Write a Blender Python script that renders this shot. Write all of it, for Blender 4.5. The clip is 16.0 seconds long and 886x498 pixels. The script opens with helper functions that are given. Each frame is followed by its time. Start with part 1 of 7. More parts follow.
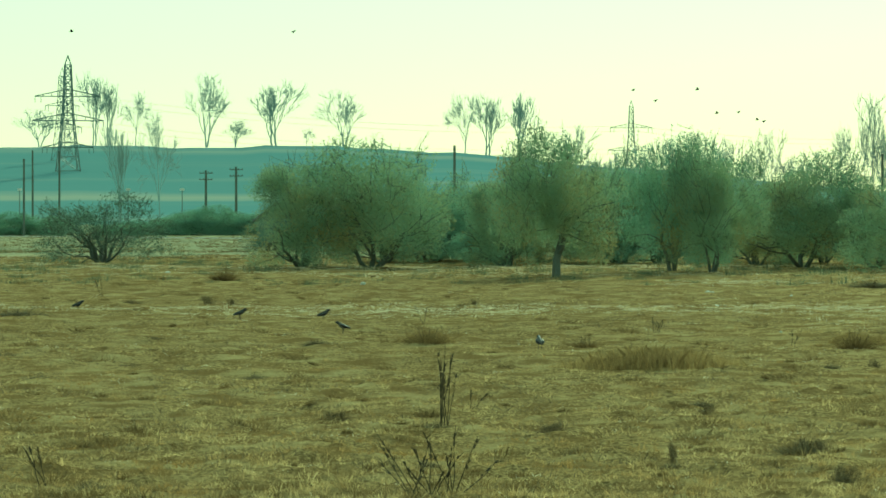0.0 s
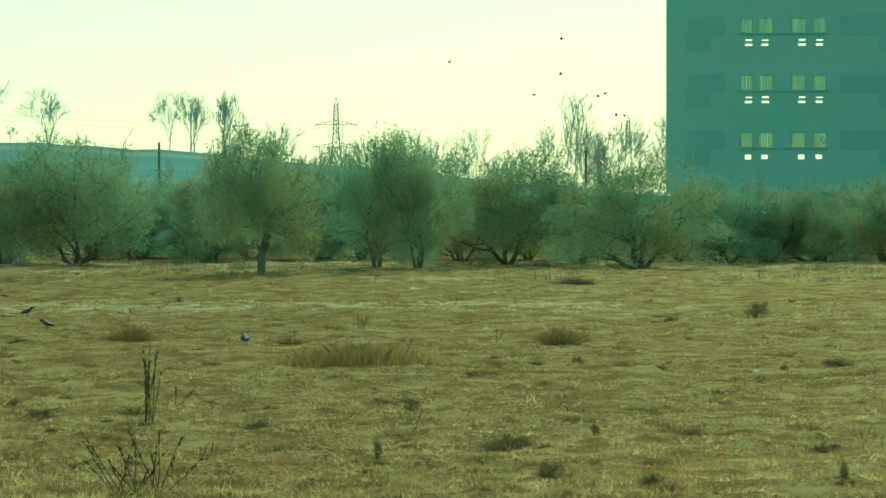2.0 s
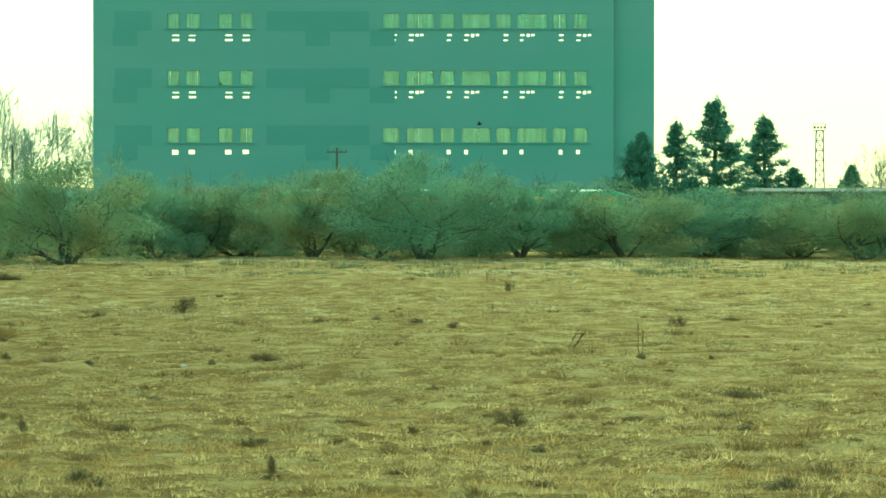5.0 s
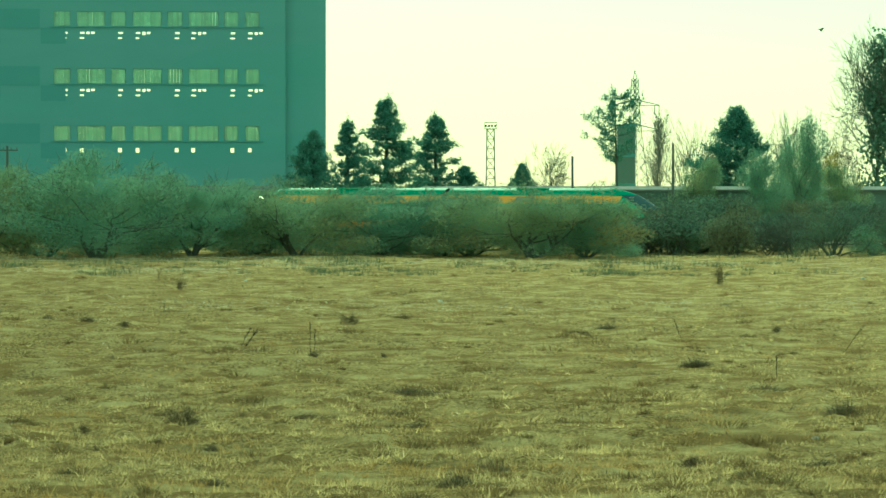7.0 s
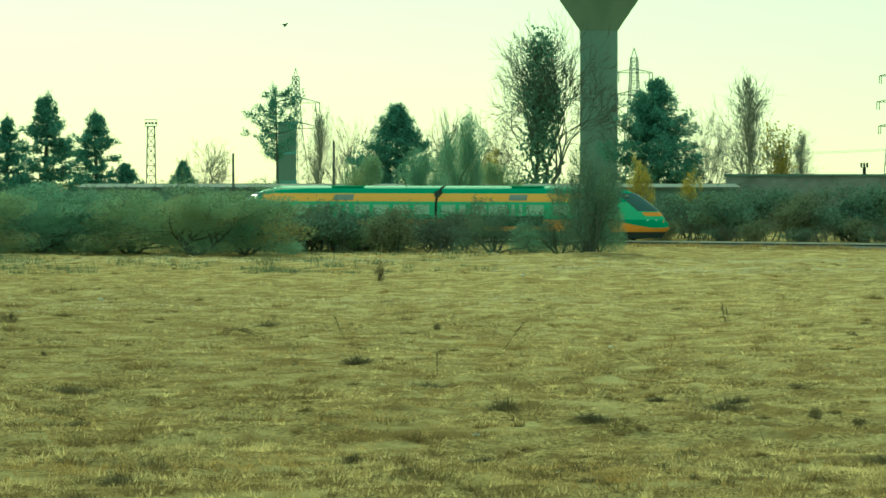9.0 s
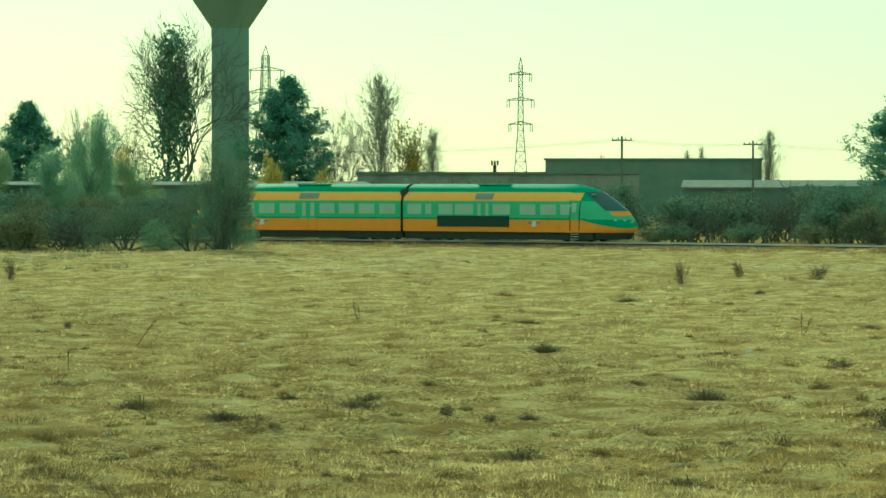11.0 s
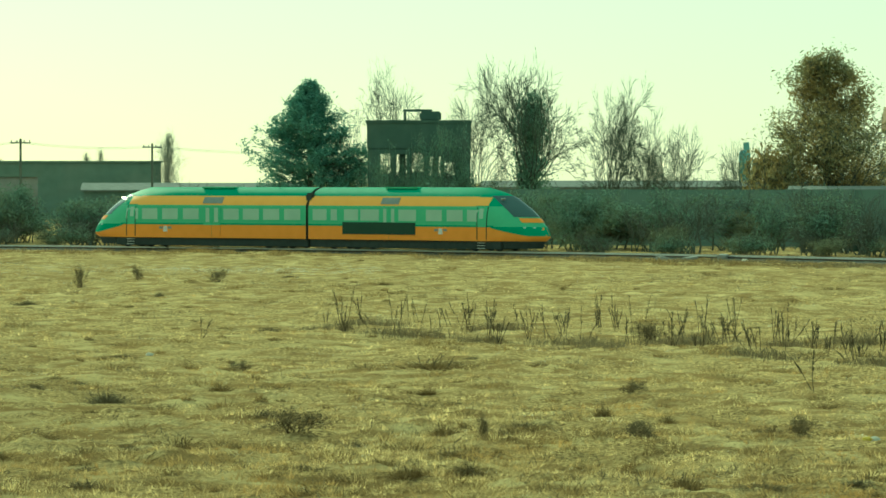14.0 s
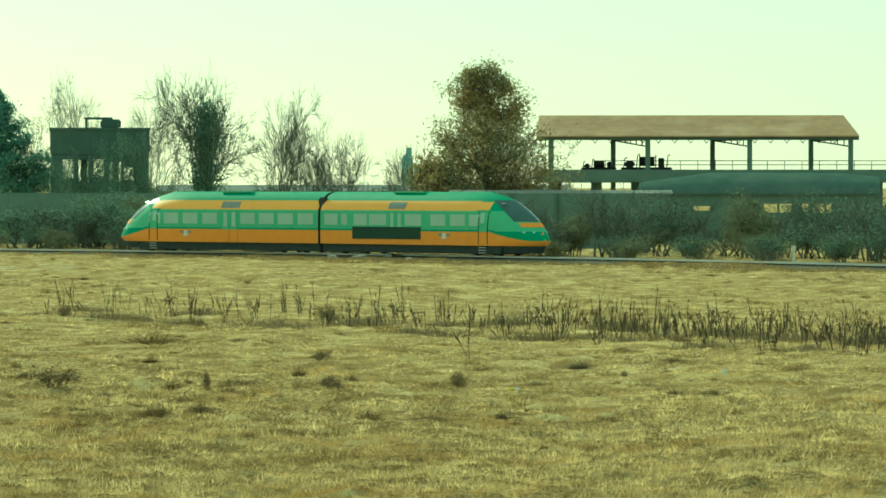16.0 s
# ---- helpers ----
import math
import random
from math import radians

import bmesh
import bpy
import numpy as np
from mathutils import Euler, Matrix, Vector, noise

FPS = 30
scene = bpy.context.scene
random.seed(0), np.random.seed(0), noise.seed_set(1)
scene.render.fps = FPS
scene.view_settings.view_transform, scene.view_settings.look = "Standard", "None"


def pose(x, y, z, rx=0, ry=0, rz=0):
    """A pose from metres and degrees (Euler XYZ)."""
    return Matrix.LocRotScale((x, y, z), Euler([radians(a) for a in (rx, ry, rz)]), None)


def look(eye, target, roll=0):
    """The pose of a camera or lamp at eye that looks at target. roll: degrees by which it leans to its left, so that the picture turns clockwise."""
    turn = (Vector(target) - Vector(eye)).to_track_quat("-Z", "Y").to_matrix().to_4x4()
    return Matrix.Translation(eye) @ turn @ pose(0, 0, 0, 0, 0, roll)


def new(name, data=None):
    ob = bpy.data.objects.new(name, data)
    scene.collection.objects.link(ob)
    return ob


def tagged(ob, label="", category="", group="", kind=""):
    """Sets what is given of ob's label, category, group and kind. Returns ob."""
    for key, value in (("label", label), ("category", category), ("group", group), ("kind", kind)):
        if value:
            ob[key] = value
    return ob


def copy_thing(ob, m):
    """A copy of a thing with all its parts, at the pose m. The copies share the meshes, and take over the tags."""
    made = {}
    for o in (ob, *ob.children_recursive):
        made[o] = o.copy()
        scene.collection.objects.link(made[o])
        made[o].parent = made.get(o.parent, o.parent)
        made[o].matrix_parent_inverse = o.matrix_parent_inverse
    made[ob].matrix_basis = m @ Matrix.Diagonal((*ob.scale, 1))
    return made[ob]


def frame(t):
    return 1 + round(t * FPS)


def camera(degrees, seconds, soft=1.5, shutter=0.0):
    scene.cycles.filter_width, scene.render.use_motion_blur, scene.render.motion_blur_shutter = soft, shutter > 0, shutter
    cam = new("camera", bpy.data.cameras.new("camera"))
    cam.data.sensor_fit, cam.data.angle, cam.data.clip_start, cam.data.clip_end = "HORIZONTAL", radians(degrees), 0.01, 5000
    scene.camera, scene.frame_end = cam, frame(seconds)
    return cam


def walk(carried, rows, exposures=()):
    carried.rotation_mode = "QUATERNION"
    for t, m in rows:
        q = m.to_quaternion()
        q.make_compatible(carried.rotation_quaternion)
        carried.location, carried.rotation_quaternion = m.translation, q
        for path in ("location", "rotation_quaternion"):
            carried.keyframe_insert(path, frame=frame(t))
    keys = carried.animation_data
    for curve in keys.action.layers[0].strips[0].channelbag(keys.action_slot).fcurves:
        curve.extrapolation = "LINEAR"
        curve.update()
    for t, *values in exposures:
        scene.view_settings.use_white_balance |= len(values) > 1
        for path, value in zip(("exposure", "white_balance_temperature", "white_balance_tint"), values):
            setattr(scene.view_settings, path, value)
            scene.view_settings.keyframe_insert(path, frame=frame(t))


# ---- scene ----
# ---- camera: a fixed standpoint 4.5 m above the field, panned with the train ----
cam = camera(12.3, 16.0, soft=1.6)
EYE_Z = 4.5
PAN = [
    (0.0, 0.0, -0.797), (0.5, 0.905, -0.810), (1.0, 1.931, -0.833), (1.5, 3.002, -0.822), (2.0, 4.11, -0.840),
    (2.5, 5.441, -0.849), (3.0, 6.697, -0.870), (3.5, 8.006, -0.879), (4.0, 9.347, -0.888), (4.5, 10.706, -0.896),
    (5.0, 12.077, -0.908), (5.2, 12.56, -0.905), (7.3, 17.331, -0.936), (7.5, 17.79, -0.937), (8.0, 18.945, -0.940),
    (8.2, 19.436, -0.942), (10.3, 24.593, -0.987), (10.5, 25.125, -0.980), (11.0, 26.499, -1.0), (11.5, 27.993, -1.02),
    (12.0, 29.519, -1.011), (12.5, 30.933, -1.004), (13.0, 32.283, -0.991), (13.5, 33.553, -0.983), (14.0, 34.855, -0.962),
    (14.5, 35.966, -0.971), (15.0, 37.148, -0.965), (15.25, 37.74, -0.966), (15.5, 38.344, -0.955), (15.75, 38.95, -0.93), (16.0, 39.562, -0.90),
]
BACK = {15.5: 3.0, 15.75: 10.2, 16.0: 18.3}   # the operator draws back at the very end


def pan_row(t, bearing, tilt):
    b, a = BACK.get(t, 0.0), radians(bearing)
    return t, pose(-b * math.sin(a), -b * math.cos(a), EYE_Z, 90 + tilt, 0, -bearing)


EXPOSURE = [(0.0, 0.05, 6150, -54), (2.5, 0.05, 6150, -55), (3.0, 0.1, 6170, -55), (3.5, 0.22, 6190, -55), (4.0, 0.38, 6200, -55), (5.2, 0.45, 6250, -56), (7.3, 0.06, 6200, -59), (8.2, 0.02, 6220, -58), (10.5, 0.03, 6350, -55), (12.5, 0.04, 6450, -50), (16.0, 0.2, 6500, -47)]
walk(cam, [pan_row(*r) for r in PAN], EXPOSURE)

# ---- daylight: low sun ahead of the camera ----
SUN_BEARING, SUN_HEIGHT = 12.0, 26.0
world = bpy.data.worlds.new("world")
scene.world = world
world.use_nodes = True
wn = world.node_tree
sky = wn.nodes.new("ShaderNodeTexSky")
sky.sky_type = "NISHITA"
sky.sun_disc = False
sky.sun_elevation = radians(SUN_HEIGHT)
sky.sun_rotation = radians(SUN_BEARING)
sky.altitude = 100
sky.air_density, sky.dust_density, sky.ozone_density = 1.0, 0.6, 1.0
wn.nodes["Background"].inputs["Strength"].default_value = 0.041
wn.links.new(sky.outputs["Color"], wn.nodes["Background"].inputs["Color"])
# a milky veil of autumn haze over the whole sky
veil, both = wn.nodes.new("ShaderNodeBackground"), wn.nodes.new("ShaderNodeAddShader")
veil.inputs["Color"].default_value, veil.inputs["Strength"].default_value = (0.435, 0.473, 0.458, 1), 1.0
wn.links.new(wn.nodes["Background"].outputs["Background"], both.inputs[0])
wn.links.new(veil.outputs["Background"], both.inputs[1])
wn.links.new(both.outputs["Shader"], wn.nodes["World Output"].inputs["Surface"])
sun_data = bpy.data.lights.new("sun", "SUN")
sun_data.energy, sun_data.angle, sun_data.color = 2.9, radians(0.6), (1.0, 0.9, 0.74)
sun = new("sun", sun_data)
sb, sh = radians(SUN_BEARING), radians(SUN_HEIGHT)
sun.matrix_world = look((900 * math.sin(sb) * math.cos(sh), 900 * math.cos(sb) * math.cos(sh), 900 * math.sin(sh)), (0, 0, 0))


# ---- materials ----
def material(name, a, b, scale=4.0, rough=0.85, metal=0.0, bump=0.2, detail=6.0, third=None, stretch=(1, 1, 1),
             random_mix=0.0, through_light=0.0, island=False, spec=0.3, contrast=0.25, east_value=None, patch=0.0, blotch=None, deep=0.05):
    """Two or three colours mixed by noise at two scales, with fine relief."""
    m = bpy.data.materials.new(name)
    m.use_nodes = True
    n, l = m.node_tree.nodes, m.node_tree.links
    bsdf = n["Principled BSDF"]
    geo = n.new("ShaderNodeTexCoord")
    mp = n.new("ShaderNodeMapping")
    mp.inputs["Scale"].default_value = stretch
    l.new(geo.outputs["Object"], mp.inputs["Vector"])
    big, fine = n.new("ShaderNodeTexNoise"), n.new("ShaderNodeTexNoise")
    for node, s, d in ((big, patch or scale * 0.22, 4.0), (fine, scale, detail)):
        node.inputs["Scale"].default_value, node.inputs["Detail"].default_value = s, d
        l.new(mp.outputs["Vector"], node.inputs["Vector"])
    ramp = n.new("ShaderNodeMapRange")
    ramp.inputs["From Min"].default_value, ramp.inputs["From Max"].default_value = 0.5 - contrast, 0.5 + contrast
    l.new(fine.outputs["Fac"], ramp.inputs["Value"])
    mix = n.new("ShaderNodeMix")
    mix.data_type = "RGBA"
    mix.inputs["A"].default_value, mix.inputs["B"].default_value = (*a, 1), (*b, 1)
    l.new(ramp.outputs["Result"], mix.inputs["Factor"])
    out = mix.outputs["Result"]
    if third:
        r2 = n.new("ShaderNodeMapRange")
        r2.inputs["From Min"].default_value, r2.inputs["From Max"].default_value = 0.48, 0.68
        l.new(big.outputs["Fac"], r2.inputs["Value"])
        mix2 = n.new("ShaderNodeMix")
        mix2.data_type = "RGBA"
        mix2.inputs["B"].default_value = (*third, 1)
        l.new(r2.outputs["Result"], mix2.inputs["Factor"])
        l.new(out, mix2.inputs["A"])
        out = mix2.outputs["Result"]
    if blotch:
        spots, r4, mix4 = n.new("ShaderNodeTexNoise"), n.new("ShaderNodeMapRange"), n.new("ShaderNodeMix")
        spots.inputs["Scale"].default_value, spots.inputs["Detail"].default_value = 0.75, 7.0
        l.new(mp.outputs["Vector"], spots.inputs["Vector"])
        r4.inputs["From Min"].default_value, r4.inputs["From Max"].default_value, r4.inputs["To Max"].default_value = 0.48, 0.62, 0.9
        l.new(spots.outputs["Fac"], r4.inputs["Value"])
        mix4.data_type = "RGBA"
        mix4.inputs["B"].default_value = (*blotch, 1)
        l.new(r4.outputs["Result"], mix4.inputs["Factor"])
        l.new(out, mix4.inputs["A"])
        out = mix4.outputs["Result"]
    if random_mix:
        src = n.new("ShaderNodeNewGeometry" if island else "ShaderNodeObjectInfo")
        val = n.new("ShaderNodeMapRange")
        val.inputs["To Min"].default_value, val.inputs["To Max"].default_value = 1 - random_mix, 1 + random_mix
        l.new(src.outputs["Random Per Island" if island else "Random"], val.inputs["Value"])
        hsv = n.new("ShaderNodeHueSaturation")
        l.new(val.outputs["Result"], hsv.inputs["Value"])
        l.new(out, hsv.inputs["Color"])
        out = hsv.outputs["Color"]
    if east_value:
        # the colour's value is scaled along x, from west to east
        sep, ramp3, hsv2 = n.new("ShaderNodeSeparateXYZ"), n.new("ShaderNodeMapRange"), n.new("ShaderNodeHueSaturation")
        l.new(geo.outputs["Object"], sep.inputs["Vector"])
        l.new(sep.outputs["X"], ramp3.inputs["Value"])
        for key, value in zip(("From Min", "From Max", "To Min", "To Max"), east_value):
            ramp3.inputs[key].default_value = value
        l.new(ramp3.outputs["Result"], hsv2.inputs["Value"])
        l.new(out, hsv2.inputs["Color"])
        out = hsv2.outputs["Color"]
    l.new(out, bsdf.inputs["Base Color"])
    bsdf.inputs["Roughness"].default_value, bsdf.inputs["Metallic"].default_value = rough, metal
    bsdf.inputs["Specular IOR Level"].default_value = spec
    if bump:
        bp = n.new("ShaderNodeBump")
        bp.inputs["Strength"].default_value, bp.inputs["Distance"].default_value = bump, deep
        l.new(fine.outputs["Fac"], bp.inputs["Height"])
        l.new(bp.outputs["Normal"], bsdf.inputs["Normal"])
    if through_light:
        tr, ms = n.new("ShaderNodeBsdfTranslucent"), n.new("ShaderNodeMixShader")
        l.new(out, tr.inputs["Color"])
        ms.inputs["Fac"].default_value = through_light
        l.new(bsdf.outputs["BSDF"], ms.inputs[1])
        l.new(tr.outputs["BSDF"], ms.inputs[2])
        l.new(ms.outputs["Shader"], n["Material Output"].inputs["Surface"])
    return m


def glow(name, colour, strength):
    m = bpy.data.materials.new(name)
    m.use_nodes = True
    b = m.node_tree.nodes["Principled BSDF"]
    b.inputs["Base Color"].default_value = (*colour, 1)
    b.inputs["Emission Color"].default_value, b.inputs["Emission Strength"].default_value = (*colour, 1), strength
    return m


FIELD = material("field_turf", (0.53, 0.385, 0.175), (0.185, 0.13, 0.06), 11.0, 0.95, bump=1.0, third=(0.53, 0.415, 0.205), contrast=0.12, spec=0.0, east_value=(5.0, 65.0, 0.86, 1.45), patch=0.6, blotch=(0.25, 0.165, 0.07), deep=0.16)
STRAW = material("dry_grass", (0.72, 0.565, 0.29), (0.32, 0.23, 0.108), 1.6, 0.8, bump=0, random_mix=0.28, through_light=0.75, island=True, spec=0.0, east_value=(5.0, 65.0, 0.86, 1.4), third=(0.37, 0.23, 0.085), patch=0.3, contrast=0.12)
TUSSOCK = material("tussock_grass", (0.31, 0.215, 0.095), (0.17, 0.125, 0.06), 0.9, 0.85, bump=0, random_mix=0.35, through_light=0.3, island=True, spec=0.0, east_value=(5.0, 65.0, 0.93, 1.5), contrast=0.15)
RANK = material("rank_weed", (0.19, 0.22, 0.14), (0.14, 0.15, 0.085), 0.4, 0.9, bump=0, random_mix=0.3, through_light=0.4, island=True, spec=0.0)
SCRUB_LEAF = material("scrub_leaf", (0.23, 0.26, 0.175), (0.26, 0.25, 0.15), 0.8, 0.9, bump=0, random_mix=0.1, through_light=0.1, island=True, spec=0.0)
HERB = material("brown_herb", (0.25, 0.19, 0.108), (0.16, 0.135, 0.085), 0.4, 0.9, bump=0, random_mix=0.4, through_light=0.28, island=True, spec=0.0, east_value=(5.0, 65.0, 0.9, 1.35))
PALE_STRAW = material("bleached_grass", (0.80, 0.73, 0.55), (0.62, 0.54, 0.37), 0.4, 0.9, bump=0, random_mix=0.2, through_light=0.6, island=True, spec=0.0)
WEED = material("dead_weed", (0.10, 0.075, 0.04), (0.06, 0.05, 0.03), 3, 0.9, bump=0.1, random_mix=0.3)
BARK = material("bark", (0.155, 0.17, 0.14), (0.11, 0.12, 0.095), 8, 0.9, bump=0.4, spec=0.05)
PALE_BARK = material("pale_bark", (0.33, 0.34, 0.28), (0.23, 0.235, 0.19), 6, 0.9, bump=0.3)
# bark of the far trees, paled in its colour to imitate haze
FAR_BARK = material("haze_paled_bark", (0.43, 0.49, 0.45), (0.34, 0.39, 0.36), 6, 0.9, bump=0)
# haze is put into the next four foliage colours, paler than real leaves
OLIVE_LEAF = material("olive_leaf", (0.315, 0.45, 0.31), (0.365, 0.42, 0.235), 0.8, 0.85, bump=0, random_mix=0.05, through_light=0.4, island=True, third=(0.39, 0.33, 0.15), patch=0.3, spec=0.0)
GREEN_LEAF = material("green_leaf", (0.28, 0.455, 0.355), (0.335, 0.445, 0.28), 0.8, 0.85, bump=0, random_mix=0.05, through_light=0.4, island=True, spec=0.0)
NEEDLES = material("pine_needles", (0.17, 0.335, 0.265), (0.20, 0.35, 0.265), 1.0, 0.85, bump=0, random_mix=0.15, through_light=0.2, island=True, spec=0.0)
IVY = material("ivy_leaf", (0.19, 0.315, 0.24), (0.225, 0.31, 0.21), 1.0, 0.85, bump=0, random_mix=0.15, through_light=0.2, island=True, spec=0.0)
RUST_LEAF = material("autumn_leaf", (0.50, 0.345, 0.15), (0.30, 0.275, 0.14), 1.0, 0.85, bump=0, random_mix=0.25, through_light=0.3, island=True, spec=0.0, third=(0.26, 0.28, 0.17), patch=0.4)
HEDGE_LEAF = material("hedge_leaf", (0.19, 0.29, 0.225), (0.235, 0.28, 0.19), 0.8, 0.9, bump=0, random_mix=0.1, through_light=0.08, island=True, spec=0.0)
YELLOW_LEAF = material("yellow_leaf", (0.55, 0.42, 0.10), (0.40, 0.33, 0.09), 0.8, 0.75, bump=0, random_mix=0.3, through_light=0.45, island=True)
# meadow colour, with the grey of distance haze mixed in
MEADOW = material("rough_meadow", (0.40, 0.385, 0.25), (0.25, 0.25, 0.165), 3.0, 0.95, bump=1.0, third=(0.45, 0.41, 0.25), contrast=0.15, spec=0.0, patch=0.12, deep=0.2)
DULL_GREEN = material("matted_herbage", (0.225, 0.185, 0.11), (0.15, 0.135, 0.09), 0.6, 0.95, bump=0, random_mix=0.3, through_light=0.15, island=True, spec=0.0)
REED = material("tan_reed", (0.47, 0.345, 0.155), (0.27, 0.195, 0.09), 0.9, 0.85, bump=0, random_mix=0.3, through_light=0.5, island=True, spec=0.0)
CONCRETE = material("weathered_concrete", (0.34, 0.34, 0.31), (0.24, 0.245, 0.225), 1.2, 0.9, bump=0.3, third=(0.18, 0.18, 0.16))
# both mill colours carry the teal of distance haze in their base
MILL_WALL = material("hazed_mill_render", (0.265, 0.485, 0.485), (0.235, 0.445, 0.445), 0.35, 0.9, bump=0.15, third=(0.215, 0.485, 0.445), stretch=(0.25, 1, 1))
MILL_BAND = material("hazed_mill_band", (0.215, 0.435, 0.43), (0.195, 0.405, 0.40), 0.35, 0.9, bump=0.15, stretch=(0.25, 1, 1))
TOWER_CONCRETE = material("tower_concrete", (0.22, 0.31, 0.27), (0.17, 0.25, 0.215), 0.5, 0.9, bump=0.25, third=(0.15, 0.22, 0.19), stretch=(1, 1, 0.15))
# dark masonry, its colour lifted towards teal to imitate haze
WALL_DARK = material("hazed_dark_wall", (0.19, 0.265, 0.22), (0.145, 0.205, 0.17), 0.8, 0.9, bump=0.3, third=(0.22, 0.27, 0.225), spec=0.05)
TAR_ROOF = material("tarred_roof", (0.12, 0.175, 0.15), (0.085, 0.13, 0.11), 0.8, 0.95, bump=0.3, third=(0.14, 0.185, 0.15), spec=0.0)
BUNKER = material("stained_concrete", (0.115, 0.17, 0.14), (0.085, 0.13, 0.105), 0.8, 0.95, bump=0.3, third=(0.14, 0.175, 0.14), spec=0.0)
ROOF_PALE = material("asbestos_roof", (0.27, 0.29, 0.265), (0.17, 0.185, 0.17), 1.5, 0.9, bump=0.2, spec=0.05)
ROOF_RUST = material("rusty_roof", (0.52, 0.31, 0.16), (0.36, 0.22, 0.12), 1.2, 0.75, bump=0.3, third=(0.58, 0.39, 0.23))
STEEL = material("grey_steel", (0.24, 0.29, 0.27), (0.17, 0.21, 0.19), 6, 0.6, 0.2, 0.1)
DARK_STEEL = material("dark_steel", (0.05, 0.05, 0.047), (0.03, 0.03, 0.03), 5, 0.6, 0.4, 0.2)
RAIL_STEEL = material("rail_steel", (0.78, 0.77, 0.74), (0.62, 0.61, 0.58), 8, 0.3, 0.7, 0.05)
RAIL_RUST = material("rusty_rail_web", (0.12, 0.085, 0.06), (0.07, 0.055, 0.04), 9, 0.9, bump=0.2, spec=0.05)
BALLAST = material("ballast", (0.16, 0.145, 0.12), (0.08, 0.075, 0.065), 9, 0.95, bump=0.8)
# timber colour lightened to hold the haze over the far poles
TIMBER = material("pole_timber", (0.16, 0.185, 0.155), (0.11, 0.125, 0.105), 6, 0.9, bump=0.3, stretch=(1, 1, 0.1))
CORRUGATED = material("ribbed_glass", (0.55, 0.84, 0.70), (0.44, 0.73, 0.59), 1.0, 0.3, bump=0, random_mix=0.25, through_light=0.85)
ribs = CORRUGATED.node_tree
clear, blend = ribs.nodes.new("ShaderNodeBsdfTransparent"), ribs.nodes.new("ShaderNodeMixShader")
clear.inputs["Color"].default_value, blend.inputs["Fac"].default_value = (0.60, 0.80, 0.74, 1), 0.5
ribs.links.new(ribs.nodes["Material Output"].inputs["Surface"].links[0].from_socket, blend.inputs[1])
ribs.links.new(clear.outputs["BSDF"], blend.inputs[2])
ribs.links.new(blend.outputs["Shader"], ribs.nodes["Material Output"].inputs["Surface"])
# distance haze is painted into the hill's blue-teal colours
HILL = material("haze_tinted_hill", (0.16, 0.28, 0.285), (0.185, 0.30, 0.295), 0.02, 1.0, bump=0, third=(0.33, 0.37, 0.31), spec=0.0, stretch=(0.12, 1, 1), patch=0.02)
FEATHER = material("black_feather", (0.02, 0.02, 0.022), (0.035, 0.035, 0.035), 20, 0.6, bump=0.1)
GREY_FEATHER = material("grey_feather", (0.13, 0.13, 0.125), (0.09, 0.09, 0.085), 20, 0.7, bump=0.1)
LITTER = material("white_litter", (0.85, 0.84, 0.78), (0.7, 0.7, 0.64), 10, 0.6, bump=0.2, through_light=0.55)
YELLOW_LITTER = material("yellow_litter", (0.75, 0.55, 0.08), (0.6, 0.42, 0.06), 10, 0.6, bump=0.2)
TRAIN_GREEN = material("train_green", (0.06, 0.36, 0.20), (0.05, 0.32, 0.175), 1.5, 0.6, bump=0.02, spec=0.08)
TRAIN_SIDE = material("train_light_green", (0.17, 0.54, 0.30), (0.145, 0.49, 0.27), 1.5, 0.4, bump=0.02, spec=0.2)
TRAIN_ORANGE = material("train_orange", (0.95, 0.355, 0.065), (0.88, 0.325, 0.055), 1.5, 0.4, bump=0.02, spec=0.15)
TRAIN_YELLOW = material("train_yellow", (1.0, 0.51, 0.13), (0.94, 0.47, 0.11), 1.5, 0.45, bump=0.02, spec=0.1)
# pale base colour stands in for sky reflected in the train windows
TRAIN_GLASS = material("train_window_glass", (0.46, 0.64, 0.50), (0.39, 0.56, 0.44), 0.8, 0.2, bump=0, spec=0.4)
TRAIN_DARK_GLASS = material("windscreen_glass", (0.045, 0.10, 0.105), (0.06, 0.12, 0.12), 1.0, 0.12, bump=0, spec=0.5)
TRAIN_DARK = material("underframe", (0.06, 0.075, 0.068), (0.04, 0.05, 0.045), 3, 0.8, bump=0.3)
TRAIN_GREY = material("train_grey", (0.30, 0.33, 0.30), (0.22, 0.25, 0.23), 3, 0.5, bump=0.05)
TRAIN_MARK = material("dark_lettering", (0.015, 0.05, 0.03), (0.02, 0.06, 0.035), 3, 0.5, bump=0.05)
WHITE_PAINT = material("white_paint", (0.8, 0.8, 0.77), (0.65, 0.65, 0.6), 5, 0.5, bump=0.05)
LAMP_GLOW = glow("lit_lamp", (1.0, 0.8, 0.62), 9)
DIM_LAMP = glow("dim_headlamp", (0.45, 0.6, 0.55), 0.05)


# ---- building helpers ----
def at(bearing, distance, z=0.0):
    a = radians(bearing)
    return Vector((distance * math.sin(a), distance * math.cos(a), z))


def facing(bearing, distance, z=0.0, turn=0.0):
    """A pose at that place, its x axis to the right and its y axis away from the standpoint."""
    p = at(bearing, distance, z)
    return pose(p.x, p.y, p.z, 0, 0, -bearing + turn)


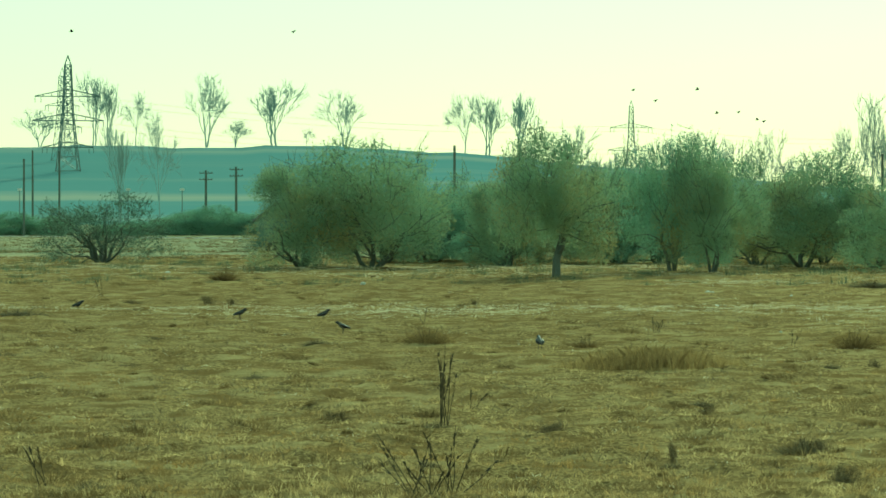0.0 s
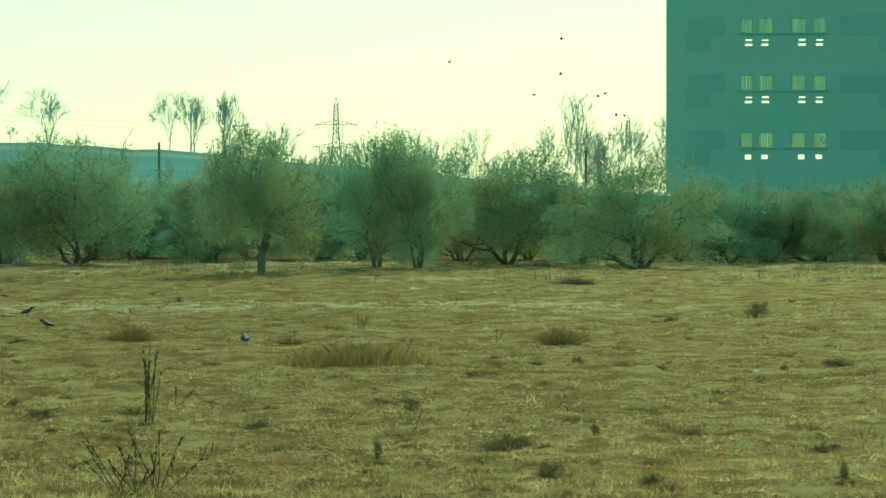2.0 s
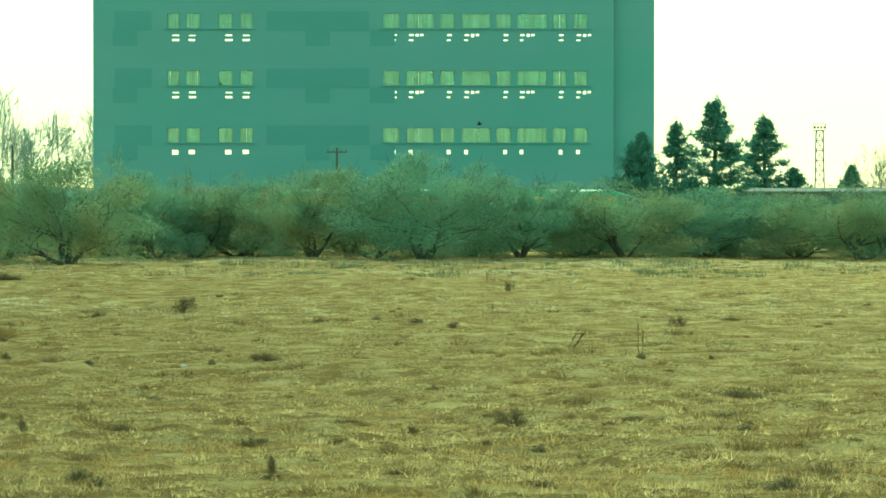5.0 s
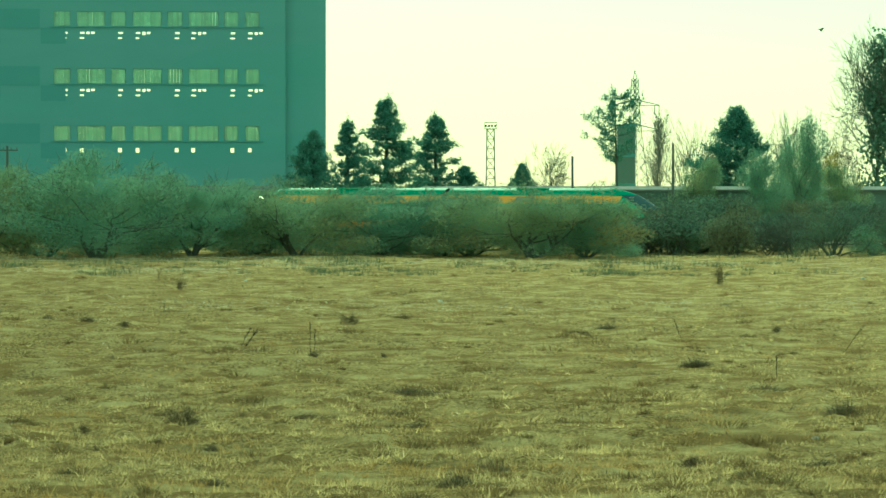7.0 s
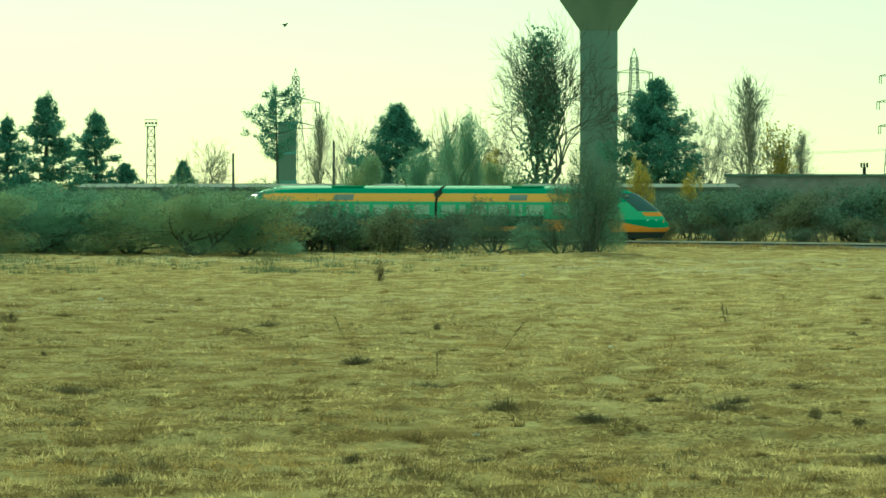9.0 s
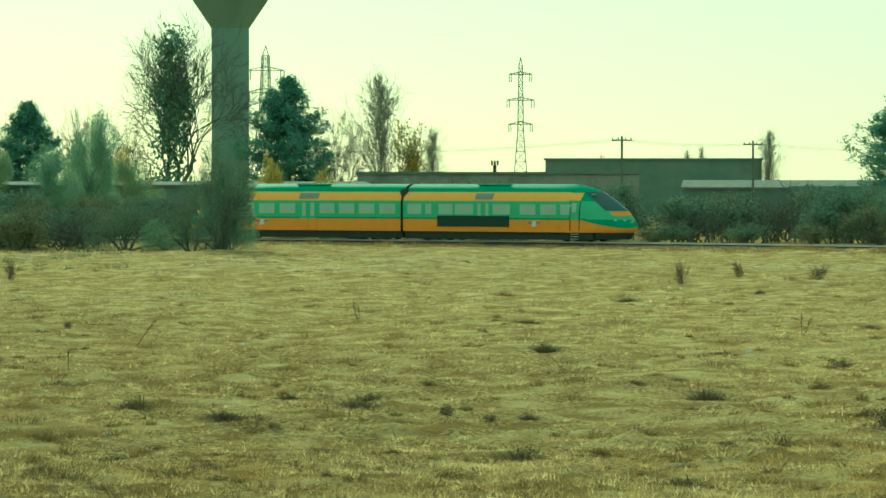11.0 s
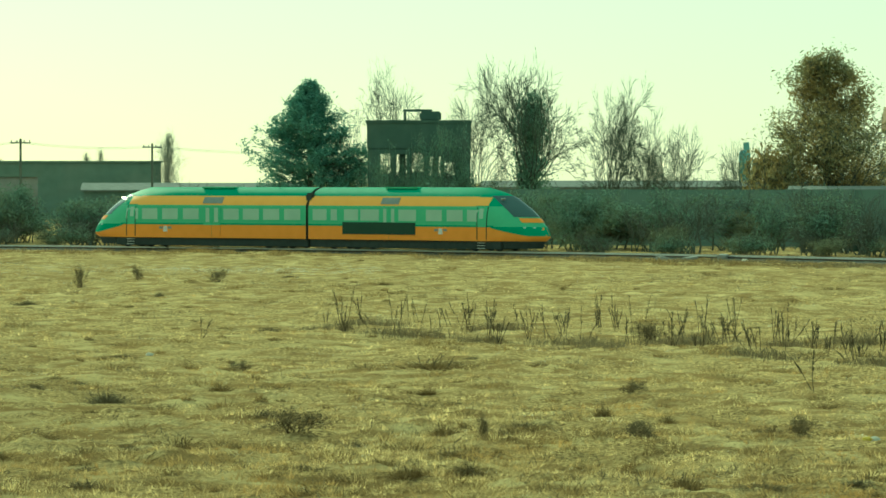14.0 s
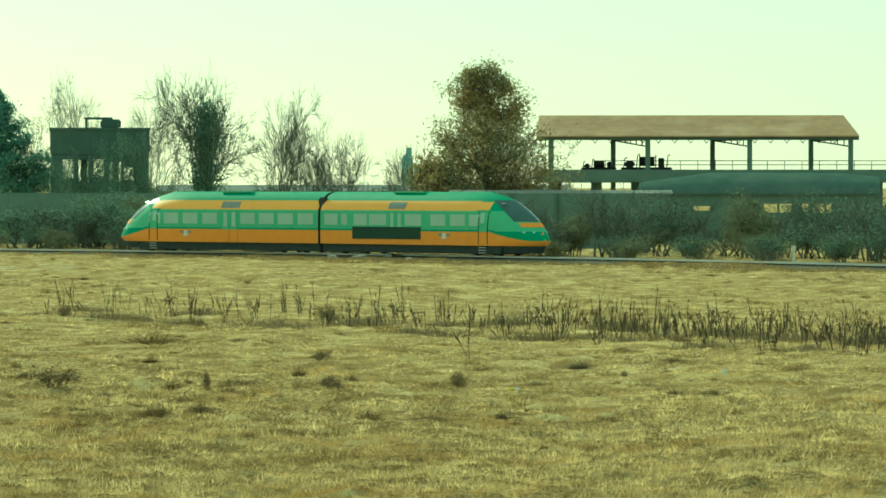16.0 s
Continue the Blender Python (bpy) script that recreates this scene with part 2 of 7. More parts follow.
class Geo:
    def __init__(self):
        self.v, self.f = [], []

    def tube(self, pts, radii, sides=3, cap=False):
        base, n = len(self.v), len(pts)
        for i in range(n):
            p = pts[i]
            d = pts[min(i + 1, n - 1)] - pts[max(i - 1, 0)]
            if d.length < 1e-9:
                d = Vector((0, 0, 1))
            d.normalize()
            u = d.cross(Vector((0.31, 0.77, 0.13)))
            if u.length < 0.05:
                u = d.cross(Vector((1, 0, 0)))
            u.normalize()
            w = d.cross(u)
            for k in range(sides):
                a = 2 * math.pi * k / sides
                self.v.append(p + (u * math.cos(a) + w * math.sin(a)) * radii[i])
        for i in range(n - 1):
            for k in range(sides):
                a, b = base + i * sides + k, base + i * sides + (k + 1) % sides
                self.f.append((a, b, b + sides, a + sides))
        if cap:
            self.f.append(tuple(base + k for k in reversed(range(sides))))
            self.f.append(tuple(base + (n - 1) * sides + k for k in range(sides)))

    def bar(self, a, b, r=0.05, sides=4):
        self.tube([Vector(a), Vector(b)], [r, r], sides, True)

    def box(self, lo, hi, m=None):
        base = len(self.v)
        for z in (lo[2], hi[2]):
            for x, y in ((lo[0], lo[1]), (hi[0], lo[1]), (hi[0], hi[1]), (lo[0], hi[1])):
                p = Vector((x, y, z))
                self.v.append(m @ p if m else p)
        for q in ((3, 2, 1, 0), (4, 5, 6, 7), (0, 1, 5, 4), (1, 2, 6, 5), (2, 3, 7, 6), (3, 0, 4, 7)):
            self.f.append(tuple(base + i for i in q))

    def mesh(self, name, mat, smooth=False):
        me = bpy.data.meshes.new(name)
        me.from_pydata([tuple(p) for p in self.v], [], self.f)
        me.materials.append(mat)
        if smooth:
            me.polygons.foreach_set("use_smooth", [True] * len(me.polygons))
        return me


def mesh_from(name, verts, faces, mat, smooth=False):
    me = bpy.data.meshes.new(name)
    me.from_pydata(verts.tolist(), [], faces.tolist())
    me.materials.append(mat)
    if smooth:
        me.polygons.foreach_set("use_smooth", [True] * len(me.polygons))
    return me


def part(name, data, parent, label=""):
    ob = new(name, data)
    ob.parent = parent
    return tagged(ob, label)


def thing(name, m, label, category, group="", kind=""):
    ob = new(name)
    ob.matrix_basis = m
    return tagged(ob, label, category, group, kind)


def rounded_box(name, size, mat, bevel=0.04, offset=(0, 0, 0)):
    bm = bmesh.new()
    bmesh.ops.create_cube(bm, size=1)
    for v in bm.verts:
        v.co = Vector((v.co.x * size[0] + offset[0], v.co.y * size[1] + offset[1], v.co.z * size[2] + offset[2]))
    bmesh.ops.bevel(bm, geom=bm.edges[:], offset=bevel, segments=2, affect="EDGES")
    me = bpy.data.meshes.new(name)
    bm.to_mesh(me)
    bm.free()
    me.materials.append(mat)
    return me


def hash2(ix, iy, seed):
    h = (ix.astype(np.int64) * 374761393 + iy.astype(np.int64) * 668265263 + seed * 1274126177) & 0xFFFFFFFF
    h = ((h ^ (h >> 13)) * 1274126177) & 0xFFFFFFFF
    return ((h ^ (h >> 16)) & 0xFFFF) / 65535.0


def value_noise(x, y, seed=0):
    ix, iy = np.floor(x), np.floor(y)
    fx, fy = x - ix, y - iy
    fx, fy = fx * fx * (3 - 2 * fx), fy * fy * (3 - 2 * fy)
    a, b = hash2(ix, iy, seed), hash2(ix + 1, iy, seed)
    c, d = hash2(ix, iy + 1, seed), hash2(ix + 1, iy + 1, seed)
    return (a * (1 - fx) + b * fx) * (1 - fy) + (c * (1 - fx) + d * fx) * fy - 0.5


def ground_height(x, y):
    x, y = np.asarray(x, float), np.asarray(y, float)
    r = np.hypot(x, y)
    fade = np.clip((r - 25) / 12, 0, 1) * np.clip((330 - r) / 40, 0, 1)
    clods = np.clip(value_noise(x / 0.6, y / 0.6, 4) + 0.7 * value_noise(x / 0.3, y / 0.3, 6) + 0.35 * value_noise(x / 8, y / 8, 7) - 0.12, 0, 1)
    return fade * (0.22 * value_noise(x / 7, y / 7, 1) + 0.16 * value_noise(x / 2.3, y / 2.3, 2) + 0.06 * value_noise(x / 0.9, y / 0.9, 3) + 0.2 * clods * np.clip((300 - r) / 60, 0, 1))


def surface_height(x, y):
    """The height of the turf: the field's, or the meadow's beyond the tree row."""
    r = np.hypot(x, y)
    return np.where((r > 291) & (np.degrees(np.arctan2(x, y)) < 3), np.maximum(ground_height(x, y), 0.19), ground_height(x, y))


def on_ground(bearing, distance):
    p = at(bearing, distance)
    p.z = float(ground_height(p.x, p.y))
    return p


# ---- ground: one sheet to the horizon ----
def build_ground():
    fine = np.arange(-9.0, 49.01, 0.12)
    coarse = np.arange(53.0, 347.1, 4.0)
    az = np.radians(np.concatenate([fine, coarse]))
    rr = np.concatenate([[0.0, 8, 16, 24, 30], 36 * (330 / 36) ** np.linspace(0, 1, 660), [345, 380, 450, 600, 900, 1400, 2200, 4800]])
    a, r = np.meshgrid(az, rr)
    x, y = r * np.sin(a), r * np.cos(a)
    v = np.stack([x, y, ground_height(x, y)], -1).reshape(-1, 3)
    n, k = len(rr), len(az)
    i, j = np.meshgrid(np.arange(n - 1), np.arange(k), indexing="ij")
    j2 = (j + 1) % k
    f = np.stack([i * k + j, i * k + j2, (i + 1) * k + j2, (i + 1) * k + j], -1).reshape(-1, 4)[:, ::-1]
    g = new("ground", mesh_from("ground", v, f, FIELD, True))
    tagged(g, "wide dry pasture of yellow and olive autumn turf", "ground", kind="structure")


build_ground()


def blades(name, x, y, height, width, rng, mat, lean=0.5, per=5, spread=0.12, short=False):
    """Clumps of grass blades, each a tapering two-sided leaf."""
    n = len(x) * per
    bx = np.repeat(x, per) + rng.normal(0, 1, n) * np.repeat(spread, per)
    by = np.repeat(y, per) + rng.normal(0, 1, n) * np.repeat(spread, per)
    bz = surface_height(bx, by) - 0.02
    h = np.repeat(height, per) * rng.uniform(0.5, 1.2, n)
    w = np.repeat(width, per) * rng.uniform(0.6, 1.3, n)
    t = rng.uniform(0, 2 * np.pi, n)
    lx, ly = rng.normal(0, lean, n) * h, rng.normal(0, lean, n) * h
    wx, wy = np.cos(t) * w, np.sin(t) * w
    base = np.stack([bx, by, bz], -1)
    side = np.stack([wx, wy, np.zeros(n)], -1)
    if short:
        tip = base + np.stack([lx, ly, h], -1)
        v = np.stack([base - side, base + side, tip], 1).reshape(-1, 3)
        return mesh_from(name, v, np.arange(n * 3).reshape(-1, 3), mat)
    mid = base + np.stack([lx * 0.35, ly * 0.35, h * 0.6], -1)
    tip = base + np.stack([lx, ly, h], -1)
    v = np.stack([base - side, base + side, mid + side * 0.6, tip, mid - side * 0.6], 1).reshape(-1, 3)
    f = np.arange(n * 5).reshape(-1, 5)
    return mesh_from(name, v, f, mat)


def tuft_field(name, x, y, wide, height, width, rng, mat, per):
    """Small tufts of blades that lean out from their middles."""
    n = len(x) * per
    t, r = rng.uniform(0, 2 * np.pi, n), np.sqrt(rng.uniform(0, 1, n))
    w = np.repeat(wide, per)
    ox, oy = np.cos(t) * r * w, np.sin(t) * r * w
    bx, by = np.repeat(x, per) + ox, np.repeat(y, per) + oy
    base = np.stack([bx, by, surface_height(bx, by) - 0.02], -1)
    h = np.repeat(height, per) * (1.15 - 0.75 * r) * rng.uniform(0.6, 1.3, n) + 0.02
    tip = base + np.stack([ox * 0.7 + rng.normal(0, 0.45, n) * h, oy * 0.7 + rng.normal(0, 0.45, n) * h, h], -1)
    t = rng.uniform(0, 2 * np.pi, n)
    side = np.stack([np.cos(t), np.sin(t), np.zeros(n)], -1) * (np.repeat(width, per) * rng.uniform(0.7, 1.3, n))[:, None]
    v = np.stack([base - side, base + side, tip], 1).reshape(-1, 3)
    return mesh_from(name, v, np.arange(n * 3).reshape(-1, 3), mat)


def build_grass():
    rng = np.random.default_rng(5)
    near = [track(float(v)) for v in np.arange(-320, 140, 4.0)]
    bear, dist = [math.atan2(q[0], q[1]) for q in near], [math.hypot(q[0], q[1]) for q in near]
    order = np.argsort(bear)
    bear, dist = np.array(bear)[order], np.array(dist)[order]
    n = 68000
    d = 1 / rng.uniform(1 / 285, 1 / 37, n)
    a = np.radians(rng.uniform(-8, 48, n))
    x, y = d * np.sin(a), d * np.cos(a)
    patch = value_noise(x / 9, y / 9, 11) + 0.6 * value_noise(x / 2.2, y / 2.2, 12)
    keep = (patch > rng.uniform(-0.75, -0.25, n)) & (d < np.interp(a, bear, dist) - 5)
    x, y, d, patch = x[keep], y[keep], d[keep], np.clip(patch[keep], -0.6, 1.0)
    wide = (0.05 + 0.2 * rng.uniform(0, 1, len(x)) ** 2) * (0.7 + 0.35 * d / 120)
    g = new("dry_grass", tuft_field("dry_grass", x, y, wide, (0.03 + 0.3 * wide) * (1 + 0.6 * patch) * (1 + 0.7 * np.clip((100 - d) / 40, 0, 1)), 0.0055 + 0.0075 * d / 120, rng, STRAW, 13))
    tagged(g, "short tufted straw-coloured grass over the pasture", "grass", kind="stuff")
    n = 3600
    d = 1 / rng.uniform(1 / 230, 1 / 46, n)
    a = np.radians(rng.uniform(-8, 48, n))
    x, y = d * np.sin(a), d * np.cos(a)
    keep = value_noise(x / 11, y / 11, 21) + 0.6 * value_noise(x / 3.5, y / 3.5, 22) > rng.uniform(-0.8, 0.5, n)
    x, y, d = x[keep], y[keep], d[keep]
    wide = 0.1 + 0.42 * rng.uniform(0, 1, len(x)) ** 2.2
    g = new("grass_tussocks", tuft_field("grass_tussocks", x, y, wide, 0.05 + 0.36 * wide, 0.006 + 0.006 * d / 120, rng, TUSSOCK, 90))
    tagged(g, "low brown tussocks of coarse dead grass", "grass", kind="stuff")
    # knee-low clumps of herbage, brown ones thick in patches, pale ones between
    for name, n, mat, per, tall, label, seed in (("herb_clumps", 15000, HERB, 26, 0.12, "dark brown herb clumps scattered through the pasture", 31), ("pale_grass_clumps", 12000, PALE_STRAW, 14, 0.05, "bleached grass clumps scattered through the pasture", 32)):
        d = 1 / rng.uniform(1 / 262, 1 / 42, n)
        a = np.radians(rng.uniform(-8, 48, n))
        x, y = d * np.sin(a), d * np.cos(a)
        keep = (d < np.interp(a, bear, dist) - 5.5) & (value_noise(x / 14, y / 14, seed) + 0.7 * value_noise(x / 4, y / 4, seed + 5) > rng.uniform(-0.95, 0.95, n)) & (rng.uniform(0, 1, n) < np.clip((d - 40) / 60, 0.25, 1))
        x, y = x[keep], y[keep]
        big = tall * (0.5 + 1.3 * rng.uniform(0, 1, len(x)) ** 2) * np.clip(np.hypot(x, y) / 115, 0.85, 1.9)
        g = new(name, blades(name, x, y, big, np.full(len(x), 0.011), rng, mat, 1.1, per, big * 2.0 + 0.06, True))
        tagged(g, label, "grass", kind="stuff")
    # rough grass of the meadow beyond the trees
    n = 5200
    d, a = 1 / rng.uniform(1 / 430, 1 / 272, n), np.radians(rng.uniform(-8, 2.8, n))
    x, y = d * np.sin(a), d * np.cos(a)
    wide = 0.15 + 0.5 * rng.uniform(0, 1, n) ** 2
    g = new("meadow_grass", tuft_field("meadow_grass", x, y, wide, 0.05 + 0.3 * wide * (value_noise(x / 8, y / 8, 71) + 0.8), np.full(n, 0.03), rng, TUSSOCK, 12))
    tagged(g, "rough olive-brown meadow grass below the hill", "grass", kind="stuff")
    # rank weeds in front of and under the trees
    n = 3000
    d, a = rng.uniform(196, 300, n), np.radians(rng.uniform(-8, 22, n))
    x, y = d * np.sin(a), d * np.cos(a)
    keep = value_noise(x / 6, y / 6, 61) + 0.8 * value_noise(x / 2, y / 2, 62) > rng.uniform(-0.3, 0.7, n)
    x, y = x[keep], y[keep]
    big = 0.16 + 0.5 * rng.uniform(0, 1, len(x)) ** 3
    g = new("rank_weeds", blades("rank_weeds", x, y, big, np.full(len(x), 0.016), rng, RANK, 0.35, 46, big * 0.7 + 0.12, True))
    tagged(g, "grey-green rank weeds along the foot of the trees", "weeds", kind="stuff")


# ---- trees ----
def grow(rng, geo, p, d, length, radius, level, spec, tips):
    n = 3 if level < 2 else 2
    pts, rad = [p.copy()], [radius]
    for i in range(n):
        d = (d + Vector(rng.normal(0, spec["wobble"], 3)) + Vector((0, 0, spec["up"]))).normalized()
        p = p + d * (length / n)
        pts.append(p.copy())
        rad.append(radius * (1 - (i + 1) / n * spec.get("taper", 0.5)))
    geo.tube(pts, rad, 5 if level == 0 else 3)
    if level >= spec["levels"]:
        tips.append((pts[-1], d))
        tips.append((pts[-2], d))
        return
    count = spec["kids"][min(level, len(spec["kids"]) - 1)]
    for k in range(count):
        f = rng.uniform(spec.get("first", 0.45), 1.0) if k else 1.0
        i = min(int(f * n), n - 1)
        q = pts[i].lerp(pts[i + 1], f * n - i)
        side = d.cross(Vector(rng.normal(0, 1, 3))).normalized()
        a = radians(rng.uniform(*spec["angle"]))
        nd = (d * math.cos(a) + side * math.sin(a)).normalized()
        grow(rng, geo, q, nd, length * rng.uniform(*spec["ratio"]), max(rad[i] * 0.62, spec.get("thin", 0.012)), level + 1, spec, tips)


def leaf_mesh(name, centres, size, rng, mat, aspect=0.5):
    n = len(centres)
    u = rng.normal(0, 1, (n, 3))
    u /= np.linalg.norm(u, axis=1)[:, None]
    w = np.cross(u, rng.normal(0, 1, (n, 3)))
    w /= np.linalg.norm(w, axis=1)[:, None]
    s = (size * rng.uniform(0.6, 1.3, n))[:, None]
    c = np.asarray(centres)
    v = np.stack([c - u * s, c + w * s * aspect, c + u * s, c - w * s * aspect], 1).reshape(-1, 3)
    return mesh_from(name, v, np.arange(4 * n).reshape(-1, 4), mat)


def slim_leaves(name, centres, size, rng, mat):
    """Narrow single leaves, one triangle each."""
    n = len(centres)
    u = rng.normal(0, 1, (n, 3))
    u /= np.linalg.norm(u, axis=1)[:, None]
    w = np.cross(u, rng.normal(0, 1, (n, 3)))
    w /= np.linalg.norm(w, axis=1)[:, None]
    s = (size * rng.uniform(0.6, 1.3, n))[:, None]
    c = np.asarray(centres)
    v = np.stack([c - u * s, c + w * s * 0.5, c + u * s], 1).reshape(-1, 3)
    return mesh_from(name, v, np.arange(3 * n).reshape(-1, 3), mat)


def around(rng, tips, count, spread, squash=0.8):
    pts = np.array([tuple(t[0]) for t in tips])
    w = rng.exponential(1.0, len(pts)) ** 1.3
    c = pts[rng.choice(len(pts), count, p=w / w.sum())]
    return c + rng.normal(0, 1, (count, 3)) * np.array([spread, spread, spread * squash])


class Kind:
    """A kind of tree: a first one with its parts, then copies."""

    def __init__(self):
        self.made = {}

    def put(self, key, build, bearing, distance, height, width, label, category, group, turn):
        if key not in self.made:
            self.made[key] = (build(), False)
        ob, used = self.made[key]
        h0, w0 = ob["h0"], ob["w0"]
        p = on_ground(bearing, distance)
        m = pose(p.x, p.y, p.z - 0.05, 0, 0, turn)
        if used:
            ob = copy_thing(ob, m)
        else:
            ob.matrix_basis = m
            self.made[key] = (ob, True)
        ob.scale = (width / w0, width / w0, height / h0)
        return tagged(ob, label, category, group)


KINDS = Kind()


def finish_tree(ob, metas):
    """Notes the built height and width, by which copies are scaled."""
    co = np.concatenate([np.array([v.co[:] for v in me.vertices]) for me in metas])
    ob["h0"] = float(np.quantile(co[:, 2], 0.995))
    ob["w0"] = float(np.quantile(co[:, 0], 0.985) - np.quantile(co[:, 0], 0.015))
    return ob


def in_ball(rng, n):
    """Points spread evenly through a unit ball."""
    u = rng.normal(0, 1, (n, 3))
    return u / np.linalg.norm(u, axis=1)[:, None] * rng.uniform(0, 1, (n, 1)) ** (1 / 3)


def olive_tree(seed, leaf=OLIVE_LEAF, leaves=36000, stems=4, low=0.2, flat=0.8, lobes=95):
    """Crooked stems under a rounded crown of fine leaves, with thin twigs standing out of it."""
    def build():
        rng = np.random.default_rng(seed)
        geo, twigs, tips = Geo(), Geo(), []
        spec = dict(levels=2, kids=[3, 3, 3], angle=(20, 60), ratio=(0.55, 0.85), wobble=0.2, up=0.04, first=0.25, thin=0.014)
        for k in range(stems):
            a = 2 * math.pi * (k + rng.uniform(-0.3, 0.3)) / stems
            lean = rng.uniform(0.25, 0.9) if stems > 1 else 0.08
            d = Vector((math.cos(a) * lean, math.sin(a) * lean, 1)).normalized()
            grow(rng, geo, Vector((math.cos(a) * 0.14, math.sin(a) * 0.14, 0)), d, rng.uniform(1.7, 2.3), rng.uniform(0.09, 0.15) * (2.0 if stems == 1 else 1.0), 0, spec, tips)
        # crown: clumps inside an uneven dome
        wide, high = 3.1, 5.2
        base = high * low
        a, u = rng.uniform(0, 2 * np.pi, lobes), rng.uniform(0, 1, lobes)
        r = rng.uniform(0, 1, lobes) ** 0.42
        el = np.arcsin(u * 1.5 - 0.5)
        out = 1 + 0.16 * np.sin(2 * a + seed) + 0.12 * np.sin(3 * a + 2.1 * seed) + 0.10 * np.sin(5 * a + 6 * u)
        mid = base + (high - base) * 0.36
        rise = np.where(el > 0, high - mid, 2 * (mid - base)) * np.sin(el) * r
        c = np.stack([wide * out * r * np.cos(el) ** flat * np.cos(a), wide * out * r * np.cos(el) ** flat * np.sin(a), mid + rise * (0.85 + 0.2 * out)], -1)
        w = rng.exponential(1.0, lobes) + 0.3
        pick = rng.choice(lobes, leaves, p=w / w.sum())
        cents = c[pick] + in_ball(rng, leaves) * np.array([1.0, 1.0, 0.8]) * (0.48 + 0.32 * np.minimum(w[pick], 1.6))[:, None]
        more = [cents]
        # limbs reaching into the clumps, twigs standing out of them
        core = Vector((0, 0, mid * 0.75))
        for k in range(lobes):
            q = Vector(c[k])
            if k % 8 == 0:
                geo.tube([core.lerp(q, 0.25), core.lerp(q, 0.65) + Vector(rng.normal(0, 0.12, 3)), q], [0.035, 0.022, 0.01], 3)
            if r[k] < 0.66:
                continue
            for _ in range(10 if el[k] > 0.25 else 5):
                o = q + Vector(rng.normal(0, 0.22, 3))
                d = ((o - core).normalized() * 0.7 + Vector((0, 0, 0.55)) + Vector(rng.normal(0, 0.55, 3))).normalized()
                le = rng.uniform(0.35, 1.0)
                twigs.tube([o, o + d * le], [0.012, 0.005], 3)
                if rng.random() < 0.75:
                    more.append(np.array([tuple(o + d * le * f) for f in rng.uniform(0.1, 1.0, 12)]) + rng.normal(0, 0.04, (12, 3)))
        cents = np.concatenate(more)
        cents = cents[cents[:, 2] > 0.12]
        ob = thing("olive_tree", Matrix(), "", "")
        part("trunk", geo.mesh("trunk", BARK), ob)
        tagged(part("brushwood", twigs.mesh("brushwood", BARK), ob), kind="stuff")
        part("crown", slim_leaves("crown", cents, 0.074, rng, leaf), ob)
        ob["h0"], ob["w0"] = float(np.quantile(cents[:, 2], 0.985)), float(np.quantile(cents[:, 0], 0.98) - np.quantile(cents[:, 0], 0.02))
        return ob
    return build


def dome_reach(p, d, radius, base, high):
    """How far it is from a point along a direction to the outline of an egg-shaped crown."""
    mid = base + (high - base) * 0.45
    k = np.array([1 / radius, 1 / radius, 1 / (high - mid)])
    o, v = (np.array(p) - np.array([0, 0, mid])) * k, np.array(d) * k
    qa, qb, qc = v @ v, o @ v, o @ o - 1
    return (-qb + math.sqrt(max(qb * qb - qa * qc, 0.0))) / qa


TWIGS = dict(levels=2, kids=[10, 6], angle=(20, 56), ratio=(0.3, 0.56), wobble=0.13, up=0.05, first=0.1, thin=0.011, taper=0.6)


def stems_and_limbs(rng, geo, boughs, tips, shape, radius, start, limbs, steep, stems, high=10.0, girth=0.17, thin=0.011):
    twigs = dict(TWIGS, thin=thin)
    for k in range(stems):
        a0 = 2 * math.pi * k / stems + rng.uniform(-0.4, 0.4)
        out = radius * 0.42 if stems > 1 else 0.15
        top = Vector((math.cos(a0) * out, math.sin(a0) * out, high * rng.uniform(0.84, 0.93)))
        foot = Vector((math.cos(a0) * 0.12 * (stems > 1), math.sin(a0) * 0.12 * (stems > 1), 0))
        line = [foot.lerp(top, f) + Vector(rng.normal(0, 0.09, 3)) * (f * (1 - f) * 4) for f in np.linspace(0, 1, 8)]
        geo.tube(line, [girth * (1 - f) ** 0.9 + 0.015 for f in np.linspace(0, 1, 8)], 6)
        for j in range(limbs // stems):
            u = (j + rng.uniform(0, 1)) / (limbs // stems)
            if shape == "cone":
                u = u ** 1.5
            f = start + (0.97 - start) * u
            i = min(int(f * 7), 6)
            p = line[i].lerp(line[i + 1], f * 7 - i)
            a = rng.uniform(0, 2 * math.pi) if stems == 1 else a0 + rng.normal(0, 1.1)
            up = rng.uniform(*steep)
            d = Vector((math.cos(a), math.sin(a), up)).normalized()
            if shape == "dome":
                le = dome_reach(p, d, radius, high * start * 0.8, high) * rng.uniform(0.72, 0.98)
                le = min(le, radius * 1.35 if up < 2 else 9.9)
            else:
                reach = 1.02 - 0.82 * u if shape == "cone" else math.sin(math.pi * (0.25 + 0.68 * u)) ** 0.6
                le = radius * reach * rng.uniform(0.7, 1.15) * (0.55 + 0.45 * math.hypot(1, up))
            grow(rng, boughs, p, d, max(le, 0.3), max(0.045 * (1 - 0.6 * u), 0.016), 0, twigs, tips)


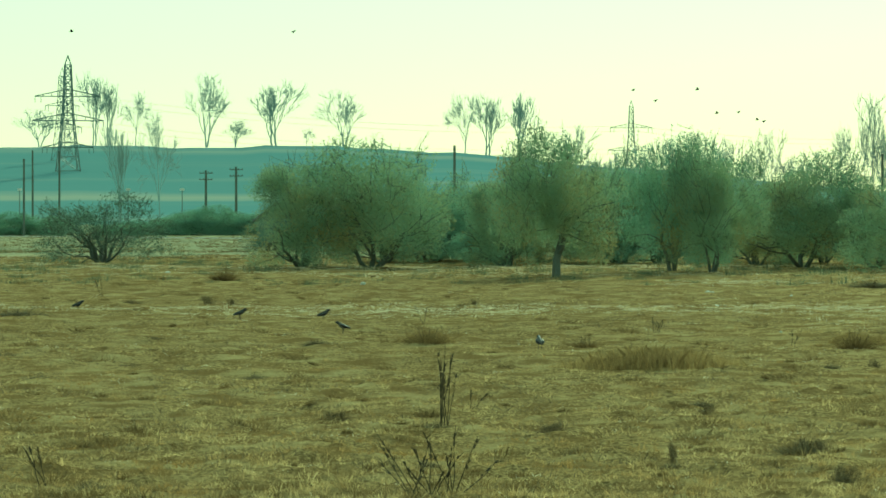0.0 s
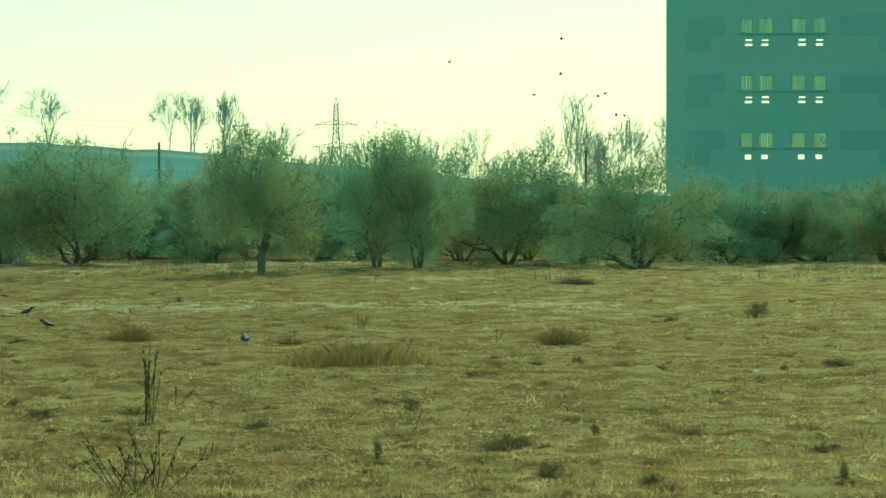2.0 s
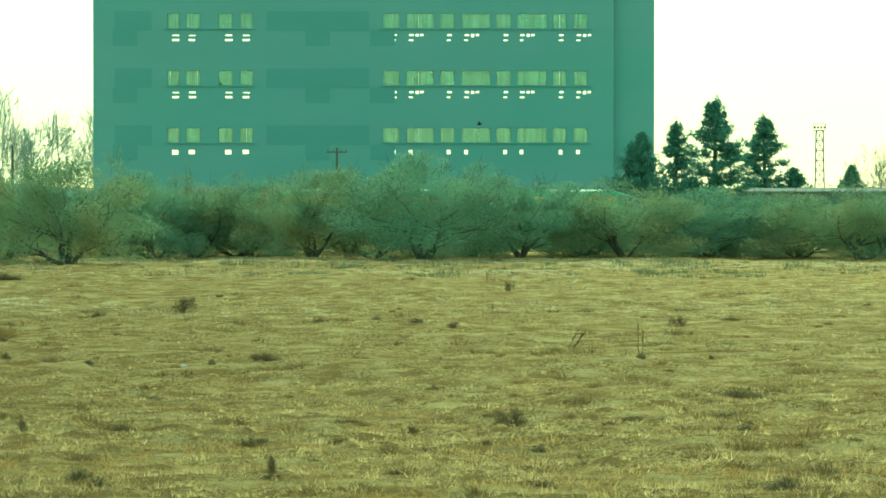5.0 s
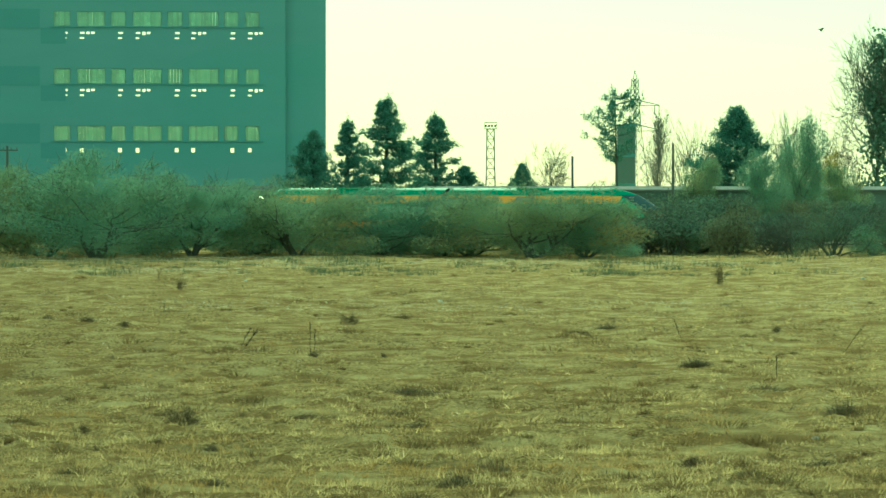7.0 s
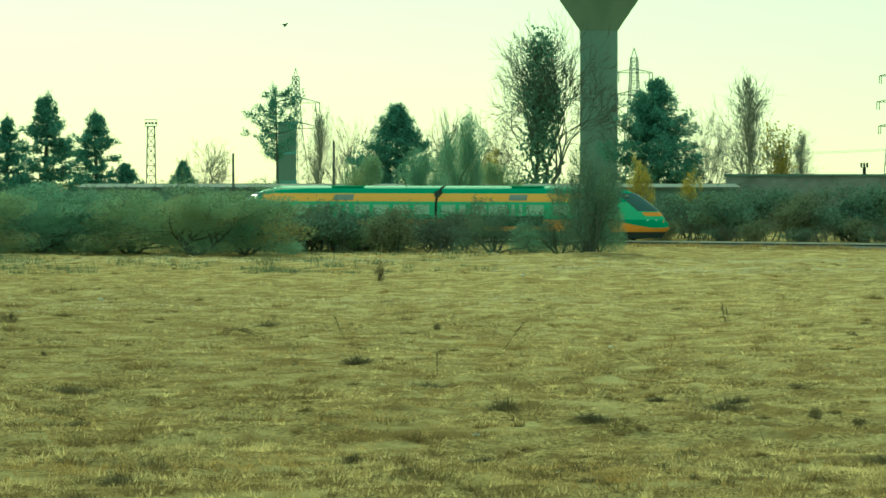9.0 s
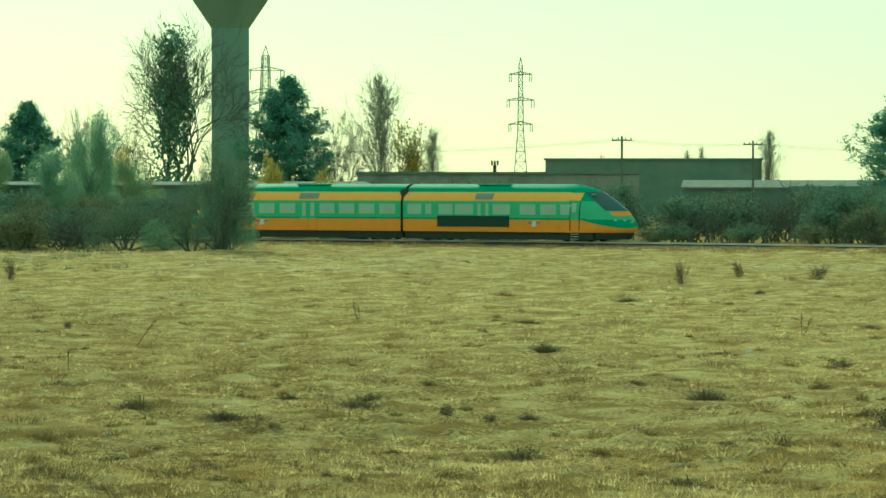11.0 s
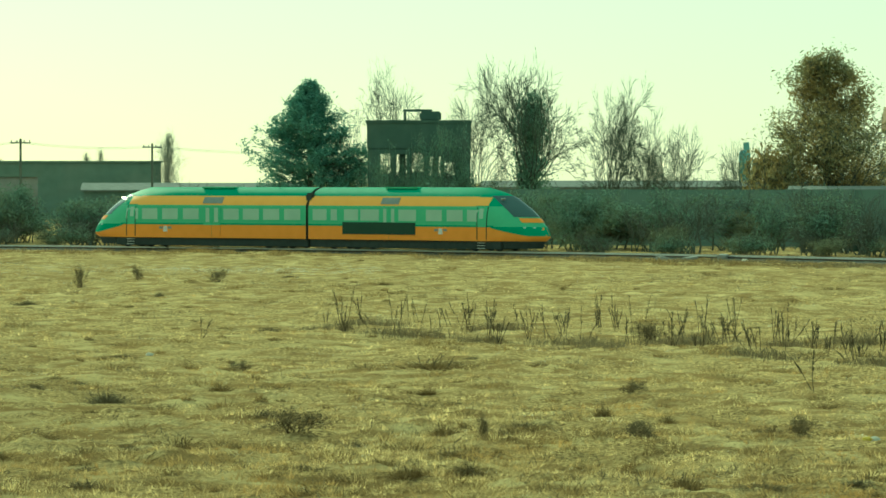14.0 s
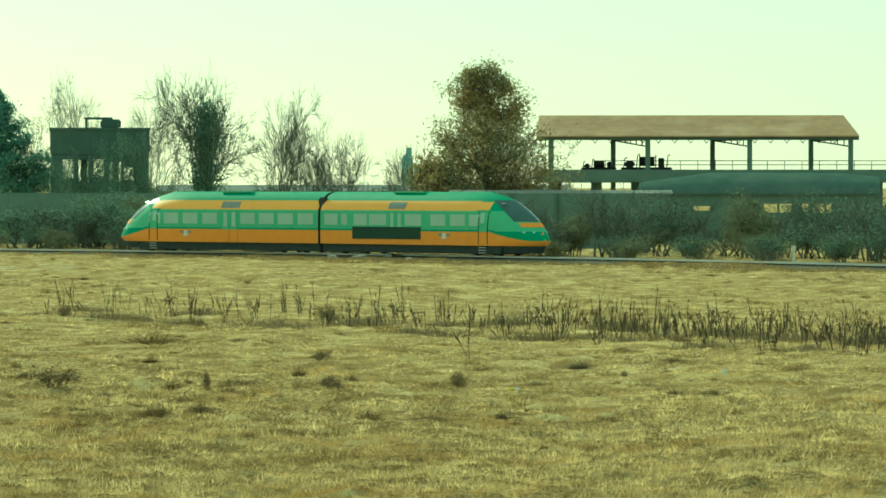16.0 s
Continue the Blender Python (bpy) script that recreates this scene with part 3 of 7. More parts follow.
def leader_tree(seed, name="bare_tree", shape="dome", bark=BARK, radius=2.6, start=0.2, limbs=34, steep=(0.9, 1.6), leaves=0, leaf=RUST_LEAF, stems=1, girth=0.17, thin=0.011):
    """A tree on one or more leading stems, with rising limbs and fine twigs."""
    def build():
        rng = np.random.default_rng(seed)
        geo, boughs, tips = Geo(), Geo(), []
        stems_and_limbs(rng, geo, boughs, tips, shape, radius, start, limbs, steep, stems, 10.0, girth, thin)
        ob = thing(name, Matrix(), "", "")
        me = geo.mesh("trunk", bark)
        part("trunk", me, ob)
        metas = [me, boughs.mesh("brushwood", bark)]
        part("brushwood", metas[1], ob)
        if leaves:
            cr = slim_leaves("crown", around(rng, tips, leaves, 0.26), 0.12, rng, leaf)
            part("crown", cr, ob)
            metas.append(cr)
        return finish_tree(ob, metas)
    return build


def bare_tree(seed, upright=0.12, angle=(15, 38), stems=2, bark=BARK, leaves=0, leaf=RUST_LEAF, length=2.6, name="bare_tree", levels=5, thin=0.018, girth=0.11, lean_most=0.32):
    def build():
        rng = np.random.default_rng(seed)
        geo, tips = Geo(), []
        spec = dict(levels=levels, kids=[4, 3, 3, 3, 3], angle=angle, ratio=(0.62, 0.84), wobble=0.1, up=upright, first=0.3, thin=thin, taper=0.4)
        for k in range(stems):
            a = 2 * math.pi * (k + rng.uniform(-0.3, 0.3)) / max(stems, 1)
            lean = rng.uniform(0.05, lean_most) if stems > 1 else 0.03
            d = Vector((math.cos(a) * lean, math.sin(a) * lean, 1)).normalized()
            grow(rng, geo, Vector((math.cos(a) * 0.15, math.sin(a) * 0.15, 0)), d, length * rng.uniform(0.85, 1.15), girth, 0, spec, tips)
        ob = thing(name, Matrix(), "", "")
        me = geo.mesh("trunk", bark)
        part("trunk", me, ob)
        metas = [me]
        if leaves:
            cr = leaf_mesh("crown", around(rng, tips, leaves, 0.28), 0.14, rng, leaf, 0.6)
            part("crown", cr, ob)
            metas.append(cr)
        return finish_tree(ob, metas)
    return build


def pine_tree(seed, open_crown=False, height=11.0, radius=2.9, full=1.0):
    """Tiers of rising branches, each ending in upturned clumps of needles."""
    def build():
        rng = np.random.default_rng(seed)
        geo, cents = Geo(), []
        top = Vector((rng.uniform(-0.3, 0.3), rng.uniform(-0.3, 0.3), height))
        geo.tube([Vector((0, 0, 0)), top * 0.5, top], [0.2, 0.13, 0.03], 6)
        z = height * (0.5 if open_crown else 0.07)
        while z < height - 0.15:
            f = z / height
            if open_crown:
                reach = radius * (0.55 + 0.45 * math.sin((f - 0.42) * 5.2))
            else:
                reach = radius * (min(1.0, (1.4 if full < 1.2 else 1.75) * (1 - f) + 0.04) ** 0.95) * (0.93 + 0.07 * math.sin(z * 2.6 + seed))
            for k in range(3 if open_crown else int((6 + 4 * (1 - f)) * full)):
                a, le = rng.uniform(0, 2 * math.pi), reach * rng.uniform(0.5, 1.15)
                p0 = top * f
                dx = Vector((math.cos(a), math.sin(a), 0))
                rise = rng.uniform(0.15, 0.5)
                pts = [p0, p0 + dx * le * 0.55 + Vector((0, 0, le * 0.1)), p0 + dx * le + Vector((0, 0, le * rise))]
                geo.tube(pts, [0.05, 0.03, 0.012], 3)
                for s in (0.3, 0.5, 0.66, 0.8, 0.92, 1.02):
                    q = pts[1].lerp(pts[2], s * 2 - 1) if s > 0.5 else pts[0].lerp(pts[1], s * 2)
                    c = np.array(q) + rng.normal(0, 0.12, 3)
                    size = rng.uniform(0.09, 0.17) * (1.7 if open_crown else full ** 0.6)
                    cents.append(c + rng.normal(0, 1, (30, 3)) * np.array([1.0, 1.0, 0.7]) * size)
                    cents.append(c + np.array([0, 0, 0.24]) + rng.normal(0, 1, (10, 3)) * np.array([0.045, 0.045, 0.13]))
            z += rng.uniform(0.4, 0.6) * (1.0 if open_crown else 1.5 - 0.4 * f)
        cents.append(np.array(top) + rng.normal(0, 1, (60, 3)) * np.array([0.1, 0.1, 0.25]))
        if open_crown:
            for zz in np.linspace(1.0, 4.2, 16):
                cents.append(np.array([rng.normal(0.3, 0.9), rng.normal(0, 0.9), zz]) + rng.normal(0, 1, (120, 3)) * 0.42)
        ob = thing("pine_tree", Matrix(), "", "")
        me = geo.mesh("trunk", BARK)
        part("trunk", me, ob)
        cr = slim_leaves("crown", np.concatenate(cents), 0.13, rng, NEEDLES)
        part("crown", cr, ob)
        ob["h0"], ob["w0"] = height + 0.2, 1.7 * radius
        return ob
    return build


def ivy_tree(seed, wide=1.0, leaves=9000):
    """A bare tree whose stem and lower limbs are wrapped in ivy."""
    def build():
        rng = np.random.default_rng(seed)
        geo, tips = Geo(), []
        spec = dict(levels=6, kids=[4, 3, 3, 3, 3], angle=(18, 44), ratio=(0.64, 0.84), wobble=0.11, up=0.03, first=0.3, thin=0.008, taper=0.4)
        for a in (0.4, 2.4, 4.6):
            d = Vector((math.cos(a) * 0.16, math.sin(a) * 0.16, 1)).normalized()
            grow(rng, geo, Vector((math.cos(a) * 0.15, math.sin(a) * 0.15, 0)), d, rng.uniform(2.0, 2.5), 0.12, 0, spec, tips)
        ob = thing("ivy_tree", Matrix(), "", "")
        me = geo.mesh("trunk", BARK)
        part("trunk", me, ob)
        hi = max(t[0].z for t in tips)
        low = np.array([tuple(t[0]) for t in tips if t[0].z < hi * 0.62 and math.hypot(t[0].x, t[0].y) < 1.15 * wide])
        up = rng.uniform(0.06, 0.86 if wide < 0.7 else 0.7, 240)
        girth = 0.62 * wide * (1.15 - up)
        col = np.stack([rng.normal(0, 1, 240) * girth, rng.normal(0, 1, 240) * girth, up * hi], -1)
        c = np.concatenate([low, col])
        w = rng.exponential(1.0, len(c)) ** 1.4
        cents = c[rng.choice(len(c), leaves, p=w / w.sum())] + rng.normal(0, 0.26, (leaves, 3))
        cr = leaf_mesh("ivy", cents, 0.075, rng, IVY, 0.7)
        part("ivy", cr, ob, "dark ivy climbing the stems")
        return finish_tree(ob, [me, cr])
    return build


def shrub(seed, leaf=HEDGE_LEAF, leaves=2800, stems=7, name="shrub", bark=BARK):
    def build():
        rng = np.random.default_rng(seed)
        geo, tips = Geo(), []
        spec = dict(levels=3, kids=[4, 4, 3], angle=(15, 45), ratio=(0.5, 0.8), wobble=0.14, up=0.08, first=0.25, thin=0.01)
        for k in range(stems):
            a = rng.uniform(0, 2 * math.pi)
            d = Vector((math.cos(a) * rng.uniform(0.1, 0.8), math.sin(a) * rng.uniform(0.1, 0.8), 1)).normalized()
            grow(rng, geo, Vector((rng.normal(0, 0.3), rng.normal(0, 0.3), 0)), d, rng.uniform(0.9, 1.5), 0.035, 0, spec, tips)
        ob = thing(name, Matrix(), "", "")
        me = geo.mesh("trunk", bark)
        part("trunk", me, ob)
        metas = [me]
        if leaves:
            cr = slim_leaves("foliage", around(rng, tips, leaves * 2, 0.22), 0.1, rng, leaf)
            part("foliage", cr, ob)
            metas.append(cr)
        return finish_tree(ob, metas)
    return build


OLIVES = [olive_tree(11, low=0.12), olive_tree(12, stems=3, low=0.13), olive_tree(13, stems=5, low=0.03), olive_tree(14, leaf=GREEN_LEAF, stems=3, low=0.08), olive_tree(15, stems=1, low=0.2, flat=0.7), olive_tree(16, leaf=GREEN_LEAF, stems=5, low=0.02), olive_tree(19, leaf=HEDGE_LEAF, leaves=14000, stems=7, low=0.02)]
TREE_ROW = "trees along the far edge of the pasture"


def plant_row(rows):
    for i, (bearing, distance, height, width, k) in enumerate(rows):
        width *= 1.08
        words = ["grey-green wild olive tree with a low spreading crown", "dense wild olive tree leaning on several stems",
                 "broad bushy olive tree with rust-tinged leaves", "dark green field tree with a rounded crown",
                 "single-stemmed olive tree with a round dense crown", "wide dark green thicket tree branching from the ground", "sprawling dark bush with many bare twigs"][k]
        KINDS.put(("olive", k), OLIVES[k], bearing, distance, height, width, words, "tree", TREE_ROW, (i * 77) % 360)


plant_row([(-4.75, 259.4, 4.2, 6.8, 6), (-1.95, 243.9, 5.8, 6.4, 2), (-1.0, 243.0, 7.1, 7.7, 1), (0.36, 267.9, 5.1, 6.6, 0), (1.54, 215.1, 7.2, 6.6, 4),
           (3.2, 230.2, 7.2, 5.7, 3), (3.75, 227.0, 6.9, 4.1, 1), (2.49, 259.4, 6.2, 5.9, 0), (5.0, 243.9, 6.3, 7.4, 1), (4.37, 251.4, 4.9, 5.2, 2), (0.9, 252.0, 5.0, 6.0, 2), (-0.3, 262.0, 5.2, 5.5, 5), (-2.42, 300.0, 2.4, 3.4, 6)])
plant_row([(6.86, 231.6, 5.6, 8.3, 2), (6.02, 241.8, 4.7, 5.0, 0), (8.08, 249.2, 4.9, 5.4, 5), (8.6, 252.0, 4.6, 5.8, 0), (10.26, 246.9, 5.1, 6.8, 2), (9.4, 255.0, 4.5, 6.0, 3),
           (11.83, 243.2, 5.9, 8.6, 5), (11.12, 250.0, 4.5, 5.4, 1), (13.16, 246.9, 4.6, 7.5, 3), (12.5, 256.0, 4.4, 6.0, 0), (7.4, 258.0, 4.6, 6.5, 3), (14.0, 253.0, 4.3, 6.0, 5)])
plant_row([(14.6, 247.5, 4.1, 6.8, 0), (15.74, 251.2, 4.0, 8.0, 5), (17.0, 254.0, 3.8, 6.9, 2), (17.9, 245.8, 4.0, 8.0, 0), (16.6, 251.4, 3.5, 6.9, 3), (18.65, 247.6, 2.8, 4.8, 5),
           (22.07, 249.5, 3.2, 4.2, 6), (23.44, 245.8, 6.2, 3.4, 6), (23.36, 247.0, 5.2, 3.0, 6), (23.55, 247.0, 4.4, 2.6, 3), (23.0, 249.0, 2.6, 3.0, 6), (22.62, 255.3, 1.8, 2.8, 5), (20.3, 262.0, 2.1, 5.0, 2), (21.3, 262.0, 2.3, 4.4, 6), (19.5, 258.0, 2.3, 5.0, 6)])
for i in range(28):
    b = -0.8 + i * 0.78
    k = (2, 5, 3, 0)[i % 4]
    KINDS.put(("olive", k), OLIVES[k], b + 0.15 * math.sin(i * 3.7), 262 + 7 * math.sin(i * 2.3), (3.6 + 0.5 * math.sin(i * 1.7) - 0.075 * max(0.0, b)) * (1.0 if b < 18.3 else 0.7), 6.2, "grey-green thicket behind the front row of trees", "tree", "thicket behind the tree row", (i * 83) % 360)

# ---- railway ----
RAIL_TOP = 0.25
BEND = 0.0056


def track(s):
    """Place and bearing of the track at s metres: a bend, straight before and after it."""
    s0, s1 = -120.0, 75.0
    c = min(max(s, s0), s1)
    h0 = 2.911
    x = 142.0 + (math.cos(h0) - math.cos(h0 + BEND * c)) / BEND
    y = 201.885 + (math.sin(h0 + BEND * c) - math.sin(h0)) / BEND
    h = h0 + BEND * c
    return x + (s - c) * math.sin(h), y + (s - c) * math.cos(h), h


def strip(profile, s0, s1, step, name, mat):
    """Sweeps a profile of (offset, z) along the track."""
    geo, n = Geo(), len(profile)
    ss = np.arange(s0, s1 + 0.1, step)
    for s in ss:
        x, y, h = track(float(s))
        for o, z in profile:
            geo.v.append(Vector((x + o * math.cos(h), y - o * math.sin(h), z)))
    for i in range(len(ss) - 1):
        for k in range(n - 1):
            a = i * n + k
            geo.f.append((a, a + n, a + n + 1, a + 1))
    return geo.mesh(name, mat)


def build_track():
    line = thing("railway_track", Matrix(), "single railway track with worn shiny rails on low ballast", "railway track", kind="structure")
    part("ballast_bed", strip([(-2.3, -0.15), (-1.5, 0.06), (1.5, 0.06), (2.3, -0.15)], -300, 130, 2.0, "ballast_bed", BALLAST), line)
    for o in (-0.75, 0.75):
        prof = [(o - 0.07, 0.09), (o - 0.02, 0.12), (o - 0.035, 0.21), (o - 0.035, RAIL_TOP), (o + 0.035, RAIL_TOP), (o + 0.035, 0.21), (o + 0.02, 0.12), (o + 0.07, 0.09)]
        rail = part("rail", strip(prof, -300, 130, 2.0, "rail", RAIL_RUST), line)
        part("running_surface", strip([(o - 0.036, RAIL_TOP - 0.07), (o - 0.036, RAIL_TOP + 0.004), (o + 0.036, RAIL_TOP + 0.004), (o + 0.036, RAIL_TOP - 0.07)], -300, 130, 2.0, "running_surface", RAIL_STEEL), rail, "bright worn rail head")
    geo = Geo()
    for s in np.arange(-130, 120, 0.6):
        x, y, h = track(float(s))
        geo.box((-1.25, -0.12, 0.0), (1.25, 0.12, 0.1), pose(x, y, 0, 0, 0, -math.degrees(h)))
    tagged(part("sleepers", geo.mesh("sleepers", TIMBER), line), kind="stuff")


build_track()
build_grass()

# ---- the train: two streamlined railcars ----
CAR = 18.2
HALF = 1.42
NOSE = 4.2


def nose_reach(z):
    """How far the cab end reaches at height z above the rail."""
    if z < 0.75:
        return CAR - 0.25 - (0.75 - z) * 0.6
    f = (z - 0.75) / (3.78 - 0.75)
    return CAR - 3.7 * f ** 1.7 - 0.9 * max(0.0, (f - 0.8) / 0.2) ** 2


def half_width(z):
    if z < 0.6:
        return HALF - 0.12
    if z < 2.6:
        return HALF
    f = (z - 2.6) / (3.78 - 2.6)
    return HALF * math.sqrt(max(0.0, 1 - f ** 2.4)) * 0.72 + HALF * 0.28 * (1 - f)


def contour(z, sign, start, stop, n=28):
    """Points along one side of the body at height z, from start to stop measured from the coupled end."""
    end, w = nose_reach(z), half_width(z)
    pts = []
    xs = end - NOSE
    for i in range(n + 1):
        f = i / n
        x = start + (min(stop, end) - start) * (1 - (1 - f) ** 1.7)
        y = w
        if x > xs:
            g = min(1.0, (x - xs) / (end - xs))
            y = w * (1 - g ** 2.3) ** 0.62
        pts.append(Vector((x, sign * y, z)))
    return pts


def skin(name, z0, z1, start, stop, mat, parent, label="", steps=4, proud=0.0, n=28):
    """A band of the body's skin on both sides, between two heights."""
    for sign in (-1, 1):
        geo = Geo()
        base = 0
        for k in range(steps + 1):
            z = z0 + (z1 - z0) * k / steps
            for p in contour(z, sign, start, stop, n):
                geo.v.append(Vector((p.x + (proud if p.x > CAR - 4 else 0), p.y + sign * proud, p.z)))
        for k in range(steps):
            for i in range(n):
                a = base + k * (n + 1) + i
                q = (a, a + 1, a + n + 2, a + n + 1)
                geo.f.append(q if sign < 0 else q[::-1])
        part(name, geo.mesh(name, mat, True), parent, label)


def side_panel(name, x0, x1, z0, z1, sign, mat, parent, label="", proud=0.012):
    """A plate following the side's curve, standing proud of it."""
    geo = Geo()
    n, k = 6, 4
    for layer in (proud, -0.03):
        for j in range(k + 1):
            z = z0 + (z1 - z0) * j / k
            for i in range(n + 1):
                x = x0 + (x1 - x0) * i / n
                end = nose_reach(z)
                g = min(1.0, max(0.0, (x - end + NOSE) / NOSE))
                y = half_width(z) * (1 - g ** 2.3) ** 0.62
                geo.v.append(Vector((x, sign * (y + layer), z)))
    off = (n + 1) * (k + 1)
    for j in range(k):
        for i in range(n):
            a = j * (n + 1) + i
            q = (a, a + 1, a + n + 2, a + n + 1)
            geo.f.append(q if sign < 0 else q[::-1])
    ring = [i for i in range(n + 1)] + [j * (n + 1) + n for j in range(1, k + 1)] + [k * (n + 1) + i for i in reversed(range(n))] + [j * (n + 1) for j in reversed(range(1, k))]
    for a, b in zip(ring, ring[1:] + ring[:1]):
        geo.f.append((a, a + off, b + off, b) if sign < 0 else (b, b + off, a + off, a))
    return part(name, geo.mesh(name, mat), parent, label)


def build_railcar(leading):
    """Coupled end at x = 0, cab towards +x; z from the rail's top."""
    car = thing("railcar", Matrix(), "streamlined green railcar with orange skirt and yellow band, " + ("leading" if leading else "lamp lit"), "train", "cars of the moving train")
    skin("skirt", 0.62, 1.44, 0.12, CAR, TRAIN_ORANGE, car, "orange lower side band")
    skin("waist_stripe", 1.44, 1.54, 0.12, CAR - 3.2, TRAIN_GREEN, car, "thin dark green stripe", 1, 0.006)
    skin("side", 1.44, 2.68, 0.12, CAR, TRAIN_SIDE, car, "light green side wall", 6)
    skin("roof_band", 2.68, 3.26, 0.12, CAR - 4.6, TRAIN_YELLOW, car, "yellow band below the roof", 5)
    skin("cab_shell", 2.68, 3.26, CAR - 4.6, CAR, TRAIN_GREEN, car, "green cab shell", 5)
    skin("cab_band", 2.72, 3.22, CAR - 4.7, CAR - 3.75, TRAIN_YELLOW, car, "rounded end of the yellow band", 5, 0.008, 8)
    skin("roof_side", 3.26, 3.76, 0.12, CAR, TRAIN_GREEN, car, "green rounded roof", 9)
    for sign in (-1, 1):
        # the green of the nose sweeps down over the orange skirt
        geo, rows, n = Geo(), 5, 16
        for k in range(rows + 1):
            f = k / rows
            for i in range(n + 1):
                x = CAR - 3.5 + (3.5 - 0.02) * i / n
                low = 1.45 - 0.52 * min(1.0, i / n * 1.35) ** 0.8
                z = low + (1.47 - low) * f
                end = nose_reach(z)
                xx = min(x, end)
                g = min(1.0, max(0.0, (xx - end + NOSE) / NOSE))
                geo.v.append(Vector((xx + 0.02 * g ** 4, sign * (half_width(z) * (1 - g ** 2.3) ** 0.62 + 0.02), z)))
        for k in range(rows):
            for i in range(n):
                a = k * (n + 1) + i
                q = (a, a + 1, a + n + 2, a + n + 1)
                geo.f.append(q if sign < 0 else q[::-1])
        part("nose_sweep", geo.mesh("nose_sweep", TRAIN_GREEN, True), car, "green paint sweeping down the nose")
    skin("apron", 0.2, 0.62, CAR - 2.6, CAR, TRAIN_DARK, car, "dark apron below the nose", 2)
    geo = Geo()
    top = [contour(3.76, s, 0.12, CAR) for s in (-1, 1)]
    for a, b in zip(*top):
        geo.v += [a, Vector((a.x, 0, 3.80)), b]
    for i in range(len(top[0]) - 1):
        geo.f += [(3 * i, 3 * i + 3, 3 * i + 4, 3 * i + 1), (3 * i + 1, 3 * i + 4, 3 * i + 5, 3 * i + 2)]
    part("roof", geo.mesh("roof", TRAIN_GREEN, True), car)
    # end wall at the coupling, floor and underframe
    geo = Geo()
    geo.v += [Vector((0.12, half_width(z) * s, z)) for s in (-1, 1) for z in np.linspace(0.62, 3.76, 12)]
    geo.f += [(i, i + 1, 13 + i, 12 + i) for i in range(11)]
    part("end_wall", geo.mesh("end_wall", TRAIN_DARK), car)
    part("underframe", rounded_box("underframe", (CAR - 2.8, 2.5, 0.5), TRAIN_DARK, 0.05, ((CAR - 2.6) / 2, 0, 0.38)), car)
    part("gangway", rounded_box("gangway", (0.5, 2.5, 2.7), TRAIN_DARK, 0.1, (0.06, 0, 2.1)), car, "black bellows between the cars")
    for bx in (2.6, CAR - 4.2):
        bogie = part("bogie", rounded_box("bogie", (2.9, 2.2, 0.3), TRAIN_DARK, 0.06, (bx, 0, 0.5)), car)
        for wx in (-0.95, 0.95):
            for s in (-1, 1):
                geo = Geo()
                geo.tube([Vector((bx + wx, s * 0.68, 0.42)), Vector((bx + wx, s * 0.82, 0.42))], [0.42, 0.40], 20, True)
                part("wheel", geo.mesh("wheel", DARK_STEEL), bogie)
    windows = [(0.55, 1.8), (2.2, 3.45), (3.8, 5.05), (5.4, 6.6), (8.6, 9.85), (10.3, 11.55), (11.95, 13.2), (13.55, 14.6)] if not leading else \
        [(0.5, 1.65), (2.0, 2.5), (3.1, 4.25), (4.45, 5.95), (7.55, 8.95), (9.75, 11.0), (11.4, 12.65), (13.0, 14.2)]
    door = (6.85, 8.2) if not leading else (6.15, 7.4)
    for sign in (-1, 1):
        for x0, x1 in windows:
            w = side_panel("window", x0, x1, 1.78, 2.46, sign, TRAIN_GLASS, car, "grey-green window, sky reflection put into its colour")
        for x0, x1 in ((door[0], sum(door) / 2 - 0.02), (sum(door) / 2 + 0.02, door[1])):
            leaf = side_panel("door", x0, x1, 0.7, 2.62, sign, TRAIN_SIDE, car, "green sliding door leaf", 0.02)
            side_panel("door_window", x0 + 0.18, x1 - 0.18, 1.62, 2.5, sign, TRAIN_GLASS, leaf, "", 0.03)
            side_panel("door_foot", x0, x1, 0.7, 1.42, sign, TRAIN_ORANGE, leaf, "orange lower door panel", 0.026)
        vent = side_panel("vent_panel", door[0] - 0.1, door[1] + 0.1, 2.78, 3.18, sign, TRAIN_GREY, car, "grey louvred panel over the door", 0.03)
        cab = side_panel("cab_door", CAR - 4.4, CAR - 3.75, 1.46, 2.66, sign, TRAIN_SIDE, car, "narrow green cab door with dark seams", 0.016)
        side_panel("cab_window", CAR - 4.28, CAR - 3.98, 1.95, 2.55, sign, TRAIN_GLASS, cab, "", 0.026)
        for x in (CAR - 4.45, CAR - 3.73):
            side_panel("door_seam", x, x + 0.05, 0.72, 2.66, sign, TRAIN_MARK, cab, "", 0.022)
        for k in range(3):
            geo = Geo()
            y = sign * (HALF - 0.02)
            geo.box((CAR - 4.35, min(y, y + sign * 0.1), 0.5 - k * 0.16), (CAR - 3.8, max(y, y + sign * 0.1), 0.53 - k * 0.16))
            part("step", geo.mesh("step", WHITE_PAINT), car, "white step rung")
        geo = Geo()
        y = sign * (HALF + 0.006)
        cx = 11.3 if not leading else 10.9
        geo.v += [Vector((cx + dx, y + sign * 0.01, 1.2 + dz)) for dx, dz in ((-0.18, -0.2), (0.18, -0.2), (0.12, 0.15), (-0.12, 0.15))]
        geo.v += [Vector((p.x, y - sign * 0.03, p.z)) for p in geo.v[:4]]
        geo.f += [(0, 1, 2, 3), (0, 4, 5, 1), (1, 5, 6, 2), (2, 6, 7, 3), (3, 7, 4, 0)]
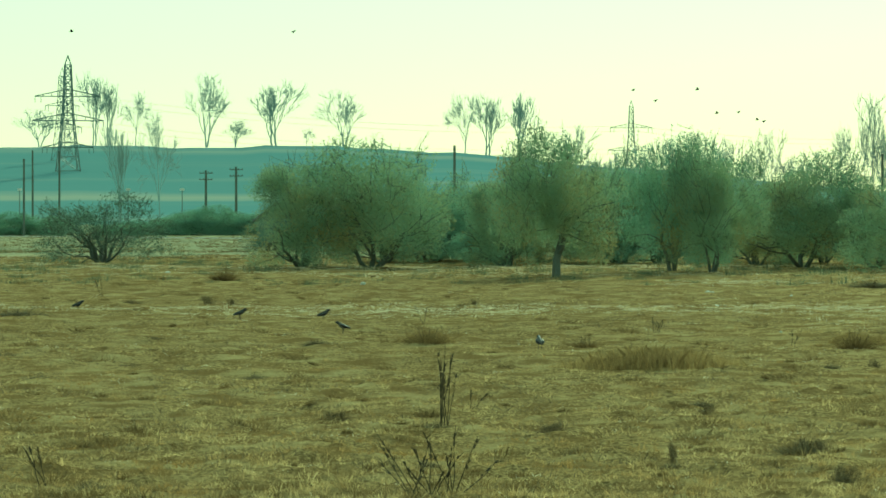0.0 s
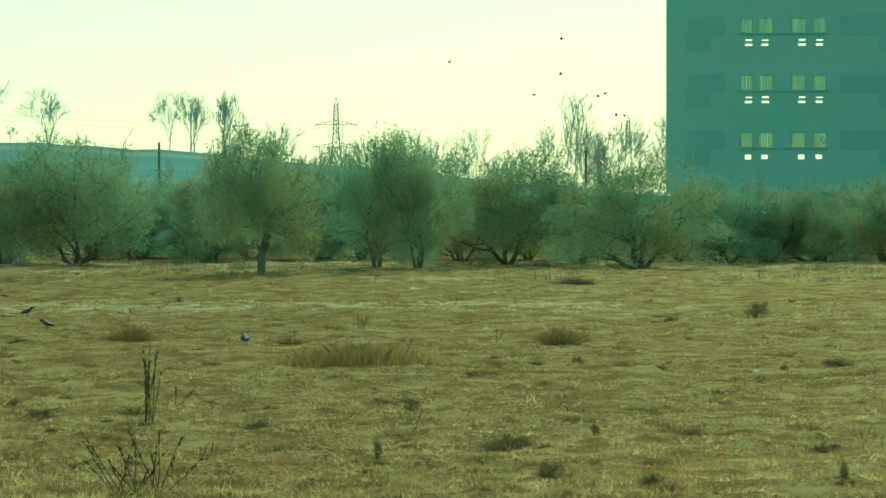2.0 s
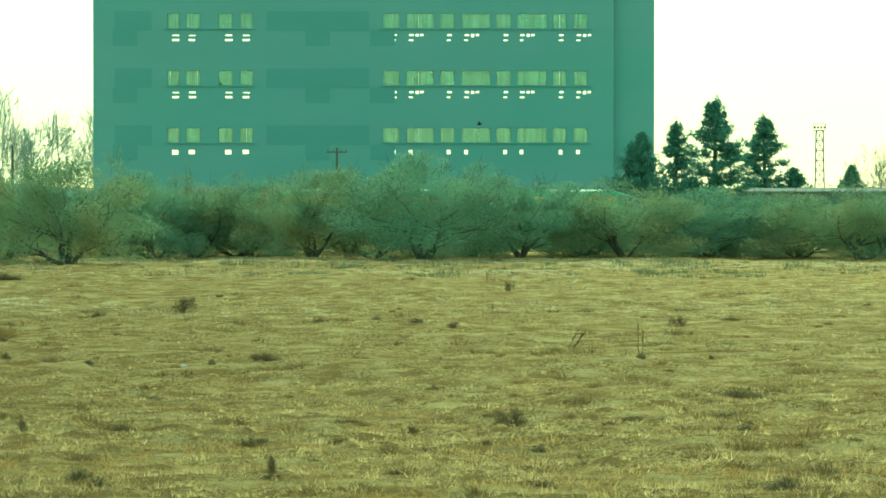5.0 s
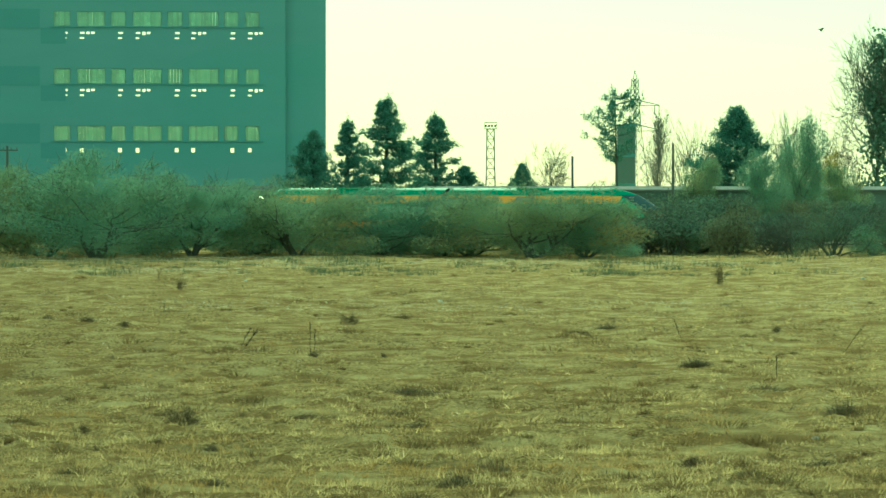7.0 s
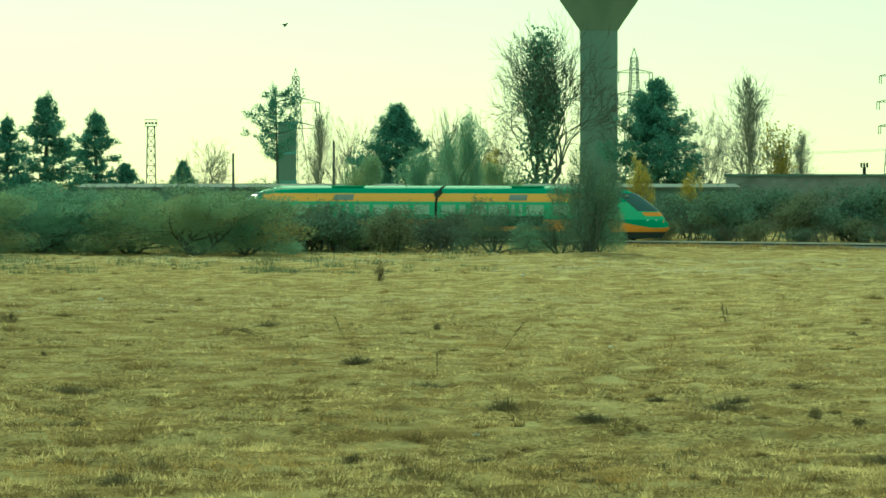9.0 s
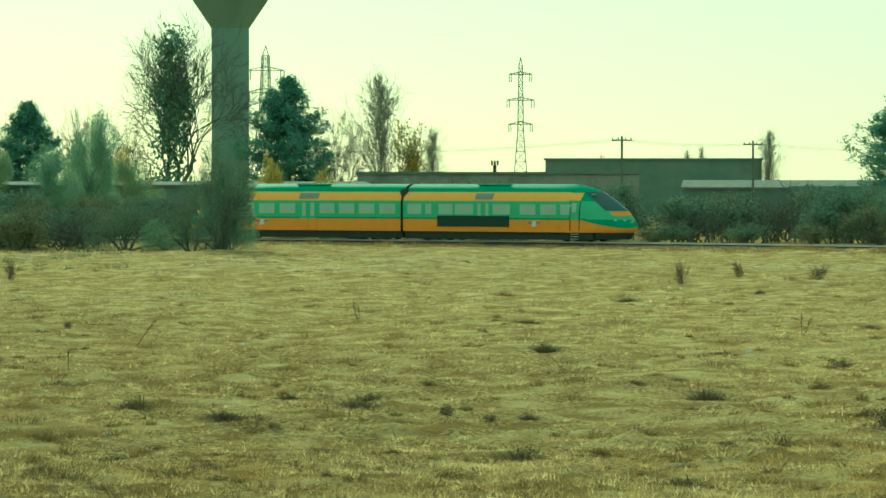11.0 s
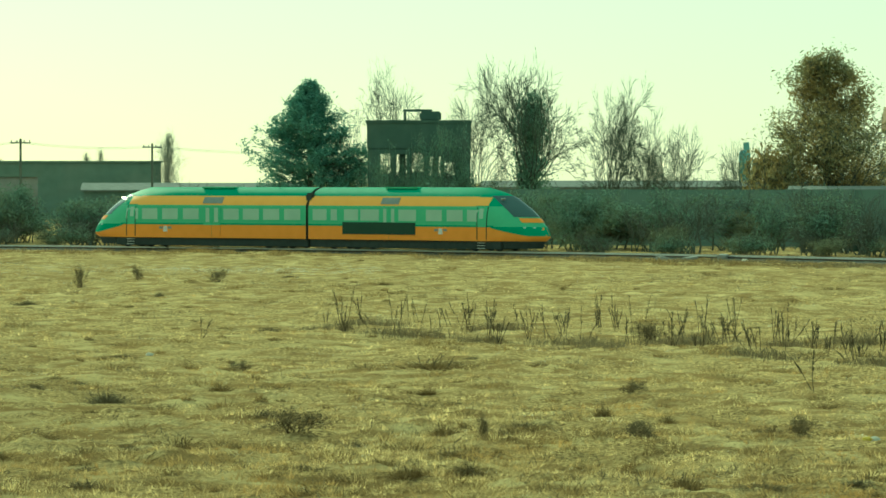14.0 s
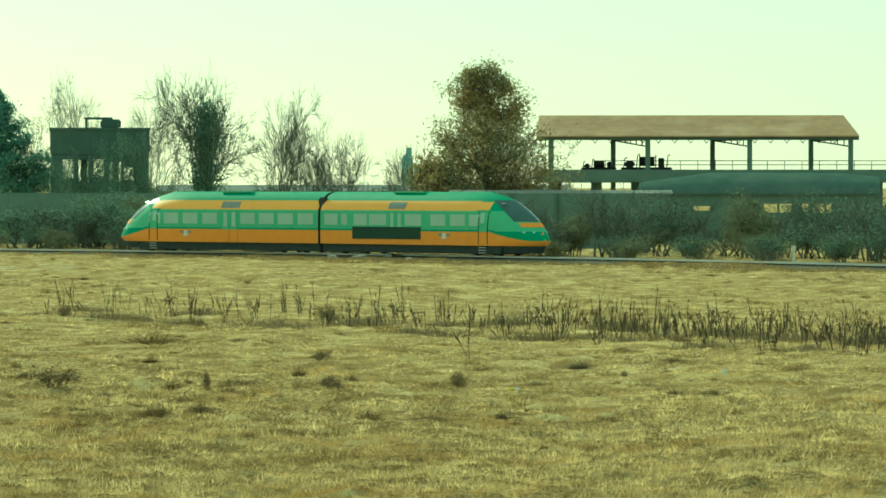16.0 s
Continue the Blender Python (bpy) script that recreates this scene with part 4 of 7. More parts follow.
        part("emblem", geo.mesh("emblem", WHITE_PAINT), car, "small white emblem")
        side_panel("emblem_wing", cx - 0.5, cx - 0.2, 1.18, 1.32, sign, TRAIN_GREY, car)
        side_panel("emblem_wing", cx + 0.2, cx + 0.5, 1.18, 1.32, sign, TRAIN_GREY, car)
    if leading:
        side_panel("lettering_bar", 3.0, 8.9, 0.95, 1.68, -1, TRAIN_MARK, car, "dark lettering panel across the skirt", 0.045)
    # windscreen, lamps and nose details
    geo = Geo()
    zs, n = np.linspace(2.05, 3.3, 10), 14
    for z in zs:
        end, w = nose_reach(z), half_width(z)
        for i in range(n + 1):
            y = (i / n * 2 - 1) * w * 0.66
            g = (1 - min(1.0, abs(y) / w) ** (1 / 0.62)) ** (1 / 2.3)
            geo.v.append(Vector((end - NOSE + NOSE * g + 0.035, y, z + 0.012)))
    for k in range(len(zs) - 1):
        for i in range(n):
            a = k * (n + 1) + i
            geo.f.append((a, a + 1, a + n + 2, a + n + 1))
    part("windscreen", geo.mesh("windscreen", TRAIN_DARK_GLASS, True), car, "dark raked windscreen")
    geo = Geo()
    zs = np.linspace(1.72, 1.98, 4)
    for z in zs:
        end, w = nose_reach(z), half_width(z)
        for i in range(n + 1):
            y = (i / n * 2 - 1) * w * 0.6
            g = (1 - min(1.0, abs(y) / w) ** (1 / 0.62)) ** (1 / 2.3)
            geo.v.append(Vector((end - NOSE + NOSE * g + 0.04, y, z + 0.012)))
    for k in range(len(zs) - 1):
        for i in range(n):
            a = k * (n + 1) + i
            geo.f.append((a, a + 1, a + n + 2, a + n + 1))
    part("nose_flash", geo.mesh("nose_flash", TRAIN_ORANGE, True), car, "orange flash under the windscreen")
    for s in (-1, 1):
        for z, yy, mat in ((1.42, 0.85, DIM_LAMP), (1.42, 0.55, DIM_LAMP)):
            end, w = nose_reach(z), half_width(z)
            g = (1 - (yy / w) ** (1 / 0.62)) ** (1 / 2.3)
            x = end - NOSE + NOSE * g
            geo = Geo()
            geo.tube([Vector((x - 0.1, s * yy, z)), Vector((x + 0.05, s * yy, z)), Vector((x + 0.08, s * yy, z))], [0.06, 0.06, 0.03], 14, True)
            part("headlamp", geo.mesh("headlamp", mat), car)
    z = 3.1
    x = nose_reach(z)
    for s in (-1, 1):
        geo = Geo()
        geo.tube([Vector((x - 0.7, s * 0.75, z)), Vector((x - 0.42, s * 0.75, z + 0.02)), Vector((x - 0.36, s * 0.75, z + 0.02))], [0.05, 0.05, 0.02], 14, True)
        part("cab_lamp", geo.mesh("cab_lamp", TRAIN_GREY if leading else LAMP_GLOW), car, "small lamp" if leading else "bright lamp at the cab top")
    pod = part("roof_pod", rounded_box("roof_pod", (2.6, 1.1, 0.1), TRAIN_SIDE, 0.03, (sum(door) / 2 + 0.2, 0, 3.77)), car, "low ventilation pod on the roof")
    geo = Geo()
    geo.tube([Vector((3.0, 0.3, 3.74)), Vector((3.0, 0.3, 4.05))], [0.02, 0.015], 5, True)
    part("antenna", geo.mesh("antenna", DARK_STEEL), car)
    return car


railcar_front = build_railcar(True)
railcar_rear = build_railcar(False)


# ---- mill building with ribbed-glass window bands ----
def pierced_wall(name, x0, x1, z0, z1, y0, y1, holes, mat):
    """A wall between y0 and y1 with rectangular holes (x0, x1, z0, z1) through it."""
    xs = sorted({x0, x1, *[h[0] for h in holes], *[h[1] for h in holes]})
    zs = sorted({z0, z1, *[h[2] for h in holes], *[h[3] for h in holes]})
    solid = {}
    for i in range(len(xs) - 1):
        for k in range(len(zs) - 1):
            cx, cz = (xs[i] + xs[i + 1]) / 2, (zs[k] + zs[k + 1]) / 2
            solid[i, k] = not any(h[0] < cx < h[1] and h[2] < cz < h[3] for h in holes)
    geo = Geo()

    def quad(*p):
        b = len(geo.v)
        geo.v += [Vector(q) for q in p]
        geo.f.append((b, b + 1, b + 2, b + 3))
    for (i, k), s in solid.items():
        if not s:
            continue
        a, b, c, d = xs[i], xs[i + 1], zs[k], zs[k + 1]
        quad((a, y0, c), (b, y0, c), (b, y0, d), (a, y0, d))
        quad((b, y1, c), (a, y1, c), (a, y1, d), (b, y1, d))
        if not solid.get((i - 1, k), False):
            quad((a, y1, c), (a, y0, c), (a, y0, d), (a, y1, d))
        if not solid.get((i + 1, k), False):
            quad((b, y0, c), (b, y1, c), (b, y1, d), (b, y0, d))
        if not solid.get((i, k - 1), False):
            quad((a, y1, c), (b, y1, c), (b, y0, c), (a, y0, c))
        if not solid.get((i, k + 1), False):
            quad((a, y0, d), (b, y0, d), (b, y1, d), (a, y1, d))
    return geo.mesh(name, mat)


def build_mill():
    W, D, TOP = 27.3, 15.0, 28.6
    mill = thing("mill_building", facing(11.12, 400), "tall mill block, teal haze in its colour, with lit bands of ribbed glass", "building")
    bands = [(-20.1, -18.9), (-18.3, -16.9), (-15.15, -13.75), (-13.05, -11.8), (0.85, 2.45), (3.1, 5.8), (6.4, 7.8), (8.5, 11.3), (11.85, 13.3), (13.9, 16.8), (17.35, 18.7), (19.4, 20.75)]
    rows = [8.5, 14.05, 19.6, 25.15]
    holes, small = [], []
    for r, z in enumerate(rows):
        holes += [(a, b, z, z + 1.45) for a, b in bands]
        for k, (a, b) in enumerate(bands):
            c = a + 0.25 if k % 2 else b - 0.75
            lo = z - 1.25
            u = ((k * 0.618 + r * 0.37) % 1)
            if r == 0:
                small.append((c, c + (0.6 if k < 4 else 0.36), lo + 0.1 + 0.06 * u, lo + 0.55))
            elif k < 4:
                small.append((c, c + 0.62 + 0.12 * u, lo + 0.02, lo + 0.24))
                small.append((c + 0.04, c + 0.7, lo + 0.5, lo + 0.6 + 0.08 * u))
            else:
                small.append((c, c + 0.34 + 0.14 * u, lo + 0.04, lo + 0.2))
                small.append((c + 0.05, c + 0.48, lo + 0.52, lo + 0.72))
                if k % 2:
                    small.append((c + 0.66, c + 0.98, lo + 0.4 + 0.1 * u, lo + 0.74))
                    small.append((c + 1.1, c + 1.45, lo + 0.52, lo + 0.74))
    part("front_wall", pierced_wall("front_wall", -W, W - 4.0, 0, TOP, 0, 0.4, holes + small, MILL_WALL), mill)
    back = [(-22.5, -11.0, z - 1.9, z + 2.3) for z in rows] + [(0.0, 22.0, z - 1.9, z + 2.3) for z in rows]
    part("back_wall", pierced_wall("back_wall", -W, W, 0, TOP, D, D + 0.4, back, MILL_WALL), mill)
    geo = Geo()
    geo.box((-W, 0.4, 0), (-W + 0.4, D, TOP))
    geo.box((W - 0.4, 1.2, 0), (W, D, TOP))
    part("side_walls", geo.mesh("side_walls", MILL_WALL), mill)
    geo = Geo()
    geo.box((W - 4.0, 0.8, 0), (W, 1.2, TOP))
    part("stair_wall", geo.mesh("stair_wall", MILL_WALL), mill, "plain set-back stair tower wall")
    for z in (5.2, 10.9, 16.45, 22.0):
        geo = Geo()
        geo.box((-W + 0.42, 0.42, z), (W - 4.2, D - 0.02, z + 0.3))
        part("floor_slab", geo.mesh("floor_slab", CONCRETE), mill)
    geo = Geo()
    geo.box((-W - 0.3, -0.3, TOP), (W + 0.3, D + 0.7, TOP + 0.5))
    part("roof", geo.mesh("roof", CONCRETE), mill)
    for z in rows:
        spans = [(-25.2, -21.6), (-10.5, -0.5)]
        for a, b in spans:
            part("wall_band", rounded_box("wall_band", (b - a, 0.06, 1.9), MILL_BAND, 0.015, ((a + b) / 2, -0.01, z + 0.72)), mill, "darker rendered band between windows")
        for a in (-25.4, -6.7, -0.4):
            part("blind_window", rounded_box("blind_window", (2.4, 0.06, 1.5), MILL_BAND, 0.015, (a + 1.2, -0.008, z - 0.95)), mill, "bricked-up window, darker patch")
        for a, b in ((-20.5, -11.4), (0.5, 21.2)):
            part("sill", rounded_box("sill", (b - a, 0.12, 0.1), MILL_BAND, 0.02, ((a + b) / 2, -0.05, z - 0.08)), mill)
    pane = rounded_box("pane", (0.25, 0.06, 1.42), CORRUGATED, 0.02)
    for z in rows:
        for a, b in bands:
            win = part("window_band", pierced_wall("window_band", a, b, z, z + 1.45, 0.1, 0.2, [(a + 0.04, b - 0.04, z + 0.04, z + 1.41)], STEEL), mill, "band of ribbed glass channels")
            n = int((b - a) / 0.27)
            for i in range(n):
                p = part("pane", pane, win)
                p.location = (a + (b - a) * (i + 0.5) / n, 0.15, z + 0.725)
                p.scale.x = (b - a) / n / 0.25 * 0.985
    return mill


build_mill()


def low_building(name, bearing, distance, width, depth, height, wall, roof, label, turn=0.0, ridge=0.0, over=0.3):
    """A long low building: four walls, a roof slab or two pitched roof planes with gables."""
    b = thing(name, facing(bearing, distance, 0, turn), label, "building")
    w = width / 2
    part("front_wall", rounded_box("front_wall", (width, 0.3, height), wall, 0.02, (0, 0.15, height / 2)), b)
    part("back_wall", rounded_box("back_wall", (width, 0.3, height), wall, 0.02, (0, depth - 0.15, height / 2)), b)
    for s in (-1, 1):
        geo = Geo()
        y0, y1 = 0.302, depth - 0.302
        x = s * w
        pts = [(y0, 0), (y1, 0), (y1, height)] + ([(depth / 2, height + ridge)] if ridge else []) + [(y0, height)]
        n = len(pts)
        geo.v += [Vector((x, y, z)) for y, z in pts] + [Vector((x - s * 0.3, y, z)) for y, z in pts]
        geo.f += [tuple(range(n)), tuple(reversed(range(n, 2 * n)))] + [(i, n + i, n + (i + 1) % n, (i + 1) % n) for i in range(n)]
        part("gable_wall", geo.mesh("gable_wall", wall), b)
    geo = Geo()
    if ridge:
        for y0, z0, y1, z1 in ((-over, height - over * ridge / (depth / 2), depth / 2, height + ridge), (depth + over, height - over * ridge / (depth / 2), depth / 2, height + ridge)):
            v = [Vector((x, y, z + dz)) for dz in (0.01, 0.14) for x, y, z in ((-w - over, y0, z0), (w + over, y0, z0), (w + over, y1, z1), (-w - over, y1, z1))]
            k = len(geo.v)
            geo.v += v
            geo.f += [tuple(k + i for i in q) for q in ((3, 2, 1, 0), (4, 5, 6, 7), (0, 1, 5, 4), (1, 2, 6, 5), (2, 3, 7, 6), (3, 0, 4, 7))]
    else:
        geo.box((-w - over, -over, height + 0.01), (w + over, depth + over, height + 0.22))
    part("roof", geo.mesh("roof", roof), b)
    return b


low_building("mill_annex", 9.6, 372, 14.0, 10, 3.6, MILL_BAND, ROOF_PALE, "low annex with a pale sheet roof beside the mill", ridge=0.45)
low_building("mill_annex", 13.6, 372, 9.0, 10, 3.6, MILL_BAND, ROOF_PALE, "low annex with a pale sheet roof beside the mill", ridge=0.45)
low_building("farm_house", -1.62, 330, 4.6, 6, 2.2, WALL_DARK, ROOF_PALE, "small house with a pale metal roof behind the trees", turn=40, ridge=1.5)
low_building("goods_shed", 20.9, 345, 55.0, 12, 3.75, WALL_DARK, ROOF_PALE, "long low goods shed with a pale roof edge", ridge=0.25)
low_building("store_building", 27.27, 358, 24.5, 14, 4.75, CONCRETE, WALL_DARK, "long grey flat-roofed store beside the line", over=0.2)
low_building("workshop_hall", 29.43, 480, 25.2, 20, 6.5, WALL_DARK, WALL_DARK, "large flat-roofed workshop hall in the distance", over=0.2)
low_building("roadside_store", 38.4, 420, 44.0, 12, 3.7, CONCRETE, ROOF_PALE, "long pale-roofed store behind the boundary wall", ridge=0.6)
low_building("sheet_roof_shed", 31.4, 372, 20.0, 12, 3.5, WALL_DARK, ROOF_PALE, "low shed with pale corrugated roof sheets", ridge=0.6)


low_building("lineside_store", 41.3, 299, 17.0, 7, 3.7, WALL_DARK, ROOF_PALE, "low store with pale corrugated roof behind the wall", ridge=0.22, over=0.15)


def build_hut():
    """A lean-to hut with an open front beside the line."""
    h = thing("trackside_hut", facing(40.55, 258), "small dark lean-to hut with a sloping roof", "hut")
    part("back_wall", rounded_box("back_wall", (3.4, 0.12, 1.45), BUNKER, 0.02, (0, 1.8, 0.72)), h)
    for x, top in ((-1.7, 1.3), (1.7, 1.62)):
        part("side_wall", rounded_box("side_wall", (0.12, 1.8, top), BUNKER, 0.02, (x, 0.9, top / 2)), h)
    for x in (-0.6, 0.9):
        part("post", rounded_box("post", (0.12, 0.12, 1.4), WHITE_PAINT if x < 0 else BUNKER, 0.02, (x, 0.05, 0.7)), h)
    geo = Geo()
    geo.v += [Vector((x, y, 1.33 + (x + 1.9) * 0.09 + dz)) for dz in (0, 0.09) for x, y in ((-1.9, -0.2), (1.9, -0.2), (1.9, 2.0), (-1.9, 2.0))]
    geo.f += [(3, 2, 1, 0), (4, 5, 6, 7), (0, 1, 5, 4), (1, 2, 6, 5), (2, 3, 7, 6), (3, 0, 4, 7)]
    part("roof", geo.mesh("roof", BUNKER), h)


build_hut()


def build_switch_tower():
    """A slim brick transformer tower beside the tall pine."""
    t = thing("transformer_tower", facing(19.2, 446), "slim dark teal transformer tower with a flat cap", "tower")
    part("shaft", rounded_box("shaft", (2.0, 2.0, 10.5), TOWER_CONCRETE, 0.03, (0, 1.0, 5.25)), t)
    part("cap", rounded_box("cap", (2.25, 2.25, 0.25), MILL_BAND, 0.03, (0, 1.0, 10.63)), t)
    for z in (4.2, 7.4):
        part("string_course", rounded_box("string_course", (2.06, 2.06, 0.35), MILL_BAND, 0.02, (0, 1.0, z)), t)


build_switch_tower()


# ---- boundary wall behind the track, in panels ----
def build_boundary():
    wall = thing("boundary_wall", Matrix(), "long dark concrete panel wall behind the railway, haze in its colour", "wall", kind="structure")
    panel = rounded_box("panel", (2.9, 0.16, 3.85), WALL_DARK, 0.03, (0, 0, 1.925))
    post = rounded_box("post", (0.22, 0.2, 3.9), WALL_DARK, 0.03, (0, 0, 1.95))
    n = 30
    for i in range(n):
        s = -42 + i * 3.12
        x, y, h = track(s)
        o = -34.0 if s < 0 else -34.0 - s * 0.12
        px, py = x + o * math.cos(h), y - o * math.sin(h)
        if math.degrees(math.atan2(px, py)) > 42.9:
            break
        for name, me, along in (("panel", panel, 0.0), ("post", post, 1.56)):
            p = part(name, me, wall)
            b = h
            stretch = 1.0 - o * -BEND
            p.matrix_basis = pose(px + math.sin(b) * along * 1.2, py + math.cos(b) * along * 1.2, 0, 0, 0, 90 - math.degrees(b))
            p.scale.x = 1.4 if name == "panel" else 1.0


build_boundary()


# ---- water tower ----
def build_water_tower():
    t = thing("water_tower", facing(23.54, 450), "concrete water tower with slim shaft and flaring bowl", "water tower")

    def ring(name, prof, mat, label="", sides=48):
        geo = Geo()
        for r, z in prof:
            geo.v += [Vector((r * math.cos(2 * math.pi * k / sides), r * math.sin(2 * math.pi * k / sides), z)) for k in range(sides)]
        for i in range(len(prof) - 1):
            for k in range(sides):
                a, b = i * sides + k, i * sides + (k + 1) % sides
                geo.f.append((a, b, b + sides, a + sides))
        geo.f.append(tuple(range((len(prof) - 1) * sides, len(prof) * sides)))
        ob = part(name, geo.mesh(name, mat, False), t, label)
    ring("shaft", [(2.06, 0), (2.05, 20.6), (2.0, 20.75)], TOWER_CONCRETE, "round weathered concrete shaft")
    ring("bowl", [(2.0, 20.7), (2.06, 20.75), (7.6, 29.0), (7.7, 31.5), (7.2, 32.2), (0.6, 34.0)], TOWER_CONCRETE, "flaring conical tank")
    for z in np.arange(3.0, 20.0, 2.8):
        ring("joint_ring", [(2.062, float(z)), (2.075, float(z) + 0.02), (2.062, float(z) + 0.07)], TOWER_CONCRETE)


build_water_tower()


# ---- pylons, masts and poles ----
def lattice(geo, z0, z1, w0, w1, bays, r):
    corners = ((-1, -1), (1, -1), (1, 1), (-1, 1))

    def pt(k, f):
        w = (w0 + (w1 - w0) * f) / 2
        return Vector((corners[k][0] * w, corners[k][1] * w, z0 + (z1 - z0) * f))
    for k in range(4):
        geo.bar(pt(k, 0), pt(k, 1), r)
    for b in range(bays):
        f0, f1 = b / bays, (b + 1) / bays
        for k in range(4):
            geo.bar(pt(k, f0), pt((k + 1) % 4, f1), r * 0.6, 3)
            geo.bar(pt((k + 1) % 4, f0), pt(k, f1), r * 0.6, 3)
            geo.bar(pt(k, f1), pt((k + 1) % 4, f1), r * 0.6, 3)


def build_pylon(bearing, distance, height, arms, base, turn=0.0, label="grey lattice power pylon with cross-arms", waist=0.0, r=0.0):
    r = r or (0.2 if distance > 850 else 0.11)
    py = thing("power_pylon", facing(bearing, distance, 0, turn), label, "pylon", "power pylons")
    geo = Geo()
    knee = height * (waist or 0.62)
    lattice(geo, 0, knee, base, base * 0.34, 7, r)
    lattice(geo, knee, height * 0.94, base * 0.34, base * 0.2, 7, r)
    for s in (-1, 1):
        geo.bar((s * base * 0.1, 0, height * 0.94), (0, 0, height), r)
    part("mast", geo.mesh("mast", STEEL), py)
    for z, reach in arms:
        geo = Geo()
        for s in (-1, 1):
            for y in (-0.4, 0.4):
                geo.bar((0, y, z), (s * reach, 0, z), r * 0.8)
                geo.bar((0, y, z + reach * 0.22), (s * reach, 0, z + 0.05), r * 0.8)
            for f in (0.25, 0.5, 0.75):
                geo.bar((s * reach * f, 0, z), (s * reach * f, 0, z + reach * 0.22 * (1 - f)), r * 0.6, 3)
            geo.tube([Vector((s * reach, 0, z)), Vector((s * reach, 0, z - 1.3))], [0.07, 0.07], 5, True)
            geo.tube([Vector((s * reach * 0.82, 0, z)), Vector((s * reach * 0.82, 0, z - 1.3))], [0.07, 0.07], 5, True)
        part("cross_arm", geo.mesh("cross_arm", STEEL), py)
    return py


build_pylon(-5.21, 900, 34.2, [(25.3, 7.2), (20.0, 7.8), (14.2, 5.6)], 6.6, 8, r=0.13)
build_pylon(-5.29, 960, 33.4, [(24.5, 4.5), (19.5, 5.2)], 6.0, 30, r=0.07)
build_pylon(2.62, 1100, 28.9, [(21.6, 5.6), (15.6, 6.2)], 5.0, 4, r=0.09)
build_pylon(6.69, 1250, 26.8, [(20.6, 6.0), (16.0, 4.0)], 4.4, 10, r=0.075)
build_pylon(19.32, 620, 21.3, [(16.0, 4.4), (12.2, 4.8)], 3.6, -35, r=0.06)
build_pylon(24.03, 560, 22.4, [(19.0, 2.6), (16.0, 2.8)], 4.2, 15, r=0.06)
build_pylon(27.58, 700, 24.9, [(22.0, 1.9), (17.6, 2.3), (13.5, 2.0)], 2.9, 0, waist=0.5, r=0.08)


def build_floodlight():
    m = thing("floodlight_mast", facing(17.31, 520), "steel lattice floodlight mast with a lamp rack", "mast")
    geo = Geo()
    lattice(geo, 0, 11.2, 1.3, 0.9, 9, 0.085)
    part("mast", geo.mesh("mast", STEEL), m)
    geo = Geo()
    for z in (11.2, 12.0):
        geo.box((-0.8, -0.5, z), (0.8, 0.5, z + 0.08))
    for x in (-0.75, 0.75):
        for y in (-0.45, 0.45):
            geo.bar((x, y, 11.2), (x, y, 12.1), 0.03)
    part("platform", geo.mesh("platform", STEEL), m)
    for x in (-0.6, -0.2, 0.2, 0.6):
        part("floodlight", rounded_box("floodlight", (0.3, 0.25, 0.3), STEEL, 0.04, (x, -0.4, 11.6)), m)


build_floodlight()


def build_pole(bearing, distance, height, arms=1, label="wooden overhead line pole with a cross-arm", name="utility_pole", r=0.13):
    p = on_ground(bearing, distance)
    po = thing(name, pose(p.x, p.y, p.z, 0, 0, -bearing), label, "pole", "line poles")
    geo = Geo()
    geo.tube([Vector((0, 0, -0.2)), Vector((0, 0, height))], [r, r * 0.75], 8, True)
    part("post", geo.mesh("post", TIMBER), po)
    for k in range(arms):
        z = height - 0.35 - 0.8 * k
        part("cross_arm", rounded_box("cross_arm", (1.7, 0.1, 0.1), TIMBER, 0.02, (0, -0.14, z)), po)
        for x in (-0.75, -0.3, 0.3, 0.75):
            geo = Geo()
            geo.tube([Vector((x, -0.14, z + 0.04)), Vector((x, -0.14, z + 0.2)), Vector((x, -0.14, z + 0.24))], [0.05, 0.05, 0.02], 6, True)
            part("insulator", geo.mesh("insulator", STEEL), po)
    return po


for b, d, h, k in ((28.99, 340, 7.9, 1), (30.81, 360, 7.7, 1), (19.85, 330, 7.6, 0), (18.45, 332, 6.6, 0), (3.28, 300, 7.6, 0), (0.16, 310, 8.0, 0),
                   (6.1, 310, 7.4, 0), (10.6, 330, 7.4, 1), (-5.82, 400, 7.7, 0), (-5.33, 420, 8.6, 0), (-5.7, 430, 8.8, 0)):
    build_pole(b, d, h, k)
for b, d, h in ((-3.3, 520, 7.2), (-2.88, 510, 7.6)):
    build_pole(b, d, h, 2, "distant double-armed line pole", r=0.2)


def build_street_lamp(bearing, distance, height):
    la = thing("street_lamp", facing(bearing, distance), "slim street lamp with a pale head", "street lamp", "street lamps")
    geo = Geo()
    geo.tube([Vector((0, 0, 0)), Vector((0, 0, height))], [0.1, 0.06], 6, True)
    part("post", geo.mesh("post", STEEL), la)
    part("lamp_head", rounded_box("lamp_head", (0.65, 0.4, 0.3), WHITE_PAINT, 0.08, (0, 0, height + 0.1)), la)


for b in (-5.88, -4.38, -3.63):
    build_street_lamp(b, 540, 4.7)

